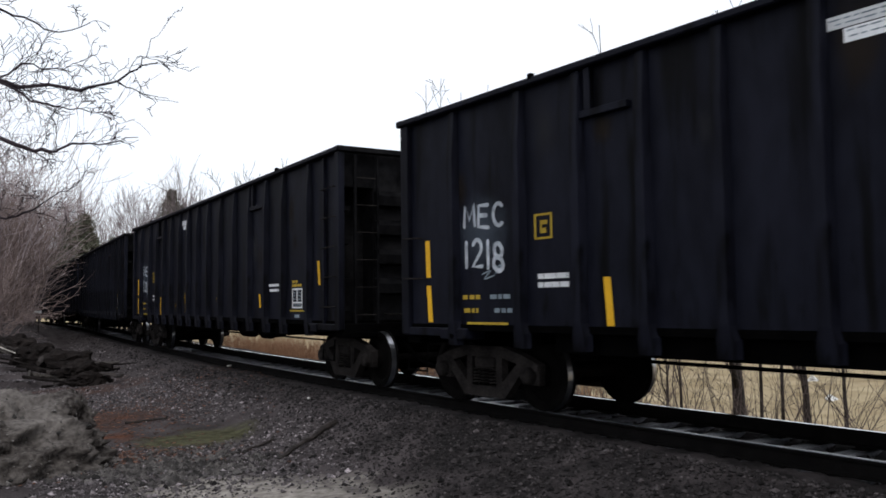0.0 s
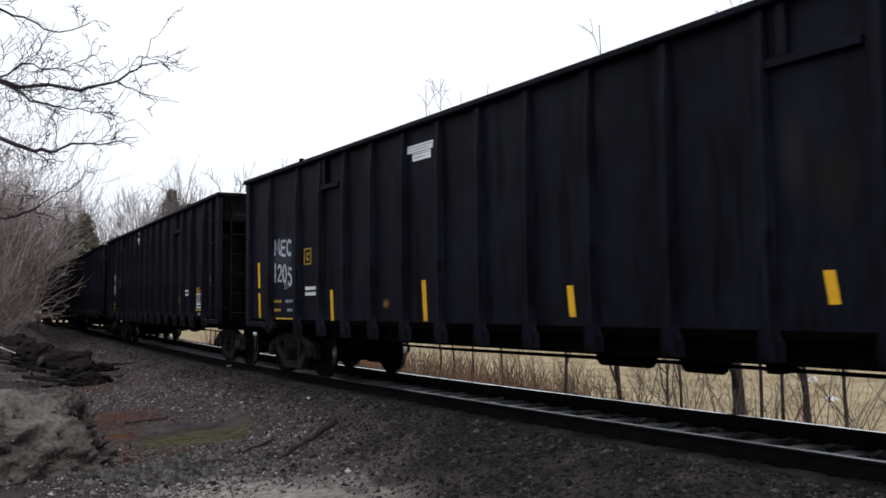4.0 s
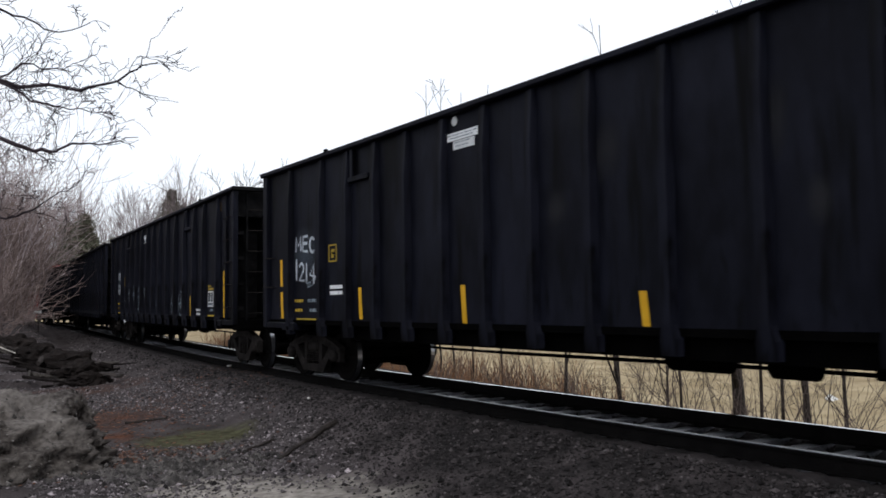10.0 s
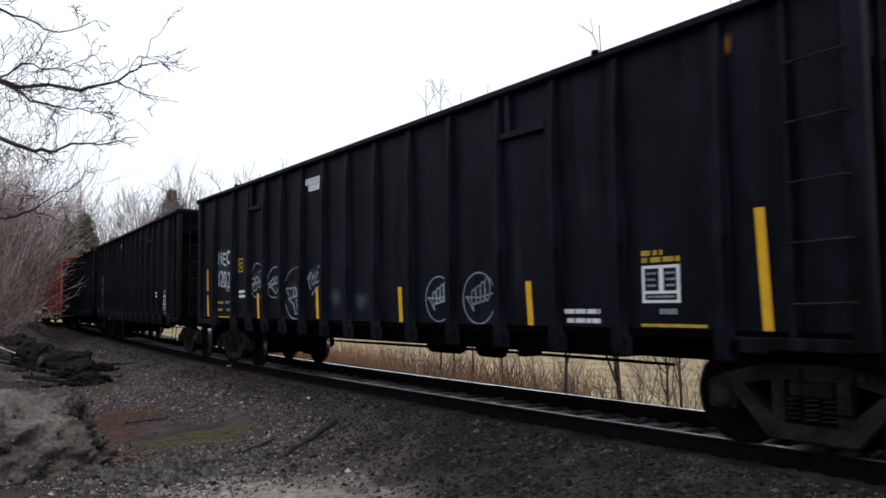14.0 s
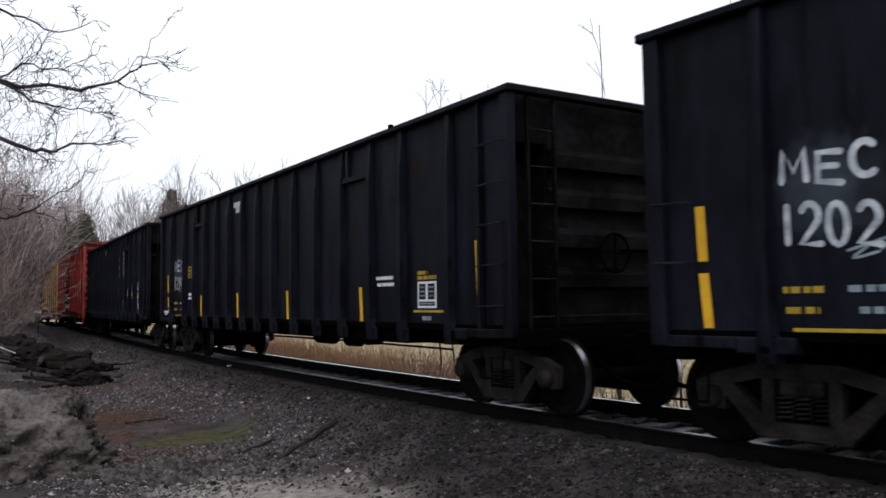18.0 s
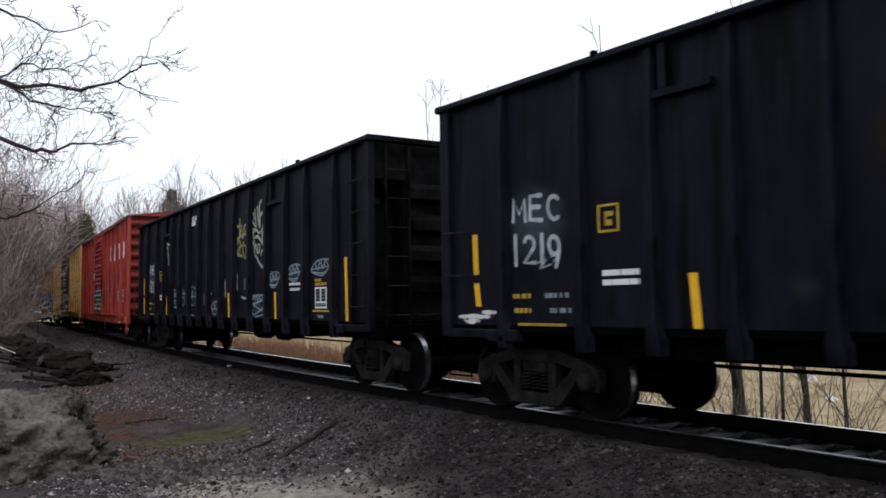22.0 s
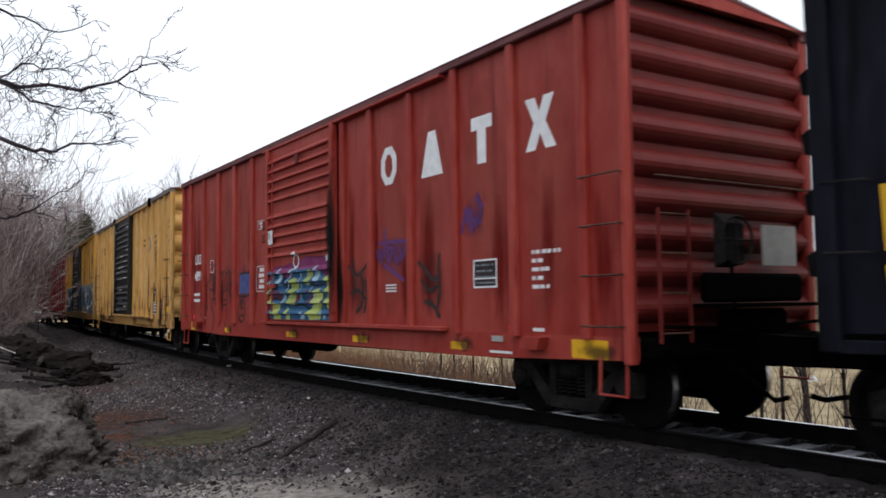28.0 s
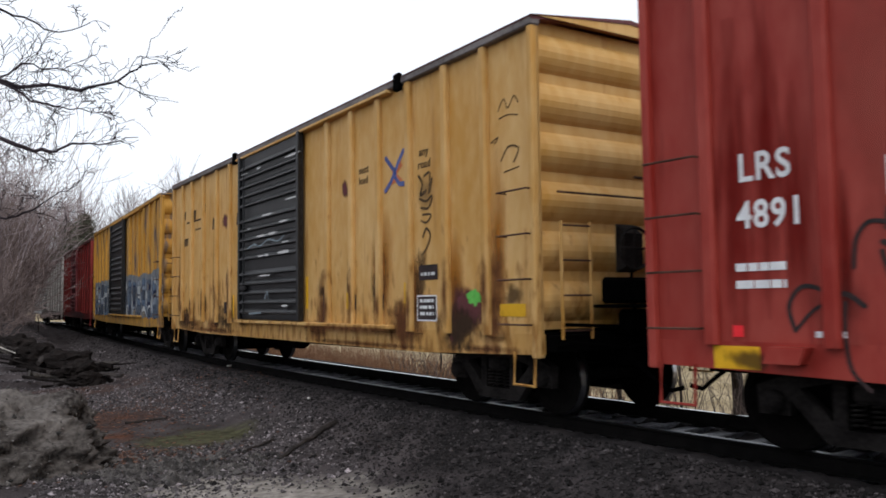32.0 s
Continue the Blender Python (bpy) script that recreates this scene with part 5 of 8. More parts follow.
    for x0, x1, z0, z1 in ((-4.37, -3.74, 1.28, 1.85), (-3.49, -2.84, 1.35, 1.85), (-2.51, -1.77, 1.35, 1.9), (-0.45, 0.27, 1.14, 1.55), (2.66, 3.39, 1.1, 1.6), (3.62, 4.37, 1.7, 2.05), (4.72, 5.47, 1.8, 2.15), (5.9, 6.84, 1.88, 2.16)):
        patch("spray_haze", CHALK_HAZE, car, x0, x1, z0, z1, y + 0.001, "faint chalk-blue sprayed haze")
    # three leaning chalk clusters towards the leading end
    for u, z, w, h in ((4.0, 1.87, 0.34, 0.16), (5.09, 1.97, 0.36, 0.16), (6.37, 2.02, 0.46, 0.14)):
        strokes("spray_tag", [
            [(u - w, z - 0.2 * h), (u - 0.5 * w, z + 0.8 * h), (u + 0.4 * w, z + h), (u + w, z + 0.6 * h), (u + 0.6 * w, z - 0.3 * h), (u, z - h), (u - w, z - 0.2 * h), (u + w, z + 0.1 * h)],
            [(u - 0.6 * w, z + 0.5 * h), (u - 0.3 * w, z - 0.2 * h), (u - 0.1 * w, z + 0.7 * h), (u + 0.2 * w, z - 0.1 * h), (u + 0.4 * w, z + 0.8 * h), (u + 0.7 * w, z + 0.1 * h)],
            [(u - 0.7 * w, z - 0.5 * h), (u, z - 0.7 * h), (u + 0.5 * w, z - 0.5 * h)]], 0.032, CHALK, car, "chalk-blue sprayed loop", y, rng)


tag_end_gondola(CARS[5])
for x0, x1, z0, z1 in ((-8.25, -7.5, 1.17, 1.24), (-7.8, -7.45, 1.22, 1.29), (-8.1, -7.75, 1.11, 1.19)):
    patch("paint_scuff", WHITE_PEEL, CARS[4], x0, x1, z0, z1, -1.5 + 0.001 * z0, "flaking white scuff on the corner")


def door_profile(z0, z1, yf):
    """The front of a sliding door from foot to head, (y, z): pressed ridges in three fields with plain bands between."""
    pts = [(-yf - 0.01, z0), (-yf - 0.01, z0 + 0.05)]
    field = (z1 - z0 - 0.1) / 3
    step = (field - 0.14) / 5
    for f in range(3):
        for k in range(5):
            z = z0 + 0.05 + f * field + k * step
            pts += [(-yf - 0.005, z + step * 0.34), (-yf - 0.078, z + step * 0.42), (-yf - 0.074, z + step * 0.56), (-yf - 0.005, z + step * 0.9)]
    return pts + [(-yf - 0.01, z1)]


def boxcar(name, label, paint, door_paint, roof_paint, posts, half, top, door, end_ribs, rib_h, side_sheet=None, tail=0.2, end_paint=None, eave_paint=None):
    """An outside-post boxcar: side sheets, posts, sliding door, ribbed ends, roof, ladders and underframe."""
    car = thing(name, label, "railcar", "boxcars of the train")
    turn = Matrix.Translation((-tail, 0, 0)) @ Matrix.Rotation(math.pi, 4, "Z")
    bot, yp, yf = 0.98, 1.49, 1.565
    for near, m in ((True, Matrix.Identity(4)), (False, turn)):
        bm = bmesh.new()
        box(bm, -half - tail, half, -yp, -yp + 0.03, bot - 0.02, top)
        part("side_sheet", bm, (side_sheet or paint) if near else paint, car, "", m)
        for u in posts:
            u = u if near else -u - tail
            bm = bmesh.new()
            prism(bm, [(u - 0.07, bot), (u + 0.07, bot), (u + 0.07, top - 0.02), (u - 0.07, top - 0.02)], -yf, -yp + 0.002)
            bmesh.ops.bevel(bm, geom=[e for e in bm.edges if abs(e.verts[0].co.z - e.verts[1].co.z) > 1 and e.verts[0].co.y < -yp - 0.03], offset=0.025, segments=1, affect="EDGES")
            part("side_post", bm, side_sheet or paint, car, "", m)
        # side sill, deeper towards the middle, and the eave rail
        bm = bmesh.new()
        prism(bm, [(-half - tail, 0.78), (-5.2, 0.7), (5.2, 0.7), (half, 0.78), (half, bot + 0.03), (-half - tail, bot + 0.03)], -yp - 0.002, -yp + 0.06)
        part("side_sill", bm, paint, car, "", m)
        bm = bmesh.new()
        box(bm, -half - tail - 0.02, half + 0.02, -yf - 0.02, -yp + 0.05, top - 0.1, top + 0.02, 0.015)
        part("eave_rail", bm, eave_paint or paint, car, "", m)
        # sliding door with pressed ridges, its frame, track and lock rods
        x0, x1 = door
        z0, z1 = bot + 0.1, top - 0.12
        bm = bmesh.new()
        pts = door_profile(z0, z1, yf) + [(-yf + 0.03, z1), (-yf + 0.03, z0)]
        a = [bm.verts.new((x0, p, q)) for p, q in pts]
        b = [bm.verts.new((x1, p, q)) for p, q in pts]
        bm.faces.new(a)
        bm.faces.new(b[::-1])
        for i in range(len(pts)):
            j = (i + 1) % len(pts)
            bm.faces.new((a[j], a[i], b[i], b[j]))
        leaf = part("sliding_door", bm, door_paint, car, "ridged sliding freight door", m)
        for x in (x0 + 0.05, x1 - 0.05):
            bm = bmesh.new()
            box(bm, x - 0.05, x + 0.05, -yf - 0.085, -yf - 0.01, z0, z1, 0.01)
            part("door_stile", bm, door_paint, leaf)
        bm = bmesh.new()
        tube(bm, [(x0 + 0.35, -yf - 0.07, z0 + 0.1), (x0 + 0.35, -yf - 0.07, z1 - 0.1)], 0.018, 6)
        box(bm, x0 + 0.2, x0 + 0.5, -yf - 0.1, -yf - 0.05, 1.7, 1.78)
        part("lock_rod", bm, door_paint, leaf)
        bm = bmesh.new()
        box(bm, x0 - 0.3, x1 + 3.3, -yf - 0.06, -yp + 0.01, bot + 0.02, bot + 0.08, 0.01)
        part("door_track", bm, paint, car, "", m)
        bm = bmesh.new()
        box(bm, x0 - 0.3, x1 + 3.3, -yf - 0.05, -yp + 0.01, top - 0.15, top - 0.1, 0.01)
        part("door_rail", bm, paint, car, "", m)
        for sgn in (1, -1):
            t = tail if sgn == -1 else 0.0
            for k in range(4):
                bm = bmesh.new()
                z, a, b = 1.12 + 0.52 * k, sgn * (half - 0.62) - t, sgn * (half - 0.06) - t
                tube(bm, [(a, -yp, z), (a, -yf - 0.07, z), (b, -yf - 0.07, z), (b, -yp, z)], 0.012, 5)
                part("rung", bm, RUNG_STEEL, car, "", m)
            bm = bmesh.new()
            box(bm, min(sgn * half, sgn * (half - 0.09)) - t, max(sgn * half, sgn * (half - 0.09)) - t, -yf - 0.005, -yp + 0.05, 0.74, top - 0.01, 0.012)
            part("corner_post", bm, paint, car, "", m)
            bm = bmesh.new()
            a, b = sgn * (half - 0.1) - t, sgn * (half - 0.48) - t
            tube(bm, [(a, -1.5, 0.8), (a, -1.52, 0.42), (b, -1.52, 0.42), (b, -1.5, 0.8)], 0.022, 5)
            part("stirrup_step", bm, paint, car, "", m)
        ends = half - rib_h
        # the pressed end: broad horizontal ribs with shadowed grooves
        bm = bmesh.new()
        lo, hi = bot + 0.15, top - 0.05
        step = (hi - lo) / end_ribs
        prof = [(ends - 0.06, bot + 0.08), (ends, bot + 0.08), (ends, lo)]
        for k in range(end_ribs):
            z = lo + k * step
            prof += [(ends + rib_h * math.sin(math.pi * f) ** 0.8, z + step * (0.04 + 0.8 * f)) for f in (0.0, 0.09, 0.2, 0.35, 0.5, 0.65, 0.8, 0.91, 1.0)]
        prof += [(ends, top), (ends - 0.06, top)]
        prism(bm, prof, -yp + 0.03, yp - 0.03)
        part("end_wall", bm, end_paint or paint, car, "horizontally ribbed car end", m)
        bm = bmesh.new()
        ridge = [bm.verts.new((x, yy, z)) for x in (half - 0.04, half + 0.05) for yy, z in ((-yp, top), (0, top + 0.175), (yp, top))]
        bm.faces.new((ridge[0], ridge[1], ridge[2]))
        bm.faces.new((ridge[3], ridge[5], ridge[4]))
        bm.faces.new((ridge[0], ridge[3], ridge[4], ridge[1]))
        bm.faces.new((ridge[1], ridge[4], ridge[5], ridge[2]))
        part("end_gable", bm, paint, car, "", m)
        for yy in (-1.32, -0.88):
            bm = bmesh.new()
            box(bm, half + rib_h + 0.04, half + rib_h + 0.07, yy - 0.012, yy + 0.012, 0.95, 2.3)
            part("end_ladder_stile", bm, end_paint or paint, car, "", m)
        for k in range(4):
            bm = bmesh.new()
            tube(bm, [(half + rib_h + 0.06, -1.32, 1.05 + 0.4 * k), (half + rib_h + 0.06, -0.88, 1.05 + 0.4 * k)], 0.012, 5)
            part("rung", bm, RUNG_STEEL, car, "", m)
        bm = bmesh.new()
        box(bm, half + 0.05, half + 0.45, -0.75, 0.9, 1.3, 1.34)
        part("crossover_platform", bm, UNDER, car, "", m)
        bm = bmesh.new()
        tube(bm, [(half + rib_h + 0.1, -1.4, 2.62), (half + rib_h + 0.1, 1.4, 2.62)], 0.014, 5)
        part("end_handhold", bm, RUNG_STEEL, car, "", m)
        bm = bmesh.new()
        box(bm, half - 0.3, half + 0.14, -1.4, 1.4, 0.8, bot + 0.02, 0.02)
        part("end_sill", bm, UNDER, car, "", m)
    bm = bmesh.new()
    lathe(bm, [(0.23, 0.0), (0.25, -0.02), (0.27, 0.0), (0.25, 0.02), (0.23, 0.0)], 20, closed=False)
    for k in range(4):
        tube(bm, [(0, 0, 0), (0.25 * math.cos(1.5708 * k), 0, 0.25 * math.sin(1.5708 * k))], 0.014, 5)
    part("brake_wheel", bm, TRUCK_IRON, car, "round hand-brake wheel", Matrix.Translation((half + rib_h + 0.2, -0.3, 2.0)) @ Matrix.Rotation(radians(90), 4, "Z"))
    # hand-brake housing, its chain and the rigging below it
    bm = bmesh.new()
    prism(bm, [(half + rib_h, 1.72), (half + rib_h + 0.15, 1.78), (half + rib_h + 0.15, 2.18), (half + rib_h, 2.3)], -0.42, -0.12)
    part("brake_housing", bm, TRUCK_IRON, car, "hand-brake gear housing")
    bm = bmesh.new()
    tube(bm, [(half + rib_h + 0.08, -0.25, 1.74), (half + rib_h + 0.07, -0.22, 1.4), (half + rib_h + 0.02, -0.1, 1.0)], 0.02, 5)
    part("brake_chain", bm, UNDER, car)
    for z, ya, yb in ((1.12, -1.3, 1.3), (1.5, -0.5, 0.4)):
        bm = bmesh.new()
        tube(bm, [(half + rib_h + 0.05, ya, z), (half + rib_h + 0.07, (ya + yb) / 2, z - 0.06), (half + rib_h + 0.05, yb, z)], 0.022, 5)
        part("brake_pipe", bm, UNDER, car)
    # oversized near-black bracket: the shade low on the end is put into it
    bm = bmesh.new()
    box(bm, half + rib_h, half + rib_h + 0.12, -0.7, 0.95, 1.35, 1.66, 0.04)
    box(bm, half + rib_h, half + rib_h + 0.2, -0.45, 0.55, 1.0, 1.28, 0.05)
    part("brake_bracket", bm, UNDER, car, "black brake bracket, end shade in its colour")
    bm = bmesh.new()
    box(bm, half + rib_h + 0.02, half + rib_h + 0.045, 0.35, 0.95, 1.75, 2.2)
    part("end_placard", bm, PLATE_GREY, car, "blank grey placard board")
    # roof panels with standing seams
    n = 14
    for k in range(n):
        a, b = -half - tail - 0.03 + (2 * half + tail + 0.06) * k / n, -half - tail - 0.03 + (2 * half + tail + 0.06) * (k + 1) / n
        bm = bmesh.new()
        v = [bm.verts.new(p) for x in (a + 0.004, b - 0.004) for p in ((x, -yf - 0.03, top - 0.005), (x, 0, top + 0.17), (x, yf + 0.03, top - 0.005), (x, yf, top - 0.04), (x, 0, top + 0.13), (x, -yf, top - 0.04))]
        for i in range(6):
            j = (i + 1) % 6
            bm.faces.new((v[i], v[j], v[j + 6], v[i + 6]))
        bm.faces.new(v[:6][::-1])
        bm.faces.new(v[6:])
        part("roof_panel", bm, roof_paint, car)
        bm = bmesh.new()
        v = [bm.verts.new(p) for x in (b - 0.03, b + 0.03) for p in ((x, -yf - 0.035, top - 0.0), (x, 0, top + 0.205), (x, yf + 0.035, top), (x, 0, top + 0.15))]
        for i in range(4):
            j = (i + 1) % 4
            bm.faces.new((v[i], v[j], v[j + 4], v[i + 4]))
        bm.faces.new(v[:4][::-1])
        bm.faces.new(v[4:])
        part("roof_seam", bm, roof_paint, car)
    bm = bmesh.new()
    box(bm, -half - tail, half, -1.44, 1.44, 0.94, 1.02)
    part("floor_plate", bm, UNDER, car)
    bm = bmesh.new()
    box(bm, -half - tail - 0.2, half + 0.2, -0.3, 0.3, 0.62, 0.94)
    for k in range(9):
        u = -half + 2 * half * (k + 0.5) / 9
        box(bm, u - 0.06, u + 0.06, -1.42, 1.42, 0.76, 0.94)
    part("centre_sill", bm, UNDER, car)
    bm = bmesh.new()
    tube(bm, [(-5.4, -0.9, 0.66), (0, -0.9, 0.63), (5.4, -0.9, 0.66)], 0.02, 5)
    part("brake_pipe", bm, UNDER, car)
    bm = bmesh.new()
    lathe(bm, [(0.06, -0.5), (0.2, -0.45), (0.2, 0.45), (0.06, 0.5)], 14)
    part("air_reservoir", bm, UNDER, car, "", Matrix.Translation((-1.4, -0.7, 0.66)) @ Matrix.Rotation(radians(90), 4, "Z"))
    couplers(car, half + 0.1, half + 0.95, tail)
    for x in (-6.3, 6.3):
        add_truck(car, x)
    return car


DUSTY_EAVE = mat("dusty_grey_eave", (0.1, 0.085, 0.082), (0.24, 0.215, 0.21), 0.7, 0, 1.2, 12, 0.1)
POSTS_RED = (-7.5, -6.4, -5.25, -4.13, -3.0, -2.15, 1.31, 2.28, 3.5, 4.66, 5.89, 7.11)
POSTS_YEL = (-7.05, -6.19, -5.2, -4.12, -3.15, -2.35, 2.1, 3.02, 3.95, 4.87, 5.84, 6.74)
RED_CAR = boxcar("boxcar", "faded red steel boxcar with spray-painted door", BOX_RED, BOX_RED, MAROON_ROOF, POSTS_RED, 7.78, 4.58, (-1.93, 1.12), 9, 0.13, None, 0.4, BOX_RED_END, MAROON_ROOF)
YELLOW_CAR = boxcar("boxcar", "weathered yellow steel boxcar with black ridged door", BOX_YELLOW, DOOR_BLACK, MAROON_ROOF, POSTS_YEL, 7.75, 4.68, (-2.25, 1.08), 6, 0.12, eave_paint=DUSTY_EAVE)
OCHRE_CAR = boxcar("boxcar", "grimy ochre boxcar with sprayed lower side", BOX_OCHRE, DOOR_BLACK, GALVANISED, POSTS_YEL, 7.75, 4.68, (-2.25, 1.08), 6, 0.1, GRAFFITI_LOW)
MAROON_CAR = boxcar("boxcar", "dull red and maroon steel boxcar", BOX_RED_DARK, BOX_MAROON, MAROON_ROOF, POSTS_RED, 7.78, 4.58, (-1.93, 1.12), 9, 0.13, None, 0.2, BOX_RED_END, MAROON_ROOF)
WHITE_CAR = boxcar("boxcar", "dirty white steel boxcar", BOX_WHITE, BOX_WHITE, GALVANISED, POSTS_RED, 7.78, 4.58, (-1.93, 1.12), 9, 0.09)


def flat(bm, pts, y):
    """A plain flat painted shape in the x-z plane."""
    a = [bm.verts.new((x, y, z)) for x, z in pts]
    bm.faces.new(a)
    return bm


def door_paint(car):
    """The many-coloured piece sprayed over the foot of the red sliding door, laid on its ridges."""
    prof = door_profile(1.08, 4.46, 1.565)
    pz, py = [q for _, q in prof], [p for p, _ in prof]
    magenta = mat("magenta_spray_paint", (0.17, 0.018, 0.1), (0.24, 0.04, 0.14), 0.6, 0, 4, 40, 0.05)
    teal = mat("deep_blue_spray_paint", (0.012, 0.06, 0.15), (0.03, 0.12, 0.24), 0.55, 0, 2.5, 40, 0.05)
    sky_tone = mat("pale_blue_spray_paint", (0.16, 0.34, 0.46), (0.42, 0.58, 0.66), 0.6, 0, 5, 40, 0.05)
    lime = mat("lime_spray_paint", (0.3, 0.38, 0.08), (0.46, 0.52, 0.2), 0.6, 0, 3, 40, 0.05)
    plum = mat("plum_spray_paint", (0.075, 0.022, 0.05), (0.12, 0.04, 0.075), 0.6, 0, 5, 40, 0.05)
    ink = mat("black_outline_paint", (0.006, 0.007, 0.012), (0.016, 0.016, 0.03), 0.6, 0, 5, 40, 0.05)

    def lay(bm, level, material, label):
        bmesh.ops.triangulate(bm, faces=bm.faces[:])
        for z in pz:
            bmesh.ops.bisect_plane(bm, geom=bm.verts[:] + bm.edges[:] + bm.faces[:], dist=0.0005, plane_co=(0, 0, z), plane_no=(0, 0, 1))
        for v in bm.verts:
            v.co.y = float(np.interp(v.co.z, pz, py)) - 0.0025 - 0.0012 * level
        part("sprayed_shape", bm, material, car, label)

    def shape(level, material, label, *outline):
        lay(flat(bmesh.new(), outline, -1.6), level, material, label)

    def line(level, material, label, width, *pts):
        lay(ribbon(bmesh.new(), pts, width, -1.6), level, material, label)

    shape(0, magenta, "magenta sprayed halo", (-1.9, 1.15), (1.1, 1.15), (1.1, 2.2), (0.95, 2.27), (0.7, 2.2), (0.4, 2.18), (0.0, 2.24), (-0.35, 2.2), (-0.6, 2.12), (-0.85, 2.16), (-1.15, 2.1), (-1.5, 2.12), (-1.9, 2.05))
    shape(1, teal, "deep blue sprayed ground", (-1.91, 1.1), (1.1, 1.1), (1.1, 1.62), (0.78, 1.66), (0.72, 1.86), (0.55, 1.98), (0.3, 1.94), (0.2, 2.02), (-0.1, 2.02), (-0.3, 2.0), (-0.5, 2.02), (-0.75, 1.92), (-0.9, 1.7), (-1.08, 1.72), (-1.2, 1.96), (-1.42, 1.98), (-1.55, 1.9), (-1.78, 2.02), (-1.91, 1.98))
    shape(2, plum, "plum sprayed hollow", (-1.68, 1.62), (-1.42, 1.66), (-1.18, 1.62), (-1.16, 1.52), (-1.22, 1.47), (-1.66, 1.47))
    shape(2, plum, "plum sprayed hollow", (0.08, 1.64), (0.22, 1.66), (0.26, 1.5), (0.2, 1.36), (0.08, 1.38))
    shape(2, plum, "plum sprayed hollow", (-0.55, 1.5), (-0.4, 1.58), (-0.3, 1.56), (-0.28, 1.42), (-0.42, 1.4))
    shape(2, lime, "lime sprayed letter", (-1.91, 1.82), (-1.8, 1.82), (-1.74, 1.52), (-1.64, 1.42), (-1.3, 1.4), (-1.26, 1.1), (-1.62, 1.1), (-1.7, 1.34), (-1.84, 1.44), (-1.91, 1.5))
    shape(2, lime, "lime sprayed letter", (-0.74, 1.82), (-0.62, 1.88), (-0.38, 1.83), (-0.4, 1.63), (-0.52, 1.6), (-0.58, 1.5), (-0.4, 1.44), (-0.48, 1.36), (-0.82, 1.38), (-0.92, 1.5), (-0.78, 1.6))
    shape(2, lime, "lime sprayed letter", (-0.03, 1.95), (0.23, 2.0), (0.2, 1.8), (0.06, 1.72), (-0.08, 1.72))
    shape(2, lime, "lime sprayed letter", (0.28, 1.58), (0.46, 1.64), (0.62, 1.66), (0.66, 1.46), (0.52, 1.32), (0.54, 1.12), (0.08, 1.1), (-0.04, 1.2), (0.18, 1.3), (0.24, 1.44))
    shape(2, lime, "lime sprayed letter", (0.78, 1.82), (0.92, 1.96), (1.06, 1.98), (1.12, 1.88), (1.08, 1.66), (1.04, 1.4), (0.94, 1.3), (0.76, 1.3), (0.84, 1.44), (0.84, 1.66))
    shape(2, lime, "lime sprayed letter", (-0.96, 1.34), (-0.84, 1.3), (-0.82, 1.1), (-1.02, 1.1))
    shape(3, sky_tone, "pale blue sprayed highlight", (-1.36, 2.06), (-1.24, 2.08), (-1.2, 1.9), (-1.12, 1.76), (-1.4, 1.74), (-1.34, 1.9))
    shape(3, sky_tone, "pale blue sprayed highlight", (0.38, 2.05), (0.46, 2.06), (0.52, 1.92), (0.56, 1.8), (0.4, 1.76), (0.28, 1.86), (0.38, 1.92))
    shape(3, sky_tone, "pale blue sprayed highlight", (-1.12, 1.6), (-0.98, 1.6), (-0.94, 1.42), (-1.1, 1.4))
    shape(3, sky_tone, "pale blue sprayed highlight", (-0.26, 1.22), (-0.16, 1.26), (-0.14, 1.12), (-0.34, 1.11))
    shape(3, sky_tone, "pale blue sprayed highlight", (0.6, 1.24), (0.68, 1.28), (0.76, 1.14), (0.66, 1.12))
    for pts in ([(-0.92, 1.62), (-0.86, 1.86), (-0.68, 2.0), (-0.45, 2.05)], [(-0.3, 1.5), (-0.28, 1.72), (-0.32, 1.98)], [(0.25, 1.36), (0.27, 1.56), (0.2, 1.68)], [(-1.72, 1.66), (-1.68, 1.9), (-1.6, 1.98)]):
        line(4, sky_tone, "pale sprayed outline", 0.045, *pts)
    line(4, WHITE_MARK, "white sprayed ring", 0.05, *arc(-0.53, 2.18, 0.12, 0.12, 10, 365, 14))
    line(5, WHITE_MARK, "white sprayed stroke", 0.06, (-0.6, 2.3), (-0.52, 2.33), (-0.44, 2.3))
    shape(5, WHITE_MARK, "white sprayed dab", (0.74, 2.2), (0.84, 2.24), (0.86, 2.14), (0.76, 2.12))
    for pts in ([(-1.72, 1.5), (-1.4, 1.49), (-1.16, 1.46)], [(0.66, 1.6), (0.7, 1.42), (0.8, 1.3)], [(-0.6, 1.36), (-0.2, 1.38), (0.1, 1.3)], [(-1.0, 1.72), (-0.96, 1.5), (-1.04, 1.36)], [(0.1, 1.74), (0.4, 1.7), (0.7, 1.72)]):
        line(6, ink, "black sprayed outline", 0.035, *pts)


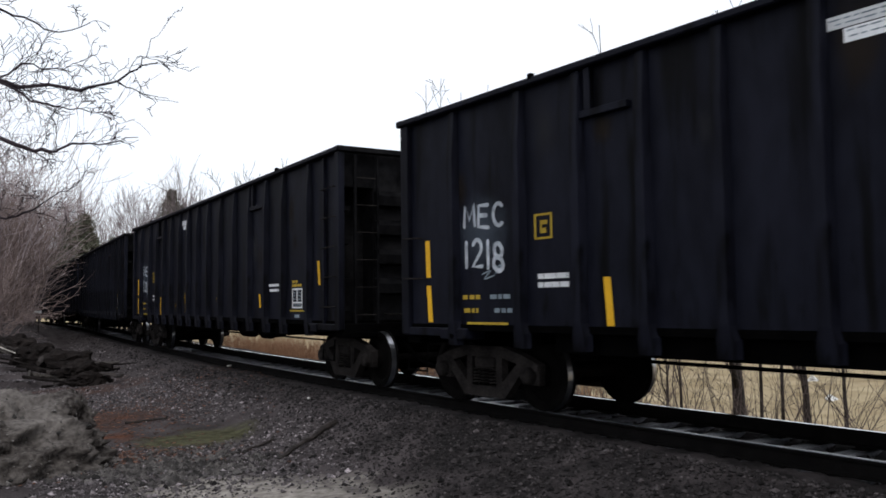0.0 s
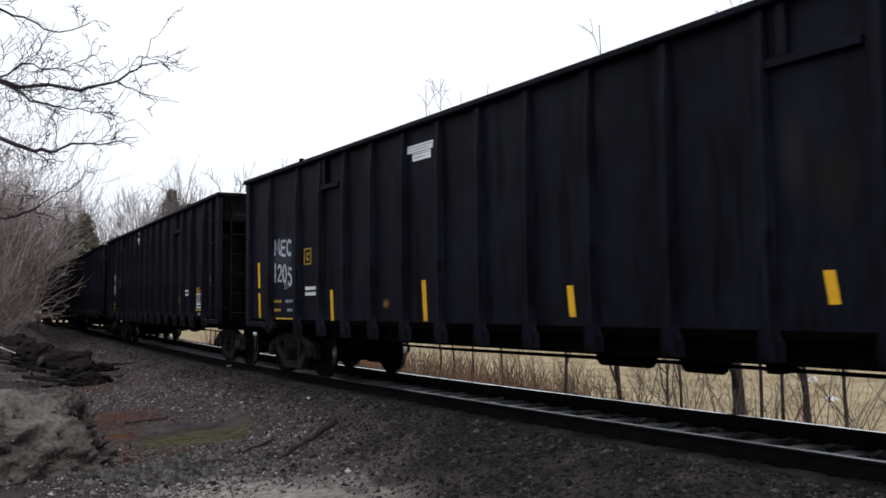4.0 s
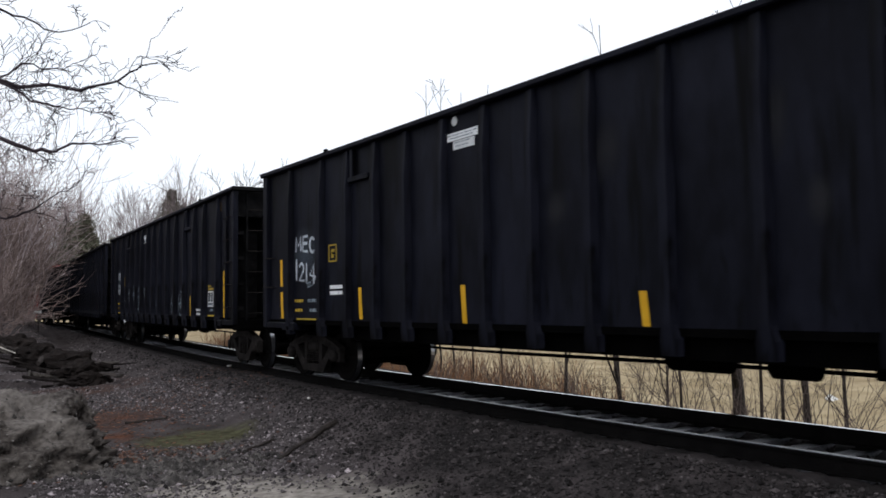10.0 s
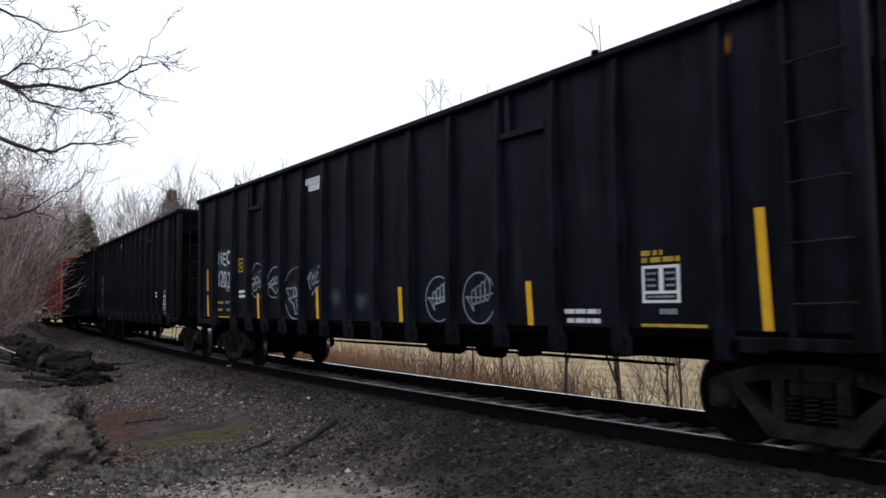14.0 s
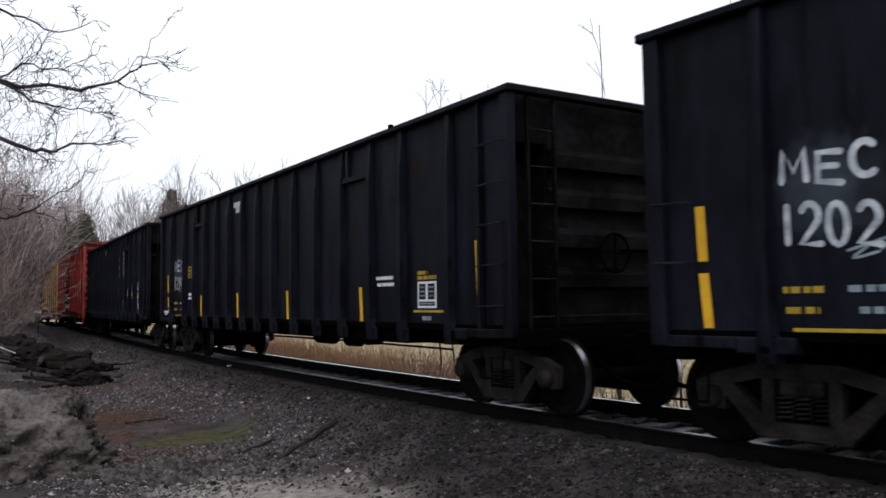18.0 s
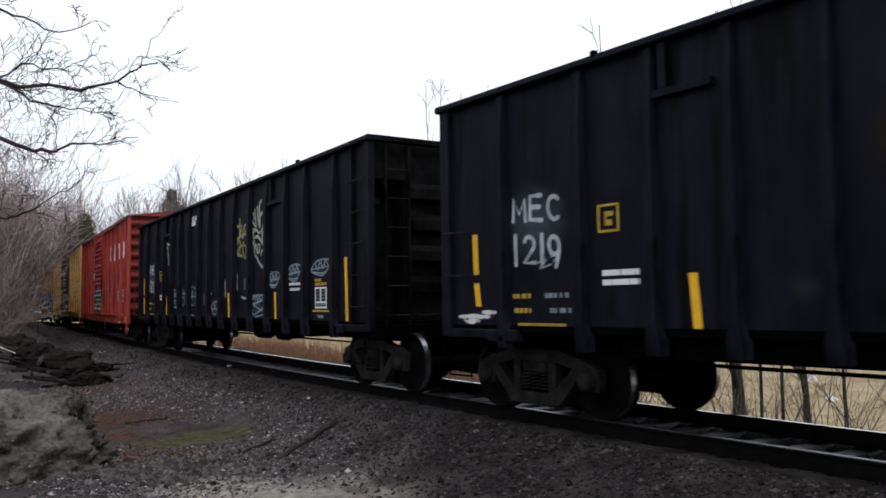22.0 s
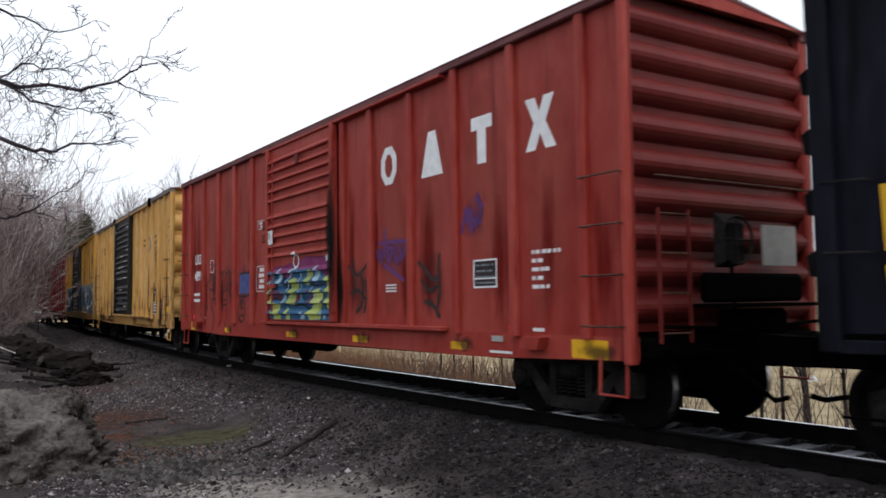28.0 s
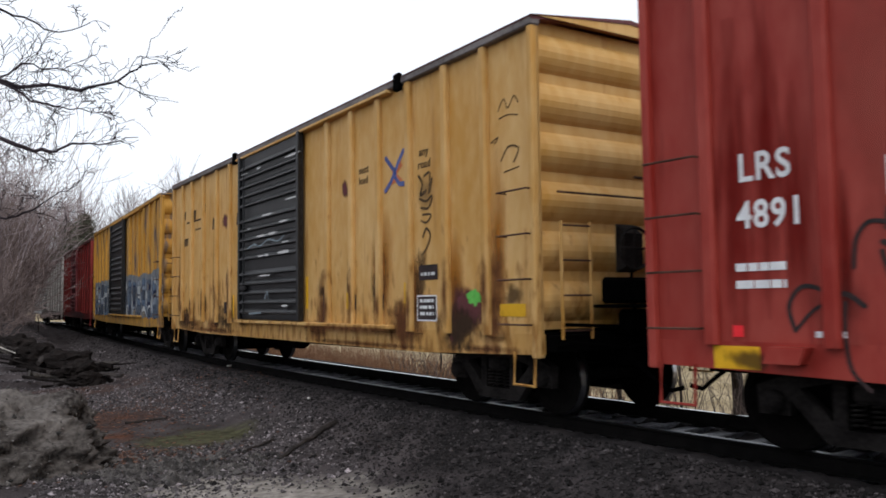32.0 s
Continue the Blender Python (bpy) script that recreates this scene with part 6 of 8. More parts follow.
def mark_red(car):
    """Large plain white shapes, the stencilled initials and number, panels, warning squares and spray paint of the red boxcar."""
    y = -1.494
    rng = random.Random(8)
    # sun-faded fields and darker runs of paint under everything else
    for x0, x1, z0, z1 in ((-6.3, -5.35, 1.4, 4.2), (-5.15, -4.2, 1.6, 4.3), (-4.0, -3.1, 1.9, 4.2), (2.4, 3.4, 1.2, 3.6), (3.6, 4.55, 1.5, 4.2), (4.8, 5.8, 1.2, 4.2), (6.0, 7.0, 1.1, 4.2)):
        patch("faded_field", PINK_FADE, car, x0, x1, z0, z1, y + 0.003, "sun-faded paler red paint")
    for x0, x1, z0, z1 in ((-7.42, -7.05, 0.9, 3.9), (-7.1, -6.75, 1.2, 4.2), (-6.85, -6.5, 1.0, 3.2), (-3.35, -3.1, 1.7, 3.7), (-2.95, -2.7, 1.0, 2.6), (1.45, 1.7, 1.0, 3.6), (2.35, 2.5, 1.2, 3.4), (3.15, 3.4, 1.0, 2.3), (3.7, 4.15, 1.1, 3.05),
                           (5.4, 5.78, 1.1, 2.7), (6.36, 6.62, 1.1, 3.05), (7.2, 7.5, 1.0, 2.6), (-5.2, -4.95, 1.0, 2.0), (-6.35, -6.2, 1.0, 2.4)):
        patch("paint_run", DARK_RUN, car, x0, x1, z0, z1, y + 0.002, "darker red run of paint")
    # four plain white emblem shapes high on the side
    bm = bmesh.new()
    ribbon(bm, [(2.83 + 0.19 * math.cos(a), 3.46 + 0.25 * math.sin(a)) for a in [radians(22.5 + 45 * k) for k in range(9)]], 0.13, y)
    part("white_emblem", bm, WHITE_MARK, car, "white painted eight-sided ring")
    for outline in ([(3.77, 3.14), (4.33, 3.14), (4.15, 3.77), (3.96, 3.77)],
                    [(5.14, 3.14), (5.33, 3.14), (5.33, 3.58), (5.46, 3.58), (5.46, 3.75), (5.01, 3.75), (5.01, 3.58), (5.14, 3.58)],
                    [(6.12, 3.13), (6.3, 3.13), (6.39, 3.32), (6.48, 3.13), (6.67, 3.13), (6.49, 3.45), (6.64, 3.75), (6.46, 3.75), (6.38, 3.58), (6.3, 3.75), (6.12, 3.75), (6.28, 3.45)]):
        part("white_emblem", flat(bmesh.new(), outline, y), WHITE_MARK, car, "large plain white painted shape")
    for text, x, z, h in (("LRS", -7.2, 2.41, 0.25), ("4891", -7.22, 2.0, 0.24)):
        piece("stencilled_mark" if text == "LRS" else "stencilled_number", printed(text, h, WHITE_MARK, "stencil"), car, Matrix.Translation((x, y, z)) @ Matrix.Diagonal((0.86, 1, 1, 1)), "white stencilled " + text)
    bm = bmesh.new()
    for z in (1.62, 1.47):
        paint_bars(bm, -7.25, -6.78, z, 0.07, y, rng, 0.015, 0.1)
    for k in range(5):
        paint_bars(bm, 6.2, 6.5 - (0.08 if k in (1, 3) else 0) + (0.2 if k == 0 else 0), 1.93 - 0.1 * k, 0.045, y, rng, 0.03, 0.06)
    for k in range(3):
        paint_bars(bm, 2.72, 3.04, 1.64 - 0.045 * k, 0.024, y, rng, 0.012, 0.05)
    paint_bars(bm, -6.55, -6.3, 1.06, 0.05, y, rng, 0.01, 0.08)
    paint_bars(bm, 5.35, 5.8, 0.76, 0.03, y, rng, 0.01, 0.1)
    paint_bars(bm, 6.2, 6.4, 1.04, 0.04, y - 0.003, rng, 0.01, 0.1)
    paint_bars(bm, -2.64, -2.3, 3.035, 0.05, y, rng, 0.012, 0.1)
    paint_bars(bm, -2.58, -2.36, 2.96, 0.05, y, rng, 0.012, 0.1)
    for k in range(4):
        paint_bars(bm, -2.68 + 0.06 * (k % 2 == 0), -2.3 - 0.06 * (k % 2 == 0), 2.06 - 0.115 * k, 0.075, y, rng, 0.01, 0.08)
    part("white_stencil", bm, WHITE_MARK, car, "small white stencilled lines")["kind"] = "stuff"
    for x0, x1, z0, z1, two in ((5.02, 5.52, 1.56, 1.92, True), (-5.94, -5.68, 2.16, 2.46, False), (-2.81, -2.15, 1.65, 2.18, False), (-2.74, -2.22, 2.93, 3.12, False)):
        bm = bmesh.new()
        w = 0.022 if two else 0.013
        for q in ((x0, x1, z0, z0 + w), (x0, x1, z1 - w, z1), (x0, x0 + w, z0 + w, z1 - w), (x1 - w, x1, z0 + w, z1 - w)):
            box(bm, q[0], q[1], y - 0.003, y, q[2], q[3])
        if two:
            box(bm, x0 + w, x1 - w, y - 0.003, y, z0 + 0.11, z0 + 0.13)
        part("data_panel", bm, WHITE_MARK, car, "white-framed data panel")
    bm = bmesh.new()
    box(bm, 5.044, 5.496, y - 0.0015, y, 1.584, 1.898)
    part("data_panel_ground", bm, BLACK_SPRAY, car)
    bm = bmesh.new()
    for k in range(4):
        paint_bars(bm, 5.09, 5.45, 1.61 + 0.075 * k, 0.025, y - 0.0015, rng, 0.03, 0.03)
    part("panel_stencil", bm, CHALK, car)["kind"] = "stuff"
    for x, w in ((6.85, 0.55), (-7.5, 0.45), (-4.85, 0.3), (-1.2, 0.46), (1.6, 0.5), (4.48, 0.36)):
        bm = bmesh.new()
        box(bm, x, x + w, -1.498, -1.49, 0.77 if abs(x) > 6 else 0.77, 0.97 if abs(x) > 6 else 0.87)
        part("reflective_square", bm, YELLOW_TAPE, car, "yellow reflective patch on the sill")
        patch("grime_patch", GRIME, car, x + 0.1, x + w + 0.2, 0.74, 0.95, -1.4995)
    for x0, x1, ya, z0, z1 in ((5.75, 5.85, -1.502, 1.0, 1.1), (-7.3, -7.2, y - 0.004, 1.05, 1.15)):
        bm = bmesh.new()
        box(bm, x0, x1, ya, ya + 0.011, z0, z1)
        part("red_marker", bm, RED_LAMP, car, "small bright red marker")
    bm = bmesh.new()
    box(bm, 5.4, 5.62, -1.504, -1.49, 0.9, 0.97)
    part("grey_plate", bm, PLATE_GREY, car, "small grey plate on the sill")
    for x in (6.1, -6.95):
        bm = bmesh.new()
        prism(bm, [(x, 0.84), (x + 0.32, 0.84), (x + 0.38, 0.98), (x + 0.06, 0.98)], -1.64, -1.49)
        part("jacking_bracket", bm, BOX_RED, car)
    # soot down the trailing edge of the door, and the colours of the piece drifted onto the door post
    patch("soot_smear", SOOT, car, 0.94, 1.3, 0.9, 3.9, -1.652, "black soot smear down the door edge")
    patch("soot_smear", SOOT, car, 0.86, 1.2, 1.7, 3.3, -1.654, "black soot smear down the door edge")
    patch("soot_smear", SOOT, car, 1.14, 1.46, 0.95, 2.5, -1.568, "black soot smear beside the door")
    patch("purple_halo", PURPLE_HAZE, car, -4.05, -3.07, 1.3, 2.3, y + 0.001, "faint purple sprayed halo")
    bm = bmesh.new()
    flat(bm, [(-3.86, 1.62), (-3.22, 1.63), (-3.2, 2.03), (-3.5, 2.06), (-3.86, 2.02)], y)
    part("blue_patch", bm, BLUE_SPRAY, car, "blue spray-painted patch")
    for pts in ([(-3.9, 2.05), (-3.5, 2.07), (-3.18, 2.06)], [(-3.9, 1.58), (-3.5, 1.57), (-3.2, 1.6)]):
        part("blue_patch_outline", ribbon(bmesh.new(), pts, 0.045, y - 0.001), BLACK_SPRAY, car)
    # rounded overlapping outlines of a black sprayed piece over three bays
    strokes("spray_tag", (
        [(-5.79, 2.27), (-5.70, 2.32), (-5.56, 2.32), (-5.43, 2.26), (-5.39, 2.21)],
        [(-5.61, 2.15), (-5.52, 2.20), (-5.48, 2.20)],
        [(-5.31, 2.11), (-5.18, 2.14), (-5.06, 2.12)],
        [(-5.01, 2.14), (-4.89, 2.16), (-4.82, 2.11)],
        [(-4.78, 2.10), (-4.66, 2.14), (-4.55, 2.15), (-4.48, 2.12)],
        [(-5.96, 1.90), (-5.94, 2.06), (-5.84, 2.10), (-5.70, 2.08), (-5.39, 2.07)],
        [(-6.22, 1.61), (-6.19, 1.84), (-6.09, 1.96), (-5.96, 1.95)],
        [(-5.84, 2.08), (-5.68, 1.98), (-5.71, 1.79), (-5.85, 1.74), (-5.99, 1.80)],
        [(-5.48, 2.06), (-5.62, 1.97), (-5.63, 1.72)],
        [(-5.22, 2.12), (-5.19, 1.88), (-5.24, 1.58)],
        [(-4.99, 2.12), (-5.02, 1.93), (-4.95, 1.69)]), 0.038, BLACK_SPRAY, car, "black rounded spray-painted outline", y - 0.001, rng)
    strokes("spray_tag", (
        [(-4.78, 2.10), (-4.83, 1.86), (-4.83, 1.69), (-4.72, 1.74), (-4.60, 1.73), (-4.50, 1.62), (-4.43, 1.44)],
        [(-4.48, 2.10), (-4.52, 1.96), (-4.38, 1.84), (-4.56, 1.85)],
        [(-4.41, 2.09), (-4.27, 1.94), (-4.31, 1.72)],
        [(-4.39, 1.67), (-4.25, 1.66), (-4.29, 1.50), (-4.22, 1.36)],
        [(-4.46, 1.56), (-4.32, 1.61), (-4.28, 1.66)],
        [(-5.41, 1.59), (-5.32, 1.66), (-5.15, 1.67), (-4.99, 1.57)],
        [(-6.00, 1.73), (-5.95, 1.54), (-5.87, 1.34), (-5.69, 1.15), (-5.74, 0.83), (-5.84, 0.64)],
        [(-5.81, 1.53), (-5.63, 1.53), (-5.50, 1.53), (-5.41, 1.62)],
        [(-5.50, 1.53), (-5.50, 1.37), (-5.42, 1.40)]), 0.038, BLACK_SPRAY, car, "black rounded spray-painted outline", y - 0.001, rng)
    strokes("spray_tag", (
        [(-5.04, 1.34), (-4.92, 1.39), (-4.80, 1.39), (-4.80, 1.51), (-4.96, 1.48)],
        [(-6.72, 1.11), (-6.77, 1.31), (-6.66, 1.47), (-6.50, 1.45), (-6.40, 1.35)],
        [(-6.45, 1.35), (-6.30, 1.41), (-6.15, 1.31)],
        [(-6.30, 1.34), (-6.31, 1.08), (-6.27, 0.81), (-6.13, 0.66)],
        [(-6.40, 1.35), (-6.56, 1.28), (-6.72, 1.11)],
        [(-4.86, 0.98), (-4.83, 0.69)],
        [(-3.96, 1.25), (-3.86, 1.43), (-3.61, 1.47), (-3.49, 1.30), (-3.59, 1.07), (-3.81, 1.02), (-3.93, 1.14)],
        [(-3.99, 1.25), (-3.87, 1.11), (-3.69, 0.99)],
        [(-3.77, 1.30), (-3.70, 1.33), (-3.62, 1.30)],
        [(-3.79, 1.17), (-3.69, 1.14), (-3.61, 1.18)]), 0.038, BLACK_SPRAY, car, "black rounded spray-painted outline", y - 0.001, rng)
    for x0, x1, z0, z1 in ((-6.6, -6.1, 0.9, 1.7), (-5.9, -5.4, 1.3, 2.2), (-5.4, -4.9, 1.2, 2.2), (-4.75, -4.2, 1.3, 2.25), (-4.4, -4.05, 0.85, 1.1), (-3.95, -3.5, 1.1, 1.7), (1.45, 2.2, 1.1, 2.1), (3.65, 4.45, 1.15, 2.1), (-4.2, -3.95, 1.5, 1.9)):
        patch("spray_haze", BLACK_HAZE, car, x0, x1, z0, z1, y - 0.0005, "hazy black sprayed shading")
    strokes("spray_tag", ([(1.45, 2.0), (1.6, 1.9), (1.7, 1.72), (1.66, 1.5)], [(1.62, 2.1), (1.72, 1.85), (1.95, 1.9), (2.1, 2.0)], [(1.9, 1.85), (1.98, 1.6), (1.9, 1.35), (1.75, 1.25)], [(2.05, 1.75), (2.1, 1.5), (2.02, 1.25)], [(1.55, 1.55), (1.8, 1.6), (2.05, 1.45)],
                          [(3.68, 1.95), (3.85, 1.85), (4.05, 1.7), (4.2, 1.75)], [(4.22, 2.05), (4.2, 1.8), (4.22, 1.55), (4.15, 1.3)], [(3.75, 1.7), (3.95, 1.55), (4.15, 1.6)], [(3.85, 1.4), (4.05, 1.35), (4.2, 1.2)]), 0.06, BLACK_SPRAY, car, "smudged black spray-painted tag", y - 0.001, rng)
    strokes("spray_tag", ([(2.44, 2.2), (2.5, 2.05), (2.6, 2.2), (2.6, 2.0)], [(2.7, 2.5), (2.68, 2.1)], [(2.78, 2.25), (2.8, 2.0), (2.92, 2.2), (2.78, 2.2)], [(3.0, 2.25), (3.02, 2.0), (3.15, 2.05)], [(3.15, 2.2), (3.2, 2.02), (3.35, 2.25), (3.38, 2.05)], [(2.7, 1.95), (2.95, 1.85), (3.25, 1.72)], [(2.5, 2.3), (2.9, 2.3), (3.35, 2.28)],
                          [(4.78, 2.3), (4.9, 2.6), (5.0, 2.3)], [(5.0, 2.55), (5.05, 2.35), (5.2, 2.5), (5.15, 2.75)], [(4.85, 2.45), (5.2, 2.4)], [(5.1, 2.7), (5.25, 2.6)]), 0.06, PURPLE_SPRAY, car, "purple spray-painted tag", y, rng)
    for x0, x1, z0, z1 in ((2.45, 3.4, 1.8, 2.4), (4.75, 5.3, 2.15, 2.75)):
        patch("spray_haze", PURPLE_HAZE, car, x0, x1, z0, z1, y + 0.001, "hazy purple sprayed shading")
    bm = bmesh.new()
    box(bm, -1.75, -1.53, -1.656, -1.648, 2.55, 2.82)
    part("route_card", bm, WHITE_MARK, car, "small white route card")
    bm = bmesh.new()
    box(bm, -1.72, -1.64, -1.66, -1.656, 2.66, 2.78)
    part("card_print", bm, PLATE_GREY, car)
    # door latch gear at both edges, and a hasp high on the leaf
    for x, z in ((-1.98, 2.7), (-1.98, 2.95), (-0.35, 4.05)):
        bm = bmesh.new()
        box(bm, x - 0.06, x + 0.06, -1.67, -1.62, z - 0.09, z + 0.09, 0.015)
        part("door_latch", bm, BOX_RED_END, car, "steel door latch")
    door_paint(car)


def mark_yellow(car):
    """Grime, rust and runs low on the side, plain bars and shapes of the painted name, data panels and tags."""
    y = -1.494
    rng = random.Random(9)
    # broad orange runs and brown bloom, thickest low between the posts
    for k in range(15):
        u = -7.7 + 1.02 * k
        if -2.4 < u < 0.9:
            continue
        if rng.random() < 0.65:
            patch("ochre_run", OCHRE_RUN, car, u + rng.uniform(0, 0.3), u + rng.uniform(0.5, 0.95), 0.9, rng.uniform(2.0, 3.6), y + 0.002)
        patch("rust_bloom", RUST_BLOOM, car, u + rng.uniform(0, 0.3), u + rng.uniform(0.5, 0.95), 0.98, rng.uniform(1.5, 2.3), y + 0.001, "brown rust bloom")
        if rng.random() < 0.7:
            a = u + rng.uniform(0.1, 0.5)
            patch("grime_patch", GRIME, car, a, a + rng.uniform(0.12, 0.4), rng.uniform(1.0, 1.5), rng.uniform(1.6, 2.4), y + 0.0005)
    for u in POSTS_YEL:
        patch("rust_bloom", RUST_BLOOM, car, u - 0.09, u + 0.09, 1.0, rng.uniform(1.5, 2.4), -1.5665)
    # the foot of the side is stained almost throughout
    for k in range(22):
        a, w = rng.uniform(-7.9, 7.2), rng.uniform(0.5, 1.3)
        if -2.3 < a < 1.0:
            continue
        patch("rust_bloom", rng.choice((RUST_BLOOM, RUST_BLOOM, GRIME)), car, a, a + w, 0.72, rng.uniform(1.05, 1.6), -1.4962 - 0.0001 * k)
    for x0, x1, z0, z1 in ((1.3, 4.7, 0.9, 1.06), (-6.9, -2.4, 0.72, 0.86), (0.8, 5.6, 0.7, 0.8), (5.7, 7.5, 0.74, 0.86)):
        patch("rust_bloom", RUST_BLOOM, car, x0, x1, z0, z1, -1.632 if z0 > 0.86 and x0 > 1 else -1.4965)
    patch("bare_primer", PLUM_RUST, car, 5.8, 6.7, 0.95, 1.62, y - 0.0005, "plum-brown patch of bare primer")
    patch("bare_primer", PLUM_RUST, car, 5.78, 6.1, 0.82, 1.2, y - 0.0008, "plum-brown patch of bare primer")
    patch("bare_primer", PLUM_RUST, car, 2.6, 2.86, 3.12, 3.45, y - 0.0005, "brown patch of bare primer")
    patch("bare_primer", PLUM_RUST, car, -3.85, -3.25, 3.12, 3.5, y - 0.0005, "brown patch of bare primer")
    patch("bare_primer", PLUM_RUST, car, -3.5, -3.15, 1.5, 2.2, y - 0.0005, "brown patch of bare primer")
    # the emblem: a blue cross with a warm fill
    flat_fill = mat("faded_orange_red_paint", (0.5, 0.13, 0.04), (0.6, 0.2, 0.08), 0.7, 0, 5, 40, 0.05)
    part("emblem_fill", flat(bmesh.new(), [(4.2, 3.5), (4.38, 3.36), (4.58, 3.5), (4.64, 3.4), (4.48, 3.3), (4.66, 3.18), (4.3, 3.16), (4.36, 3.32)], y), flat_fill, car, "faded orange-red fill of a painted emblem")
    for pts in ([(4.14, 3.58), (4.3, 3.44), (4.4, 3.36), (4.44, 3.3)], [(4.68, 3.62), (4.52, 3.46), (4.42, 3.34), (4.3, 3.2), (4.12, 3.08)], [(4.42, 3.26), (4.55, 3.14), (4.72, 3.12)]):
        part("blue_emblem_stroke", ribbon(bmesh.new(), pts, 0.075, y - 0.001), BLUE_SPRAY, car, "blue crossing stroke of a painted emblem")
    for text, x, z in (("next", 3.24, 3.46), ("load", 3.24, 3.29), ("any", 5.12, 3.46), ("road", 5.08, 3.28)):
        piece("slogan_word", printed(text, 0.12, FADED_LETTER, "slogan"), car, Matrix.Translation((x, y, z)), "black painted word " + text)
    # black bars for the name that spreads over the far panels
    for x, z, w, h in ((-7.05, 3.64, 0.16, 0.22), (-6.2, 3.58, 0.26, 0.24), (-5.28, 3.58, 0.14, 0.3), (-4.3, 3.62, 0.14, 0.34), (-4.55, 3.2, 0.24, 0.28), (-2.78, 3.16, 0.2, 0.26), (-6.8, 3.52, 1.5, 0.045), (-6.0, 3.29, 0.6, 0.04), (-7.05, 2.94, 0.4, 0.2)):
        bm = bmesh.new()
        prism(bm, [(x, z), (x + w, z), (x + w + 0.04, z + h), (x + 0.04, z + h)], y - 0.003, y)
        part("name_bar", bm, FADED_LETTER, car, "plain black painted bar")
    for x0, x1, z0, z1 in ((5.09, 5.58, 1.7, 1.91), (5.05, 5.53, 1.15, 1.47)):
        bm = bmesh.new()
        box(bm, x0, x1, y - 0.003, y, z0, z1)
        part("black_panel", bm, BLACK_SPRAY, car, "black data panel")
        bm = bmesh.new()
        for k in range(3 if z0 < 1.5 else 1):
            paint_bars(bm, x0 + 0.06, x1 - 0.06, z0 + 0.06 + 0.09 * k, 0.045, y - 0.003, rng, 0.03, 0.06)
        part("white_stencil", bm, WHITE_MARK, car)["kind"] = "stuff"
    bm = bmesh.new()
    for q in ((5.03, 5.55, 1.13, 1.15), (5.03, 5.55, 1.47, 1.49), (5.03, 5.05, 1.15, 1.47), (5.53, 5.55, 1.15, 1.47)):
        box(bm, q[0], q[1], y - 0.003, y, q[2], q[3])
    part("panel_frame", bm, WHITE_MARK, car, "white frame of the data panel")
    strokes("green_spray", ([(6.3, 1.46), (6.42, 1.5), (6.54, 1.46)], [(6.34, 1.4), (6.46, 1.42), (6.58, 1.42)], [(6.46, 1.36), (6.46, 1.52)]), 0.08, GREEN_SPRAY, car, "small green spray-painted blot", y - 0.001)
    strokes("spray_tag", ([(7.0, 3.72), (7.12, 3.85), (7.2, 3.72), (7.32, 3.85), (7.4, 3.75)], [(7.02, 3.62), (7.2, 3.64), (7.4, 3.6)], [(7.05, 3.1), (7.2, 3.25), (7.4, 3.2), (7.3, 3.05)], [(7.1, 2.95), (7.4, 2.98)], [(6.85, 3.35), (7.0, 3.4), (6.92, 3.32)]), 0.02, FADED_LETTER, car, "grey spray-painted tag", y, rng)
    strokes("spray_tag", ([(5.1, 3.18), (5.2, 3.05), (5.14, 2.9), (5.3, 2.95)], [(5.25, 3.16), (5.4, 3.18), (5.38, 2.9), (5.46, 3.1)], [(5.12, 2.85), (5.3, 2.8), (5.46, 2.86), (5.36, 2.7), (5.16, 2.72)], [(5.2, 2.62), (5.42, 2.6), (5.3, 2.5), (5.16, 2.54)], [(5.2, 2.3), (5.3, 2.42), (5.4, 2.3), (5.26, 2.1)], [(5.18, 2.05), (5.3, 2.14)]), 0.04, FADED_LETTER, car, "black spray-painted tag", y, rng)
    patch("spray_haze", BLACK_HAZE, car, 5.05, 5.5, 2.6, 3.25, y - 0.0003, "hazy black sprayed shading")
    # pale scuffs on the black door
    for k in range(16):
        x, z = rng.uniform(-2.1, 0.6), 1.14 + 0.2 * rng.randrange(1, 16)
        patch("pale_scuff", WHITE_PEEL, car, x, x + rng.uniform(0.2, 0.8), z, z + rng.uniform(0.03, 0.07), -1.647)
    strokes("spray_tag", ([(-1.6, 2.55), (-1.2, 2.62), (-0.9, 2.56), (-0.4, 2.66), (0.1, 2.6), (0.4, 2.68)], [(-0.6, 1.5), (-0.45, 1.64), (-0.4, 1.5)], [(-1.5, 1.2), (-0.8, 1.22)]), 0.035, CHALK, car, "pale scribble on the door", -1.649, rng)
    for x, w, z0, z1 in ((1.88, 0.22, 1.1, 1.56), (2.92, 0.2, 1.29, 1.53), (3.8, 0.24, 1.29, 1.52), (-3.6, 0.16, 1.2, 1.45), (-5.5, 0.14, 1.1, 1.4)):
        bm = bmesh.new()
        box(bm, x, x + w, y - 0.009, y, z0, z1)
        part("dark_patch", bm, BLACK_SPRAY, car, "small dark painted patch")
    for x, z0, z1 in ((1.1, 1.3, 1.88), (2.76, 1.29, 1.56), (4.66, 1.2, 1.68), (-3.0, 1.1, 1.6)):
        bm = bmesh.new()
        box(bm, x, x + 0.1, y - 0.002, y, z0, z1)
        part("fresh_yellow_patch", bm, YELLOW_TAPE, car)
    bm = bmesh.new()
    box(bm, 6.98, 7.48, y - 0.003, y, 1.21, 1.36)
    part("reflective_square", bm, YELLOW_TAPE, car, "yellow reflective patch")
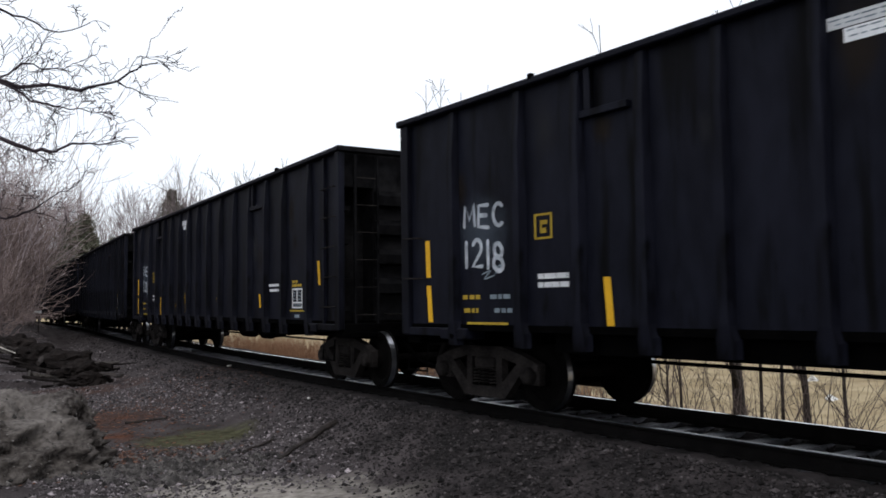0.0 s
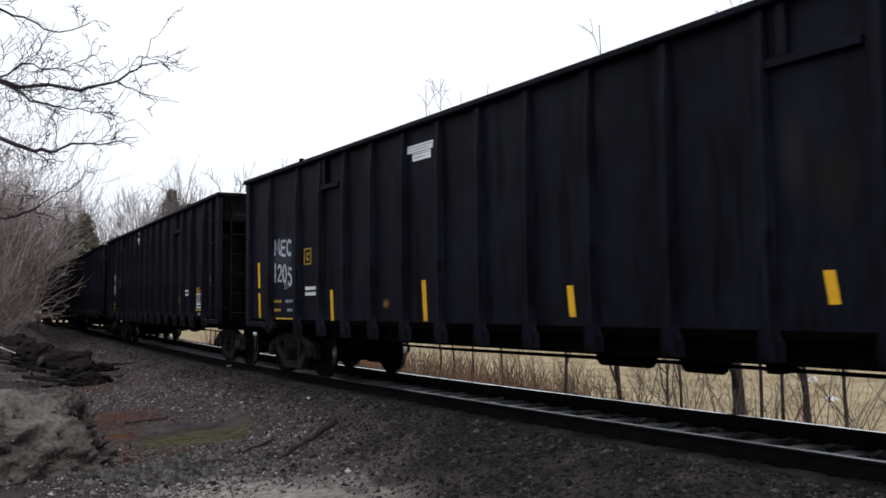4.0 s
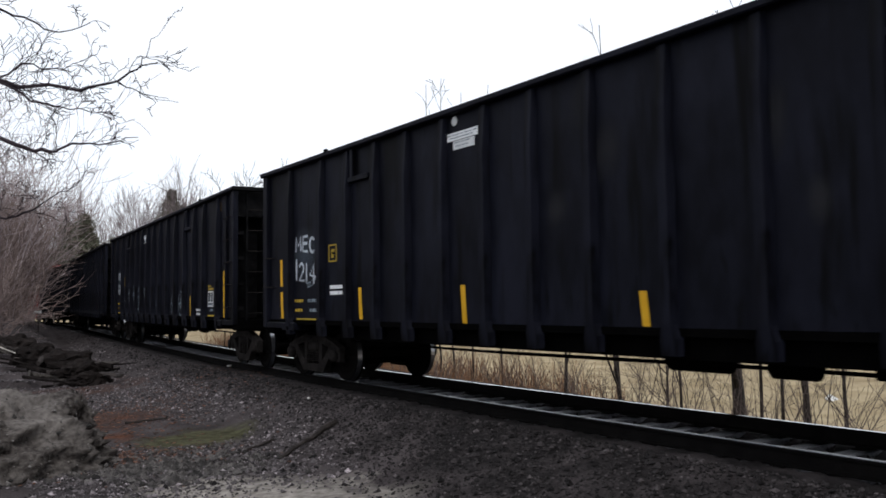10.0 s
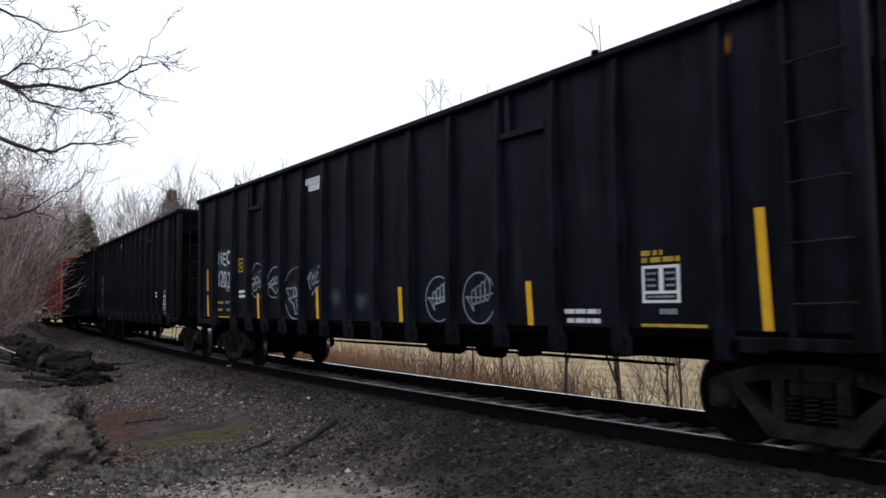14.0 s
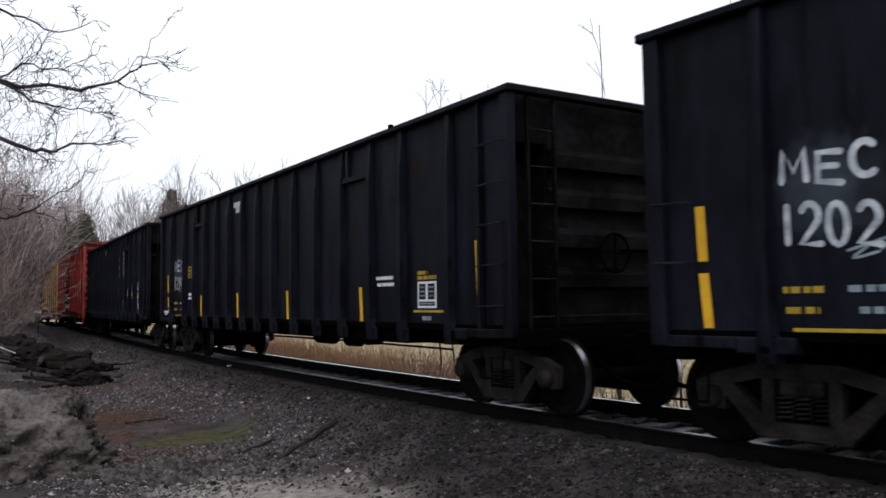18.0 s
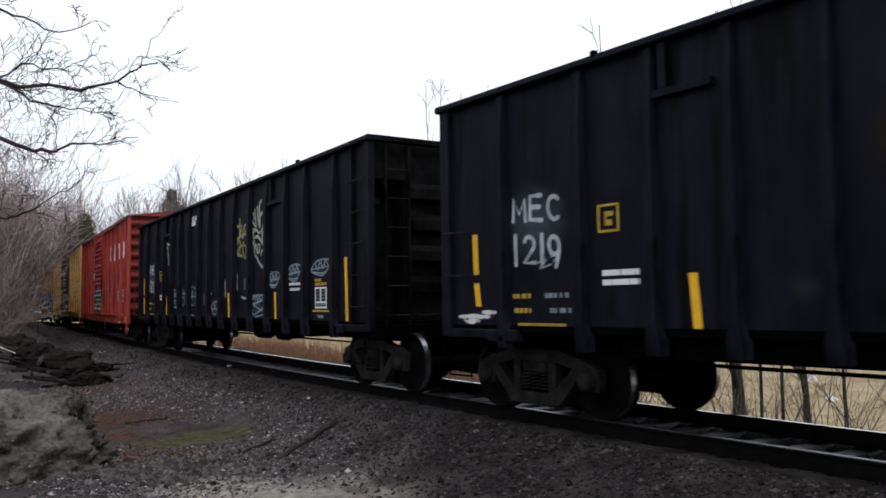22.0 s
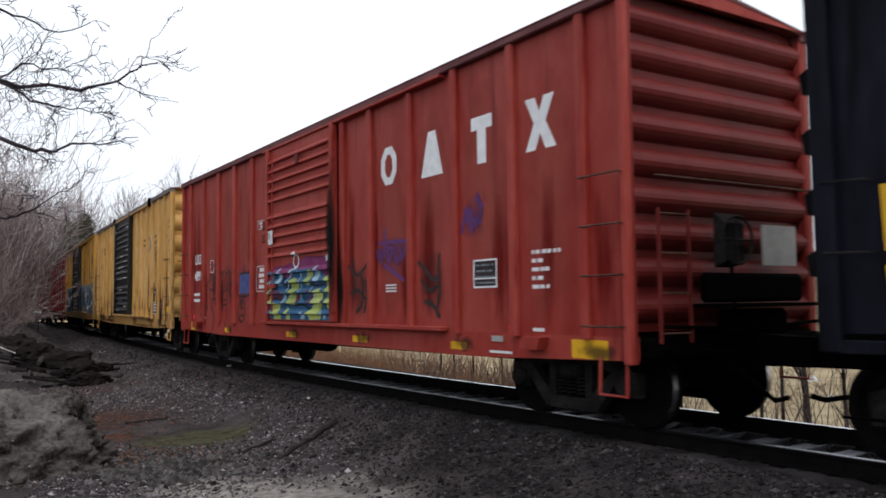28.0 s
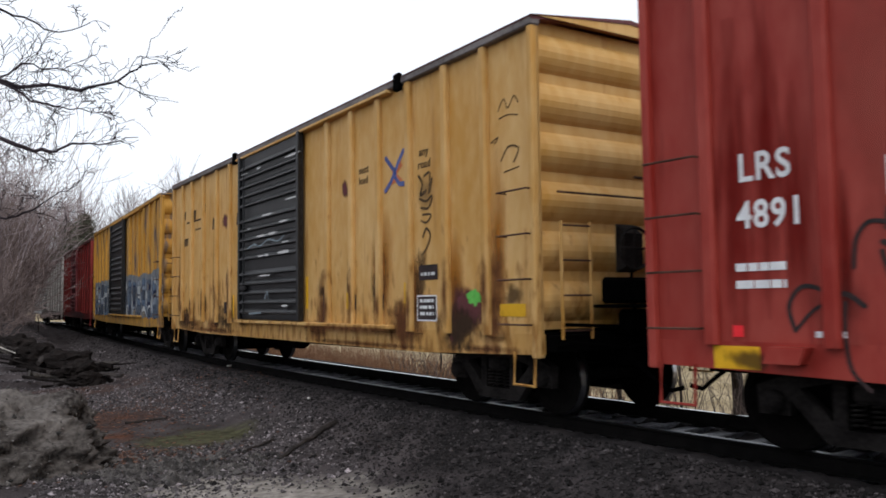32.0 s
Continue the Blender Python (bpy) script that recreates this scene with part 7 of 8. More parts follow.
    # eave clamps
    for x in (-2.6, 4.7):
        bm = bmesh.new()
        box(bm, x - 0.08, x + 0.08, -1.64, -1.55, 4.48, 4.74, 0.02)
        part("eave_clamp", bm, UNDER, car, "dark steel clamp on the eave")


mark_red(RED_CAR)
mark_yellow(YELLOW_CAR)
CARS += [RED_CAR, YELLOW_CAR, OCHRE_CAR, MAROON_CAR, WHITE_CAR]


# ---- plants ----
def twig_mesh(name, material, segs, sides=4):
    """Tapered round pieces from an array of rows (p, q, r0, r1)."""
    a = np.asarray(segs, float)
    p, q, r0, r1 = a[:, 0:3], a[:, 3:6], a[:, 6], a[:, 7]
    d = q - p
    d = d / np.maximum(np.linalg.norm(d, axis=1, keepdims=True), 1e-9)
    h = np.where(np.abs(d[:, 2:3]) > 0.9, np.array([[1.0, 0, 0]]), np.array([[0, 0, 1.0]]))
    u = np.cross(d, h)
    u /= np.linalg.norm(u, axis=1, keepdims=True)
    w = np.cross(d, u)
    ang = 2 * math.pi * np.arange(sides) / sides
    off = u[:, None] * np.cos(ang)[None, :, None] + w[:, None] * np.sin(ang)[None, :, None]
    ring0 = p[:, None] + off * r0[:, None, None]
    ring1 = q[:, None] + off * r1[:, None, None]
    v = np.concatenate([ring0, ring1], 1).reshape(-1, 3)
    k = np.arange(sides)
    f = np.stack([k, (k + 1) % sides, (k + 1) % sides + sides, k + sides], -1)
    f = (f[None] + 2 * sides * np.arange(len(a))[:, None, None]).reshape(-1, 4)
    me = bpy.data.meshes.new(name)
    me.from_pydata(v.tolist(), [], f.tolist())
    me.shade_smooth()
    me.materials.append(material)
    return me


def grow(rng, base, way, length, radius, depth, out, gnarl=0.16, lift=0.1, fork=(3, 5), taper=0.35, steps=5, angle=(0.35, 0.95)):
    """One limb with side shoots, by recursion."""
    p, d, r = np.array(base, float), np.array(way, float) / np.linalg.norm(way), radius
    step = length / steps
    shoots = rng.randint(*fork) if depth > 0 else 0
    at = set((1 + (rng.permutation(steps - 1)[:shoots])).tolist()) if steps > 1 else set()
    for k in range(steps):
        d = d + rng.normal(0, gnarl, 3) + np.array([0, 0, lift])
        d /= np.linalg.norm(d)
        q = p + d * step
        r2 = radius * (1 - (1 - taper) * (k + 1) / steps)
        out.append((*p, *q, r, r2))
        if k in at or (depth > 0 and k == steps - 1):
            for _ in range(1 if k in at else 2):
                side = np.cross(d, rng.normal(0, 1, 3))
                side /= max(np.linalg.norm(side), 1e-6)
                a = rng.uniform(*angle)
                nd = d * math.cos(a) + side * math.sin(a)
                grow(rng, q, nd, length * rng.uniform(0.45, 0.72), max(r2 * 0.62, 0.003), depth - 1, out, gnarl, lift, fork, taper, max(3, steps - 1), angle)
        p, r = q, r2


BARK = mat("grey_brown_bark", (0.045, 0.036, 0.032), (0.12, 0.1, 0.09), 0.9, 0, 4, 30, 0.6, (1, 1, 0.3), 0.2)
TWIG = mat("bare_twigs", (0.06, 0.045, 0.042), (0.14, 0.11, 0.104), 0.9, 0, 2, 20, 0.2, vary=0.15)
TWIG_RED = mat("reddish_brush_twigs", (0.16, 0.12, 0.113), (0.28, 0.215, 0.202), 0.9, 0, 1.5, 20, 0.2)
REED = mat("dry_brown_reeds", (0.1, 0.052, 0.032), (0.27, 0.155, 0.095), 0.9, 0, 1.5, 20, 0.2)
DARK_BARK = mat("dark_wet_bark", (0.014, 0.0115, 0.011), (0.045, 0.037, 0.035), 0.85, 0, 4, 30, 0.5)
NEAR_TWIG = mat("dark_purple_twigs", (0.024, 0.018, 0.022), (0.06, 0.048, 0.055), 0.9, 0, 3, 30, 0.2, gloss=0.05)
# paler than TWIG: haze with distance is put into both colours
FAR_TWIG = mat("hazed_distant_twigs", (0.24, 0.2, 0.204), (0.44, 0.375, 0.38), 0.9, 0, 0.4, 6, 0.2, gloss=0.05)
FAR_WOODS = mat("hazed_purple_grey_twigs", (0.12, 0.1, 0.108), (0.24, 0.205, 0.215), 0.9, 0, 0.4, 6, 0.2, gloss=0.05)
# greyed and lightened: haze is mixed into the needle colour
NEEDLES = mat("hazed_pine_needles", (0.06, 0.064, 0.044), (0.125, 0.12, 0.092), 0.85, 0, 1.2, 20, 0.3)


def bare_tree(name, label, x, y, height, radius, seed, depth=4, lean=(0, 0), bark=BARK, twig=TWIG, lift=0.1, fork=(3, 5), group="bare trees behind the track", least=0.004, gnarl=0.09):
    rng = np.random.RandomState(seed)
    z = float(ground_z(np.array([x]), np.array([y]))[0]) - 0.15
    tree = thing(name, label, "tree", group, m=Matrix.Translation((x, y, z)))
    segs = []
    grow(rng, (0, 0, 0), (lean[0], lean[1], 1), height * 0.62, radius, depth, segs, gnarl, lift, fork, 0.45, 7, (0.3, 0.8))
    a = np.array(segs)
    a[:, 6:] = np.maximum(a[:, 6:], least)
    thick = a[:, 6] > radius * 0.3
    part_ob = piece("trunk", twig_mesh("trunk", bark, a[thick], 8), tree)
    piece("crown", twig_mesh("crown", twig, a[~thick], 3), tree, None, "bare branching twigs")
    return tree


def edge_trees():
    """Bare trees and saplings on the far slope of the embankment."""
    spots = [(5.72, 16.3, 5.7, 0.14, 1, (0.02, 0)), (3.75, 18.0, 3.0, 0.06, 2, (0.02, 0.02)), (2.72, 19.4, 3.2, 0.055, 3, (0, 0.1)),
             (4.85, 17.3, 2.6, 0.04, 4, (0.05, 0)), (4.6, 17.5, 2.7, 0.035, 5, (-0.06, 0)),
             (7.0, 20.0, 3.0, 0.05, 9, (0, 0)),
             (9.2, 16.0, 3.0, 0.07, 10, (0.05, 0)), (8.2, 19.0, 3.0, 0.1, 11, (0.0, 0.1)), (7.3, 15.4, 3.0, 0.05, 12, (0.2, 0))]
    for x, y, h, r, seed, lean in spots:
        bare_tree("tree", "slender bare tree on the slope beyond the rails", x, y, h, r, seed, 3, lean, DARK_BARK, DARK_BARK if r > 0.13 else TWIG, 0.12, least=0.009 if r > 0.13 else 0.004, gnarl=0.05)
    for x, y, h, seed in ((-20.2, 80, 16.0, 21), (-18.6, 83, 16.2, 23)):
        bare_tree("tree", "bare crooked tree standing beyond the train", x, y, h, 0.2, seed, 4, (0.05, 0), DARK_BARK, NEAR_TWIG, 0.03, (3, 5), least=0.022, gnarl=0.22)


edge_trees()


def whip(x, y, top, twigs, seed):
    """A thin straight sapling with a few short upright shoots near its tip."""
    rng = np.random.RandomState(seed)
    z = float(ground_z(np.array([x]), np.array([y]))[0]) - 0.1
    tree = thing("sapling", "slender bare sapling beyond the rails", "tree", "saplings behind the track", m=Matrix.Translation((x, y, z)))
    h = top - z
    pts = [np.array([0.0, 0.0, 0.0])] + [np.array([rng.normal(0, 0.05), rng.normal(0, 0.05), h * k / 9]) for k in range(1, 10)]
    stem = [(*a, *b, 0.038 - 0.0032 * k, 0.038 - 0.0032 * (k + 1)) for k, (a, b) in enumerate(zip(pts, pts[1:]))]
    piece("trunk", twig_mesh("trunk", DARK_BARK, stem, 6), tree)
    fine = []
    for _ in range(twigs):
        f = rng.uniform(0.62, 0.97) * 9
        k = int(f)
        p = pts[k] + (pts[k + 1] - pts[k]) * (f - k)
        a = rng.uniform(0, 6.28)
        grow(rng, p, (math.cos(a) * 0.5, math.sin(a) * 0.5, 1.0), rng.uniform(0.4, 1.0), 0.01, 1, fine, 0.12, 0.05, (1, 2), 0.5, 4, (0.3, 0.8))
    fine = np.array(fine)
    fine[:, 6:] = np.maximum(fine[:, 6:], 0.0075)
    piece("crown", twig_mesh("crown", NEAR_TWIG, fine, 3), tree, None, "bare upright twigs")


for x, y, top, twigs, seed in ((4.55, 22, 8.49, 3, 6), (-0.31, 26, 8.08, 4, 7), (0.17, 26.5, 8.36, 5, 8), (0.76, 26, 7.75, 4, 17), (1.68, 26, 7.98, 3, 18), (5.93, 17, 7.13, 6, 19), (6.46, 17.2, 7.11, 7, 20), (6.83, 17, 6.6, 5, 22)):
    whip(x, y, top, twigs, seed)


def scatter_brush(name, label, material, spots, heights, seed, stems=5, spread=0.35, radius=0.012, depth=1, sides=3, lift=0.05, least=0.003):
    """Many thin stems with a few side shoots, as one mass."""
    rng = np.random.RandomState(seed)
    z = ground_z(spots[:, 0], spots[:, 1])
    segs = []
    for (x, y), z0, h in zip(spots, z, heights):
        for _ in range(stems):
            way = np.array([rng.normal(0, spread), rng.normal(0, spread), 1.0])
            grow(rng, (x + rng.normal(0, 0.15), y + rng.normal(0, 0.15), z0 - 0.05), way, h * rng.uniform(0.5, 1.0), radius * rng.uniform(0.7, 1.4), depth, segs, 0.14, lift, (2, 4), 0.3, 4, (0.3, 0.9))
    segs = np.array(segs)
    segs[:, 6:] = np.maximum(segs[:, 6:], least)
    return tagged(new(name, twig_mesh(name, material, segs, sides)), label, "shrubs", kind="stuff")


def along_track(rng, n, s0, s1, d0, d1):
    s, d = rng.uniform(s0, s1, n), rng.uniform(d0, d1, n)
    x, y, th = np.interp(s, TS, TX), np.interp(s, TS, TY), np.interp(s, TS, TH)
    return np.stack([x + d * np.sin(th), y - d * np.cos(th)], -1)


rs = np.random.RandomState(77)
scatter_brush("reed_bed", "dry brown reeds and brush on the far slope", REED, along_track(rs, 900, -40, -10, -9, -4.4), rs.uniform(0.7, 1.5, 900), 3, 5, 0.12, 0.009, 0)
scatter_brush("slope_brush", "thin bare brush beyond the rails", TWIG, along_track(rs, 150, -14, 6, -6.5, -3.2), rs.uniform(0.5, 1.6, 150), 4, 4, 0.4, 0.009, 1)
scatter_brush("brush_thicket", "reddish-brown bare thicket on the wooded bank", TWIG_RED, along_track(rs, 130, -105, -60, 5.0, 12), rs.uniform(2.0, 4.2, 130), 5, 5, 0.3, 0.02, 2, least=0.012)
scatter_brush("brush_thicket", "dense tangled brown brush on the near bank", TWIG_RED, along_track(rs, 440, -50, -25, 5.0, 9.2), rs.uniform(1.0, 2.8, 470), 15, 4, 0.7, 0.013, 2, 3, -0.02, least=0.007)
scatter_brush("brush_thicket", "tall bare thicket closing in on the curve", TWIG_RED, along_track(rs, 400, -70, -38, 4.3, 7.0), rs.uniform(2.2, 5.2, 460), 6, 4, 0.2, 0.02, 2, least=0.01)
scatter_brush("brush_thicket", "dense brown thicket at the edge of the curve", TWIG_RED, along_track(rs, 190, -50, -34, 4.4, 6.0), rs.uniform(1.6, 3.9, 190), 8, 5, 0.22, 0.016, 2, least=0.01)


def tree_template(seed, height, depth=4):
    rng = np.random.RandomState(seed)
    segs = []
    grow(rng, (0, 0, -0.3), (rng.normal(0, 0.04), rng.normal(0, 0.04), 1), height * 0.62, height * 0.011, depth, segs, 0.09, 0.13, (3, 5), 0.4, 7, (0.3, 0.75))
    return np.array(segs)


def wood(name, label, spots, heights, seed, material, n=5, least=0.012, depth=4):
    rng = np.random.RandomState(seed)
    shapes = [tree_template(seed + k, 12.0, depth) for k in range(n)]
    z = ground_z(spots[:, 0], spots[:, 1])
    rows = []
    for k, ((x, y), z0, h) in enumerate(zip(spots, z, heights)):
        a = shapes[k % n].copy()
        f = h / 12
        t = rng.uniform(0, 6.28)
        c, s = math.cos(t), math.sin(t)
        for o in (0, 3):
            px, py = a[:, o] * c - a[:, o + 1] * s, a[:, o] * s + a[:, o + 1] * c
            a[:, o], a[:, o + 1], a[:, o + 2] = px * f + x, py * f + y, a[:, o + 2] * f + z0
        a[:, 6:] *= f
        a[:, 6:] = np.maximum(a[:, 6:] * 1.2, least)
        rows.append(a)
    return tagged(new(name, twig_mesh(name, material, np.concatenate(rows), 3)), label, "woods", kind="stuff")


rs = np.random.RandomState(15)
near_bank = along_track(rs, 56, -80, -32, 7, 26)
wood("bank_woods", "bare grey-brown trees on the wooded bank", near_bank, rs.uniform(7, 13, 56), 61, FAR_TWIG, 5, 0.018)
px = rs.uniform(-0.58, -0.3, 130)
dist = rs.uniform(120, 180, 130)
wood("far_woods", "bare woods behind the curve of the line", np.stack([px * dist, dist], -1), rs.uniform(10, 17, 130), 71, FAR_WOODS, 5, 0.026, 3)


def pine(x, y, height, seed):
    rng = np.random.RandomState(seed)
    z = float(ground_z(np.array([x]), np.array([y]))[0]) - 0.2
    tree = thing("pine_tree", "dark green pine among bare trees", "tree", "pines on the hill", m=Matrix.Translation((x, y, z)))
    segs = [(0, 0, 0, 0, 0, height, 0.2, 0.03)]
    tufts = []
    for k in range(46):
        h = height * (0.2 + 0.79 * k / 46)
        reach = (height - h) * 0.42 + 0.2
        for _ in range(4):
            a = rng.uniform(0, 6.28)
            p = np.array([0, 0, h])
            q = np.array([math.cos(a) * reach, math.sin(a) * reach, h + reach * rng.uniform(-0.1, 0.3)])
            segs.append((*p, *q, 0.03, 0.008))
            for f in np.linspace(0.25, 1.05, 9):
                c = p + (q - p) * f
                for _ in range(4):
                    tufts.append((*c, *(c + rng.normal(0, 0.34, 3) + np.array([0, 0, 0.1])), 0.1, 0.02))
    piece("trunk", twig_mesh("trunk", BARK, segs, 5), tree)
    piece("crown", twig_mesh("crown", NEEDLES, tufts, 3), tree, None, "dense dark green needles")


pine(-37.3, 85, 12.2, 1)
pine(-40.4, 88, 11.8, 2)
pine(-36.0, 90, 10.6, 4)
pine(-45.5, 138, 17.6, 3)


def near_tree():
    """The tree beside the camera whose bare limbs reach over the bank."""
    rng = np.random.RandomState(12)
    tree = thing("tree", "bare tree with long dark limbs reaching out", "tree", m=Matrix.Translation((-6.6, 9.2, -0.3)))
    segs, fine = [], []
    grow(rng, (0, 0, 0), (0.03, 0, 1), 7.0, 0.17, 0, segs, 0.03, 0.05, (2, 3), 0.5, 8)
    limbs = [
        ([(-6.5, 9.1, 4.4), (-5.26, 9.0, 4.37), (-4.89, 9.0, 4.23), (-4.51, 9.0, 4.13), (-3.94, 9.0, 4.05), (-3.52, 9.0, 4.14), (-3.3, 9.0, 4.26), (-3.07, 9.0, 4.32)], 0.05, 0.009, 20),
        ([(-3.52, 9.0, 4.14), (-3.36, 9.02, 4.05), (-3.18, 9.05, 3.94), (-2.87, 9.05, 3.88)], 0.011, 0.004, 1),
        ([(-3.26, 9.0, 4.27), (-3.15, 8.98, 4.49), (-2.96, 8.95, 4.71)], 0.009, 0.003, 3),
        ([(-6.5, 9.15, 3.7), (-5.28, 9.1, 3.66), (-4.9, 9.1, 3.59), (-4.52, 9.1, 3.42), (-4.27, 9.1, 3.41), (-4.01, 9.1, 3.48), (-3.63, 9.1, 3.48), (-3.35, 9.1, 3.52)], 0.05, 0.006, 24),
        ([(-6.5, 8.9, 5.9), (-5.25, 8.9, 5.34), (-4.87, 8.9, 5.11), (-4.49, 8.9, 4.88), (-4.11, 8.9, 4.69), (-3.76, 8.9, 4.78)], 0.035, 0.006, 14),
        ([(-4.89, 9.0, 4.22), (-4.57, 8.95, 4.05), (-4.19, 8.9, 3.87), (-3.88, 8.85, 3.82), (-3.53, 8.85, 3.74)], 0.022, 0.005, 18),
        ([(-6.5, 9.3, 2.6), (-5.29, 9.3, 2.75), (-4.98, 9.3, 2.7), (-4.66, 9.3, 2.78), (-4.34, 9.3, 2.98), (-4.09, 9.3, 3.1)], 0.028, 0.005, 14),
        ([(-4.88, 9.0, 4.24), (-4.5, 9.1, 4.41), (-4.18, 9.1, 4.32), (-3.86, 9.1, 4.46)], 0.016, 0.004, 12),
    ]
    o = np.array([-6.6, 9.2, -0.3])
    boughs = []
    for pts, r0, r1, shoots in limbs:
        a = np.array(pts) - o
        # kinks between the bends of the limb
        fine_pts = [a[0]]
        for p0, p1 in zip(a, a[1:]):
            for f in (0.33, 0.66, 1.0):
                fine_pts.append(p0 + (p1 - p0) * f + (rng.normal(0, 0.022, 3) if f < 1 else 0))
        a = np.array(fine_pts)
        rows = []
        n = len(a) - 1
        for i in range(n):
            ra, rb = [0.72 * r1 + 0.72 * (r0 - r1) * (1 - k / n) ** 1.25 for k in (i, i + 1)]
            rows.append((*a[i], *a[i + 1], ra * rng.uniform(0.95, 1.1), rb))
        boughs.append(rows)
        for _ in range(shoots):
            f = (0.1 + 0.9 * rng.uniform(0, 1) ** 1.5) * n
            i = min(int(f), n - 1)
            p = a[i] + (a[i + 1] - a[i]) * (f - i)
            d = (a[i + 1] - a[i]) / np.linalg.norm(a[i + 1] - a[i])
            side = np.array([rng.normal(0.25, 0.35), rng.normal(0, 0.45), rng.normal(0.1, 0.75)])
            grow(rng, p, d * 0.8 + side * 0.7, rng.uniform(0.14, 0.42) * (1.15 - 0.65 * f / n), rng.uniform(0.003, 0.0055), 2, fine, 0.21, 0.0, (2, 3), 0.35, 5, (0.4, 1.05))
    piece("trunk", twig_mesh("trunk", DARK_BARK, segs, 10), tree)
    for rows in boughs:
        piece("limb", twig_mesh("limb", NEAR_TWIG, rows, 7), tree)
    fine = np.array(fine)
    fine[:, 6:] = np.maximum(fine[:, 6:], 0.0036)
    piece("crown", twig_mesh("crown", NEAR_TWIG, fine, 3), tree, None, "fine bare twigs")
    # denser upright twigs low on the bank behind the limbs
    low = np.random.RandomState(4)
    far_off = low.uniform(34, 62, 130)
    spots = np.stack([far_off * low.uniform(-0.64, -0.505, 130), far_off], -1)
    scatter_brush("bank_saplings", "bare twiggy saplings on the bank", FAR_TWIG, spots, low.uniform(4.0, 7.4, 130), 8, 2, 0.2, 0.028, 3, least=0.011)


near_tree()


# ---- the earth mound, logs and litter beside the line ----
def mound():
    bm = bmesh.new()
    bmesh.ops.create_icosphere(bm, subdivisions=6, radius=1.0)
    for v in bm.verts:
        p = v.co.copy()
        k = 1 + 0.22 * noise.noise(p * 1.3 + Vector((3, 1, 7))) + 0.13 * noise.noise(p * 3.1) + 0.07 * noise.noise(p * 7.0) + 0.06 * noise.noise(p * 15.0) - 0.16 * abs(noise.noise(p * 4.3 + Vector((1, 5, 2)))) - 0.07 * abs(noise.noise(p * 10.0)) + 0.06 * abs(noise.noise(p * 24.0)) + 0.035 * noise.noise(p * 44.0)
        v.co = Vector((p.x * 2.35, p.y * 1.95, p.z * 1.14)) * k
    earth = mat("pale_crumbly_earth", (0.015, 0.012, 0.0112), (0.175, 0.158, 0.148), 0.95, 0, 0.95, 16, 1.0, balance=0.5, gloss=0.05)
    me = done("earth_mound", bm, earth, True)
    ob = new("earth_mound", me)
    ob.matrix_basis = pose(-6.75, 10.6, -0.42, 4, 6, 25)
    tagged(ob, "lumpy mound of pale grey-brown earth and stone", "mound")
    rng = np.random.RandomState(9)
    co = np.array([ob.matrix_basis @ v.co for v in me.vertices])
    co = co[co[:, 2] > -0.6]
    pick = co[rng.randint(0, len(co), 2600)]
    grit = island_stone("mound_grit", (0.022, 0.02, 0.02), (0.15, 0.14, 0.134), 0.85, 1.2)
    tagged(new("mound_rubble", lumps_mesh("mound_rubble", grit, pick, rng.uniform(0.006, 0.022, 2600) * np.where(rng.rand(2600) < 0.06, 2.2, 1), rng, 0.8)), "loose crumbs of earth and stone on the mound", "rubble", kind="stuff")


mound()


def log(name, label, category, a, b, r, seed, material, knots=3):
    """A fallen stem: one crooked, tapering, uneven tube."""
    rng = np.random.RandomState(seed)
    a, b = np.array(a, float), np.array(b, float)
    n, sides = 9, 7
    bm = bmesh.new()
    d = Vector(b - a).normalized()
    u = d.orthogonal().normalized()
    w = d.cross(u)
    rings = []
    for k in range(n + 1):
        p = Vector(a + (b - a) * k / n + rng.normal(0, r * 0.2, 3) + r * 0.5 * math.sin(2.2 * k / n + seed) * np.array([0.6, 0.6, 0.3]))
        rk = r * (1 - 0.45 * k / n) * rng.uniform(0.85, 1.15)
        rings.append([bm.verts.new(p + (u * math.cos(6.2832 * i / sides) + w * math.sin(6.2832 * i / sides)) * rk * rng.uniform(0.72, 1.25)) for i in range(sides)])
    for p, q in zip(rings, rings[1:]):
        for i in range(sides):
            bm.faces.new((p[i], p[(i + 1) % sides], q[(i + 1) % sides], q[i]))
    bm.faces.new(rings[0][::-1])
    bm.faces.new(rings[-1])
    return tagged(new(name, done(name, bm, material)), label, category, "broken wood beside the line")


def gz(x, y):
    return float(ground_z(np.array([x]), np.array([y]))[0])


ROT = mat("black_rotten_wood", (0.004, 0.0035, 0.0035), (0.02, 0.0165, 0.0155), 0.9, 0, 5, 40, 0.6, gloss=0.03)
DEAD = mat("dead_grey_wood", (0.035, 0.03, 0.028), (0.11, 0.1, 0.092), 0.9, 0, 4, 40, 0.5)
PALE_WOOD = mat("bleached_stick", (0.3, 0.28, 0.25), (0.5, 0.47, 0.43), 0.85, 0, 4, 40, 0.4)


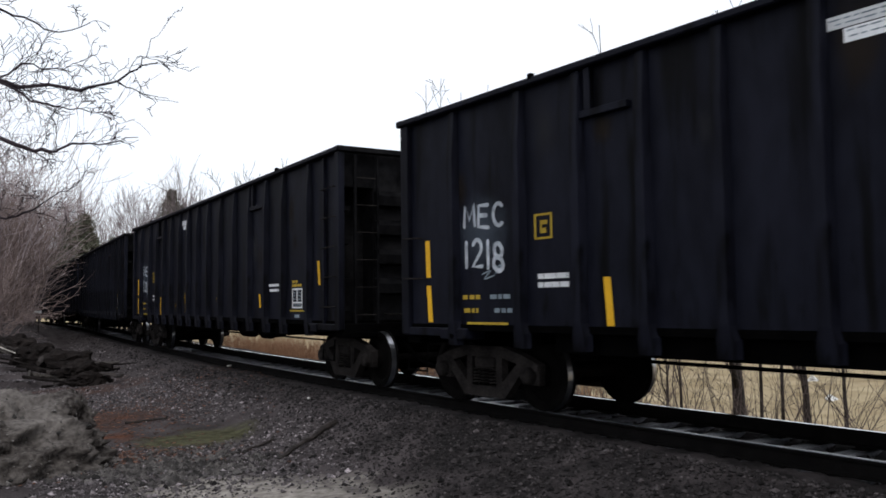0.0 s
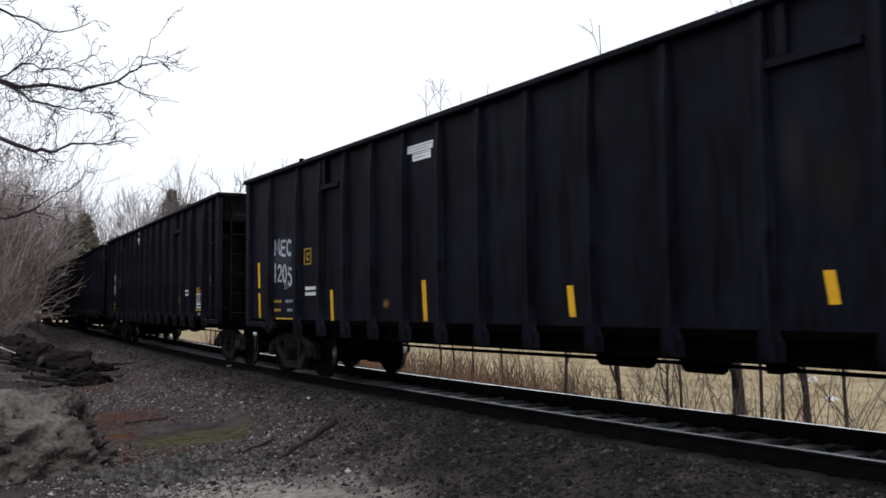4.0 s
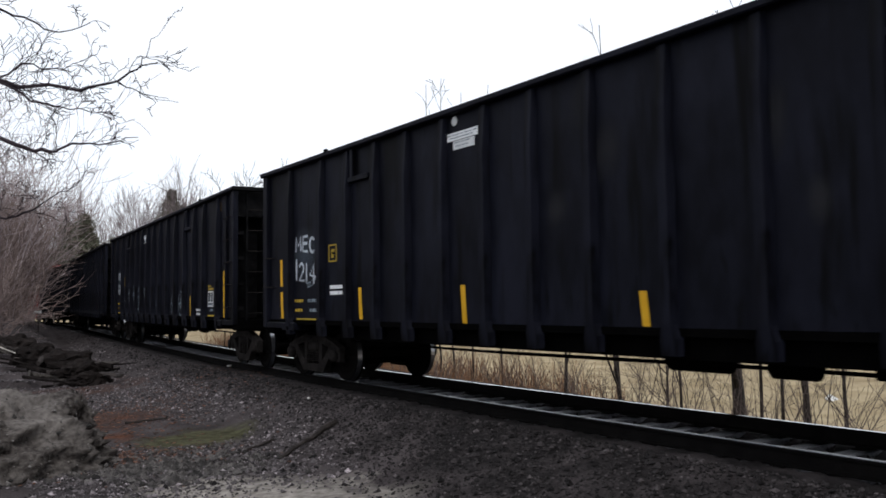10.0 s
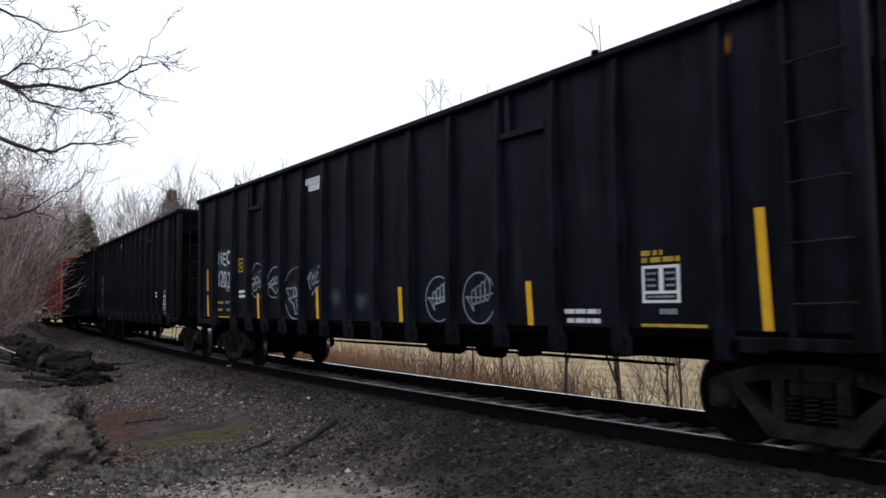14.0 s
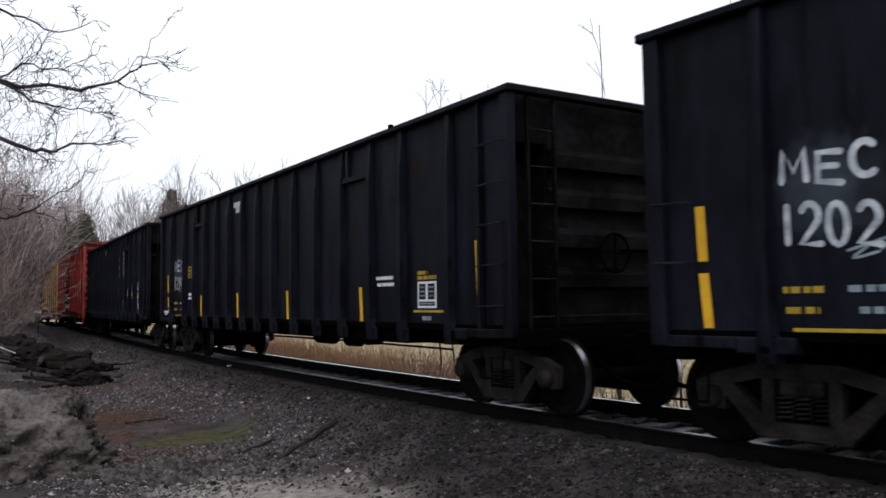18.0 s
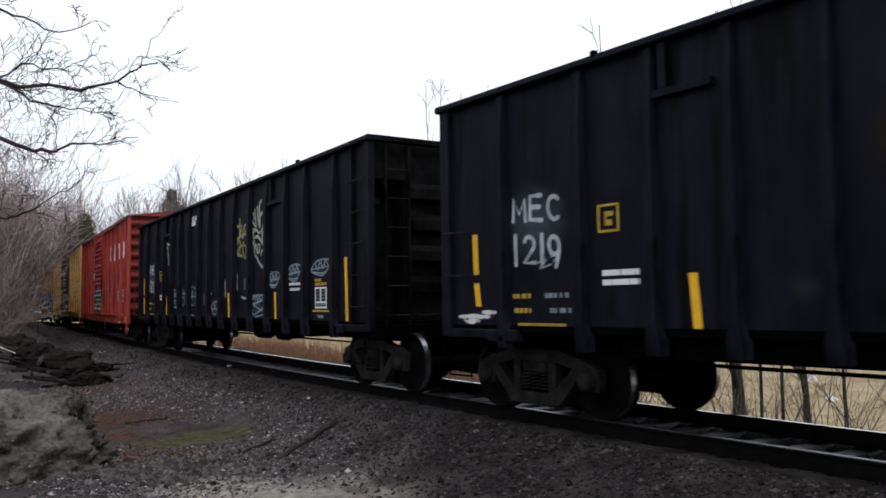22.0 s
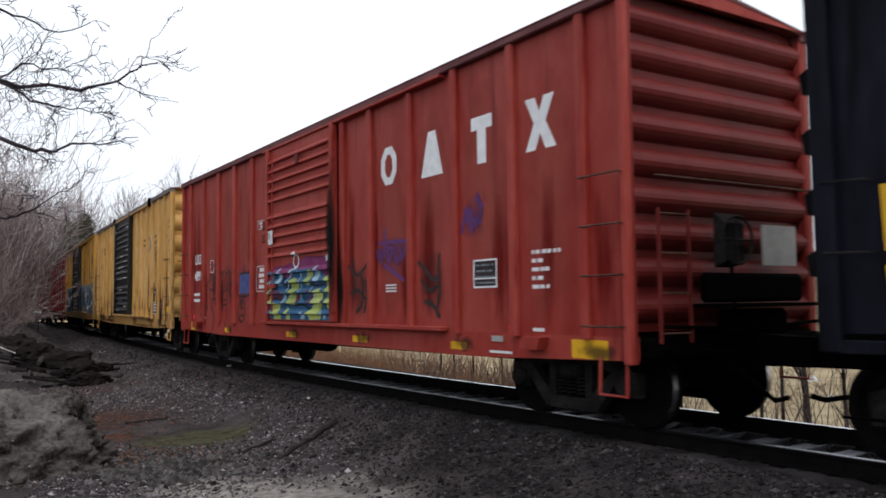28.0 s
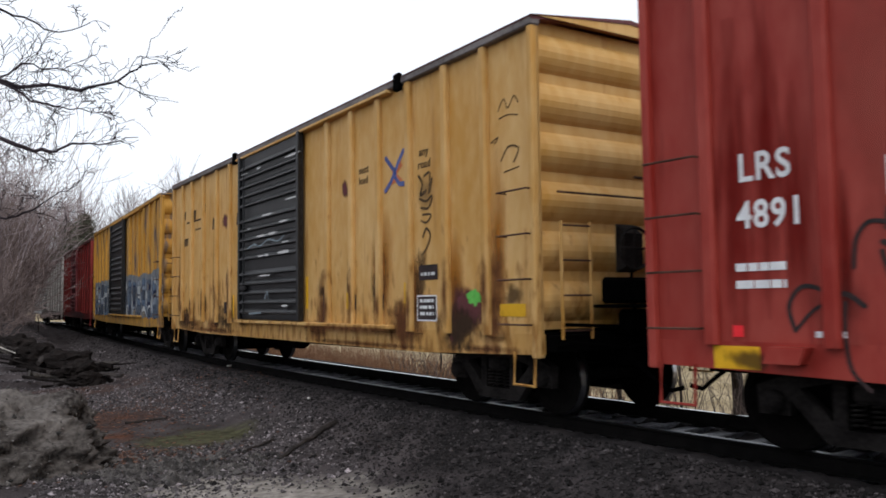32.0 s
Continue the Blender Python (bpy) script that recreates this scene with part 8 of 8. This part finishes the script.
def litter():
    def lay(name, label, x0, y0, x1, y1, r, seed, material, up=0.6, knots=2):
        log(name, label, "wood debris", (x0, y0, gz(x0, y0) + r * up), (x1, y1, gz(x1, y1) + r * up), r, seed, material, knots)

    lay("stick", "bleached pale stick lying on the ballast", -4.53, 21.24, -5.51, 20.46, 0.03, 1, PALE_WOOD)
    lay("stick", "dark dead stick lying on gravel", -5.1, 20.29, -6.22, 19.9, 0.045, 2, DARK_BARK)
    lay("branch", "dark broken branch lying on gravel", -1.72, 12.09, -2.29, 10.96, 0.045, 3, DARK_BARK)
    lay("branch", "thin dark branch lying on gravel", -2.63, 12.11, -2.93, 11.32, 0.025, 4, DARK_BARK)
    lay("branch", "dark rotten branch on leaf litter", -5.84, 14.75, -5.24, 15.18, 0.03, 5, DARK_BARK)
    # a heap of broken dark wood at the foot of the bank
    pile = np.random.RandomState(31)
    for k in range(46):
        cx, cy = -14.6 + 4.9 * (k / 45) + pile.normal(0, 0.4), 26.8 - 4.2 * (k / 45) + pile.normal(0, 0.8)
        a = pile.normal(0.05, 0.5)
        ln, r = pile.uniform(0.3, 1.3), 0.03 + 0.11 * pile.uniform(0, 1) ** 2
        lift = pile.uniform(0.0, 0.4) * (1 - 0.6 * k / 45)
        dx, dy = math.cos(a) * ln, math.sin(a) * ln
        kind = (ROT, DARK_BARK, ROT, DEAD, ROT, PALE_WOOD)[k % 6 if k % 12 != 5 else 0]
        name = "log" if r > 0.06 else "branch"
        log(name, ("bleached broken " if kind is PALE_WOOD else "grey weathered " if kind is DEAD else "dark sodden ") + name + " in the debris heap", "wood debris",
            (cx - dx, cy - dy, gz(cx - dx, cy - dy) + r * 0.6 + lift), (cx + dx, cy + dy, gz(cx + dx, cy + dy) + r * 0.6 + lift + pile.normal(0, 0.06)), r if kind is not PALE_WOOD else 0.025, 60 + k, kind)
    for cx, cy, r, seed in ((-10.3, 23.0, 0.5, 3), (-11.4, 24.4, 0.62, 5), (-12.7, 25.2, 0.6, 9), (-13.9, 26.4, 0.6, 11), (-9.6, 21.9, 0.34, 13)):
        bm = bmesh.new()
        bmesh.ops.create_icosphere(bm, subdivisions=4, radius=1.0)
        for v in bm.verts:
            p = v.co.copy()
            k = 1 + 0.35 * noise.noise(p * 1.6 + Vector((seed, 0, 0))) + 0.2 * noise.noise(p * 4.0) + 0.1 * noise.noise(p * 9.0)
            v.co = Vector((p.x * 1.5, p.y * 1.1, p.z * 0.75)) * k * r
        me = done("stump", bm, ROT)
        ob = new("stump", me)
        ob.matrix_basis = pose(cx, cy, gz(cx, cy) + r * 0.25, 0, 0, 30 * seed)
        tagged(ob, "dark rotten stump in the debris heap", "stump", "broken wood beside the line")
    rng = np.random.RandomState(44)
    # fallen leaves as small curled flakes
    n = 2600
    c = np.stack([rng.normal(-6.3, 1.2, n), rng.normal(15.2, 2.6, n)], -1)
    c[::3] = np.stack([rng.normal(-4.8, 0.8, len(c[::3])), rng.normal(11.4, 0.5, len(c[::3]))], -1)
    z = ground_z(c[:, 0], c[:, 1]) + 0.012
    leaf = island_stone("dead_leaves", (0.045, 0.022, 0.015), (0.13, 0.062, 0.04), 0.7)
    me = lumps_mesh("fallen_leaves", leaf, np.concatenate([c, z[:, None]], 1), rng.uniform(0.02, 0.045, n), rng, 0.2)
    tagged(new("fallen_leaves", me), "brown fallen leaves scattered on dirt", "leaves", kind="stuff")
    n = 900
    c = np.stack([rng.normal(-3.8, 0.7, n), rng.normal(10.7, 0.5, n)], -1)
    z = ground_z(c[:, 0], c[:, 1]) + 0.01
    crumbs = island_stone("dark_clods", (0.02, 0.018, 0.018), (0.09, 0.083, 0.08), 0.7)
    me = lumps_mesh("earth_clods", crumbs, np.concatenate([c, z[:, None]], 1), rng.uniform(0.02, 0.075, n) ** 1.0, rng, 0.7)
    tagged(new("earth_clods", me), "dark clods and stones below the mound", "rubble", kind="stuff")
    # a small white scrap beside the curve; the stake is added to hold it
    marker = thing("marker_post", "small white scrap on an added stake", "marker", m=Matrix.Translation((-20.47, 41.05, gz(-20.47, 41.05) - 0.1)))
    part("stake", tube(bmesh.new(), [(0, 0, 0), (0.01, 0, 0.7), (0, 0, 1.14)], 0.025, 6), DARK_BARK, marker)
    bm = bmesh.new()
    box(bm, -0.2, 0.2, -0.05, -0.03, 1.13, 1.26, 0.006)
    part("plate", bm, WHITE_MARK, marker, "small white scrap")
    # a few white stones on the ballast; the last two stand for white specks on the field
    pale = mat("pale_quartz", (0.5, 0.5, 0.5), (0.7, 0.7, 0.68), 0.8, 0, 5, 40, 0.2)
    for k, (x, y) in enumerate(((2.75, 10.9), (-2.4, 13.9), (3.6, 10.2), (0.9, 12.2), (-1.2, 14.8), (12.2, 27.6), (10.7, 23.3))):
        me = lumps_mesh("stone", pale, np.array([(x, y, gz(x, y) + 0.015)]), [0.035 if x < 8 else 0.22], np.random.RandomState(k))
        tagged(new("stone", me), "small pale speck on the ground", "stone", "pale stones")


litter()


def motions():
    gaps = (18.8102, 18.8102, 18.8102, 18.8102, 18.8102, 18.4256, 17.3159, 17.3159, 17.3159, 17.3159)
    start = 3.2025
    times = [0.5 * k for k in range(65)]
    turns = [round(0.15 * k, 3) for k in range(214)] + [32.0]
    for k, car in enumerate(CARS):
        half = 7.4 if k < 6 else 6.3
        s0 = start - sum(gaps[:k]) + {3: 0.09, 4: -0.11}.get(k, 0.0)
        # slack in the couplers: cars hang back a little as they draw away
        slack = [0.0] * len(times)
        if k < 5:
            slack = [float(np.interp(s0 + travelled(t), (8.0, 9.4, 11.0, 14.0), (0.0, -0.03, -0.12, -0.14))) for t in times]
        if k == 4:
            slack = [q + float(np.interp(t, (17.0, 18.4, 19.0, 20.5, 22.0, 23.0), (0.1, 0.13, 0.02, 0.02, 0.09, -0.04))) for t, q in zip(times, slack)]
        if k == 5:
            slack = [float(np.interp(t, (25.5, 26.5, 27.5, 28.0, 32.0), (0.0, -0.09, -0.25, -0.33, -0.4))) for t in times]
        if k == 6:
            slack = [float(np.interp(t, (28.5, 29.2, 30, 31, 32), (0.0, -0.06, 0.0, 0.08, 0.12))) for t in times]
        walk(car, [(t, car_pose(s0 + travelled(t) + q, half)) for t, q in zip(times, slack)])
        for truck in [c for c in car.children if c.name.split(".")[0] == "truck"]:
            for axle in [c for c in truck.children if c.name.split(".")[0] == "wheelset"]:
                x = axle.location.x
                walk(axle, [(t, pose(x, 0, 0.457, 0, math.degrees(travelled(t) / 0.457) % 360, 0)) for t in turns])


motions()
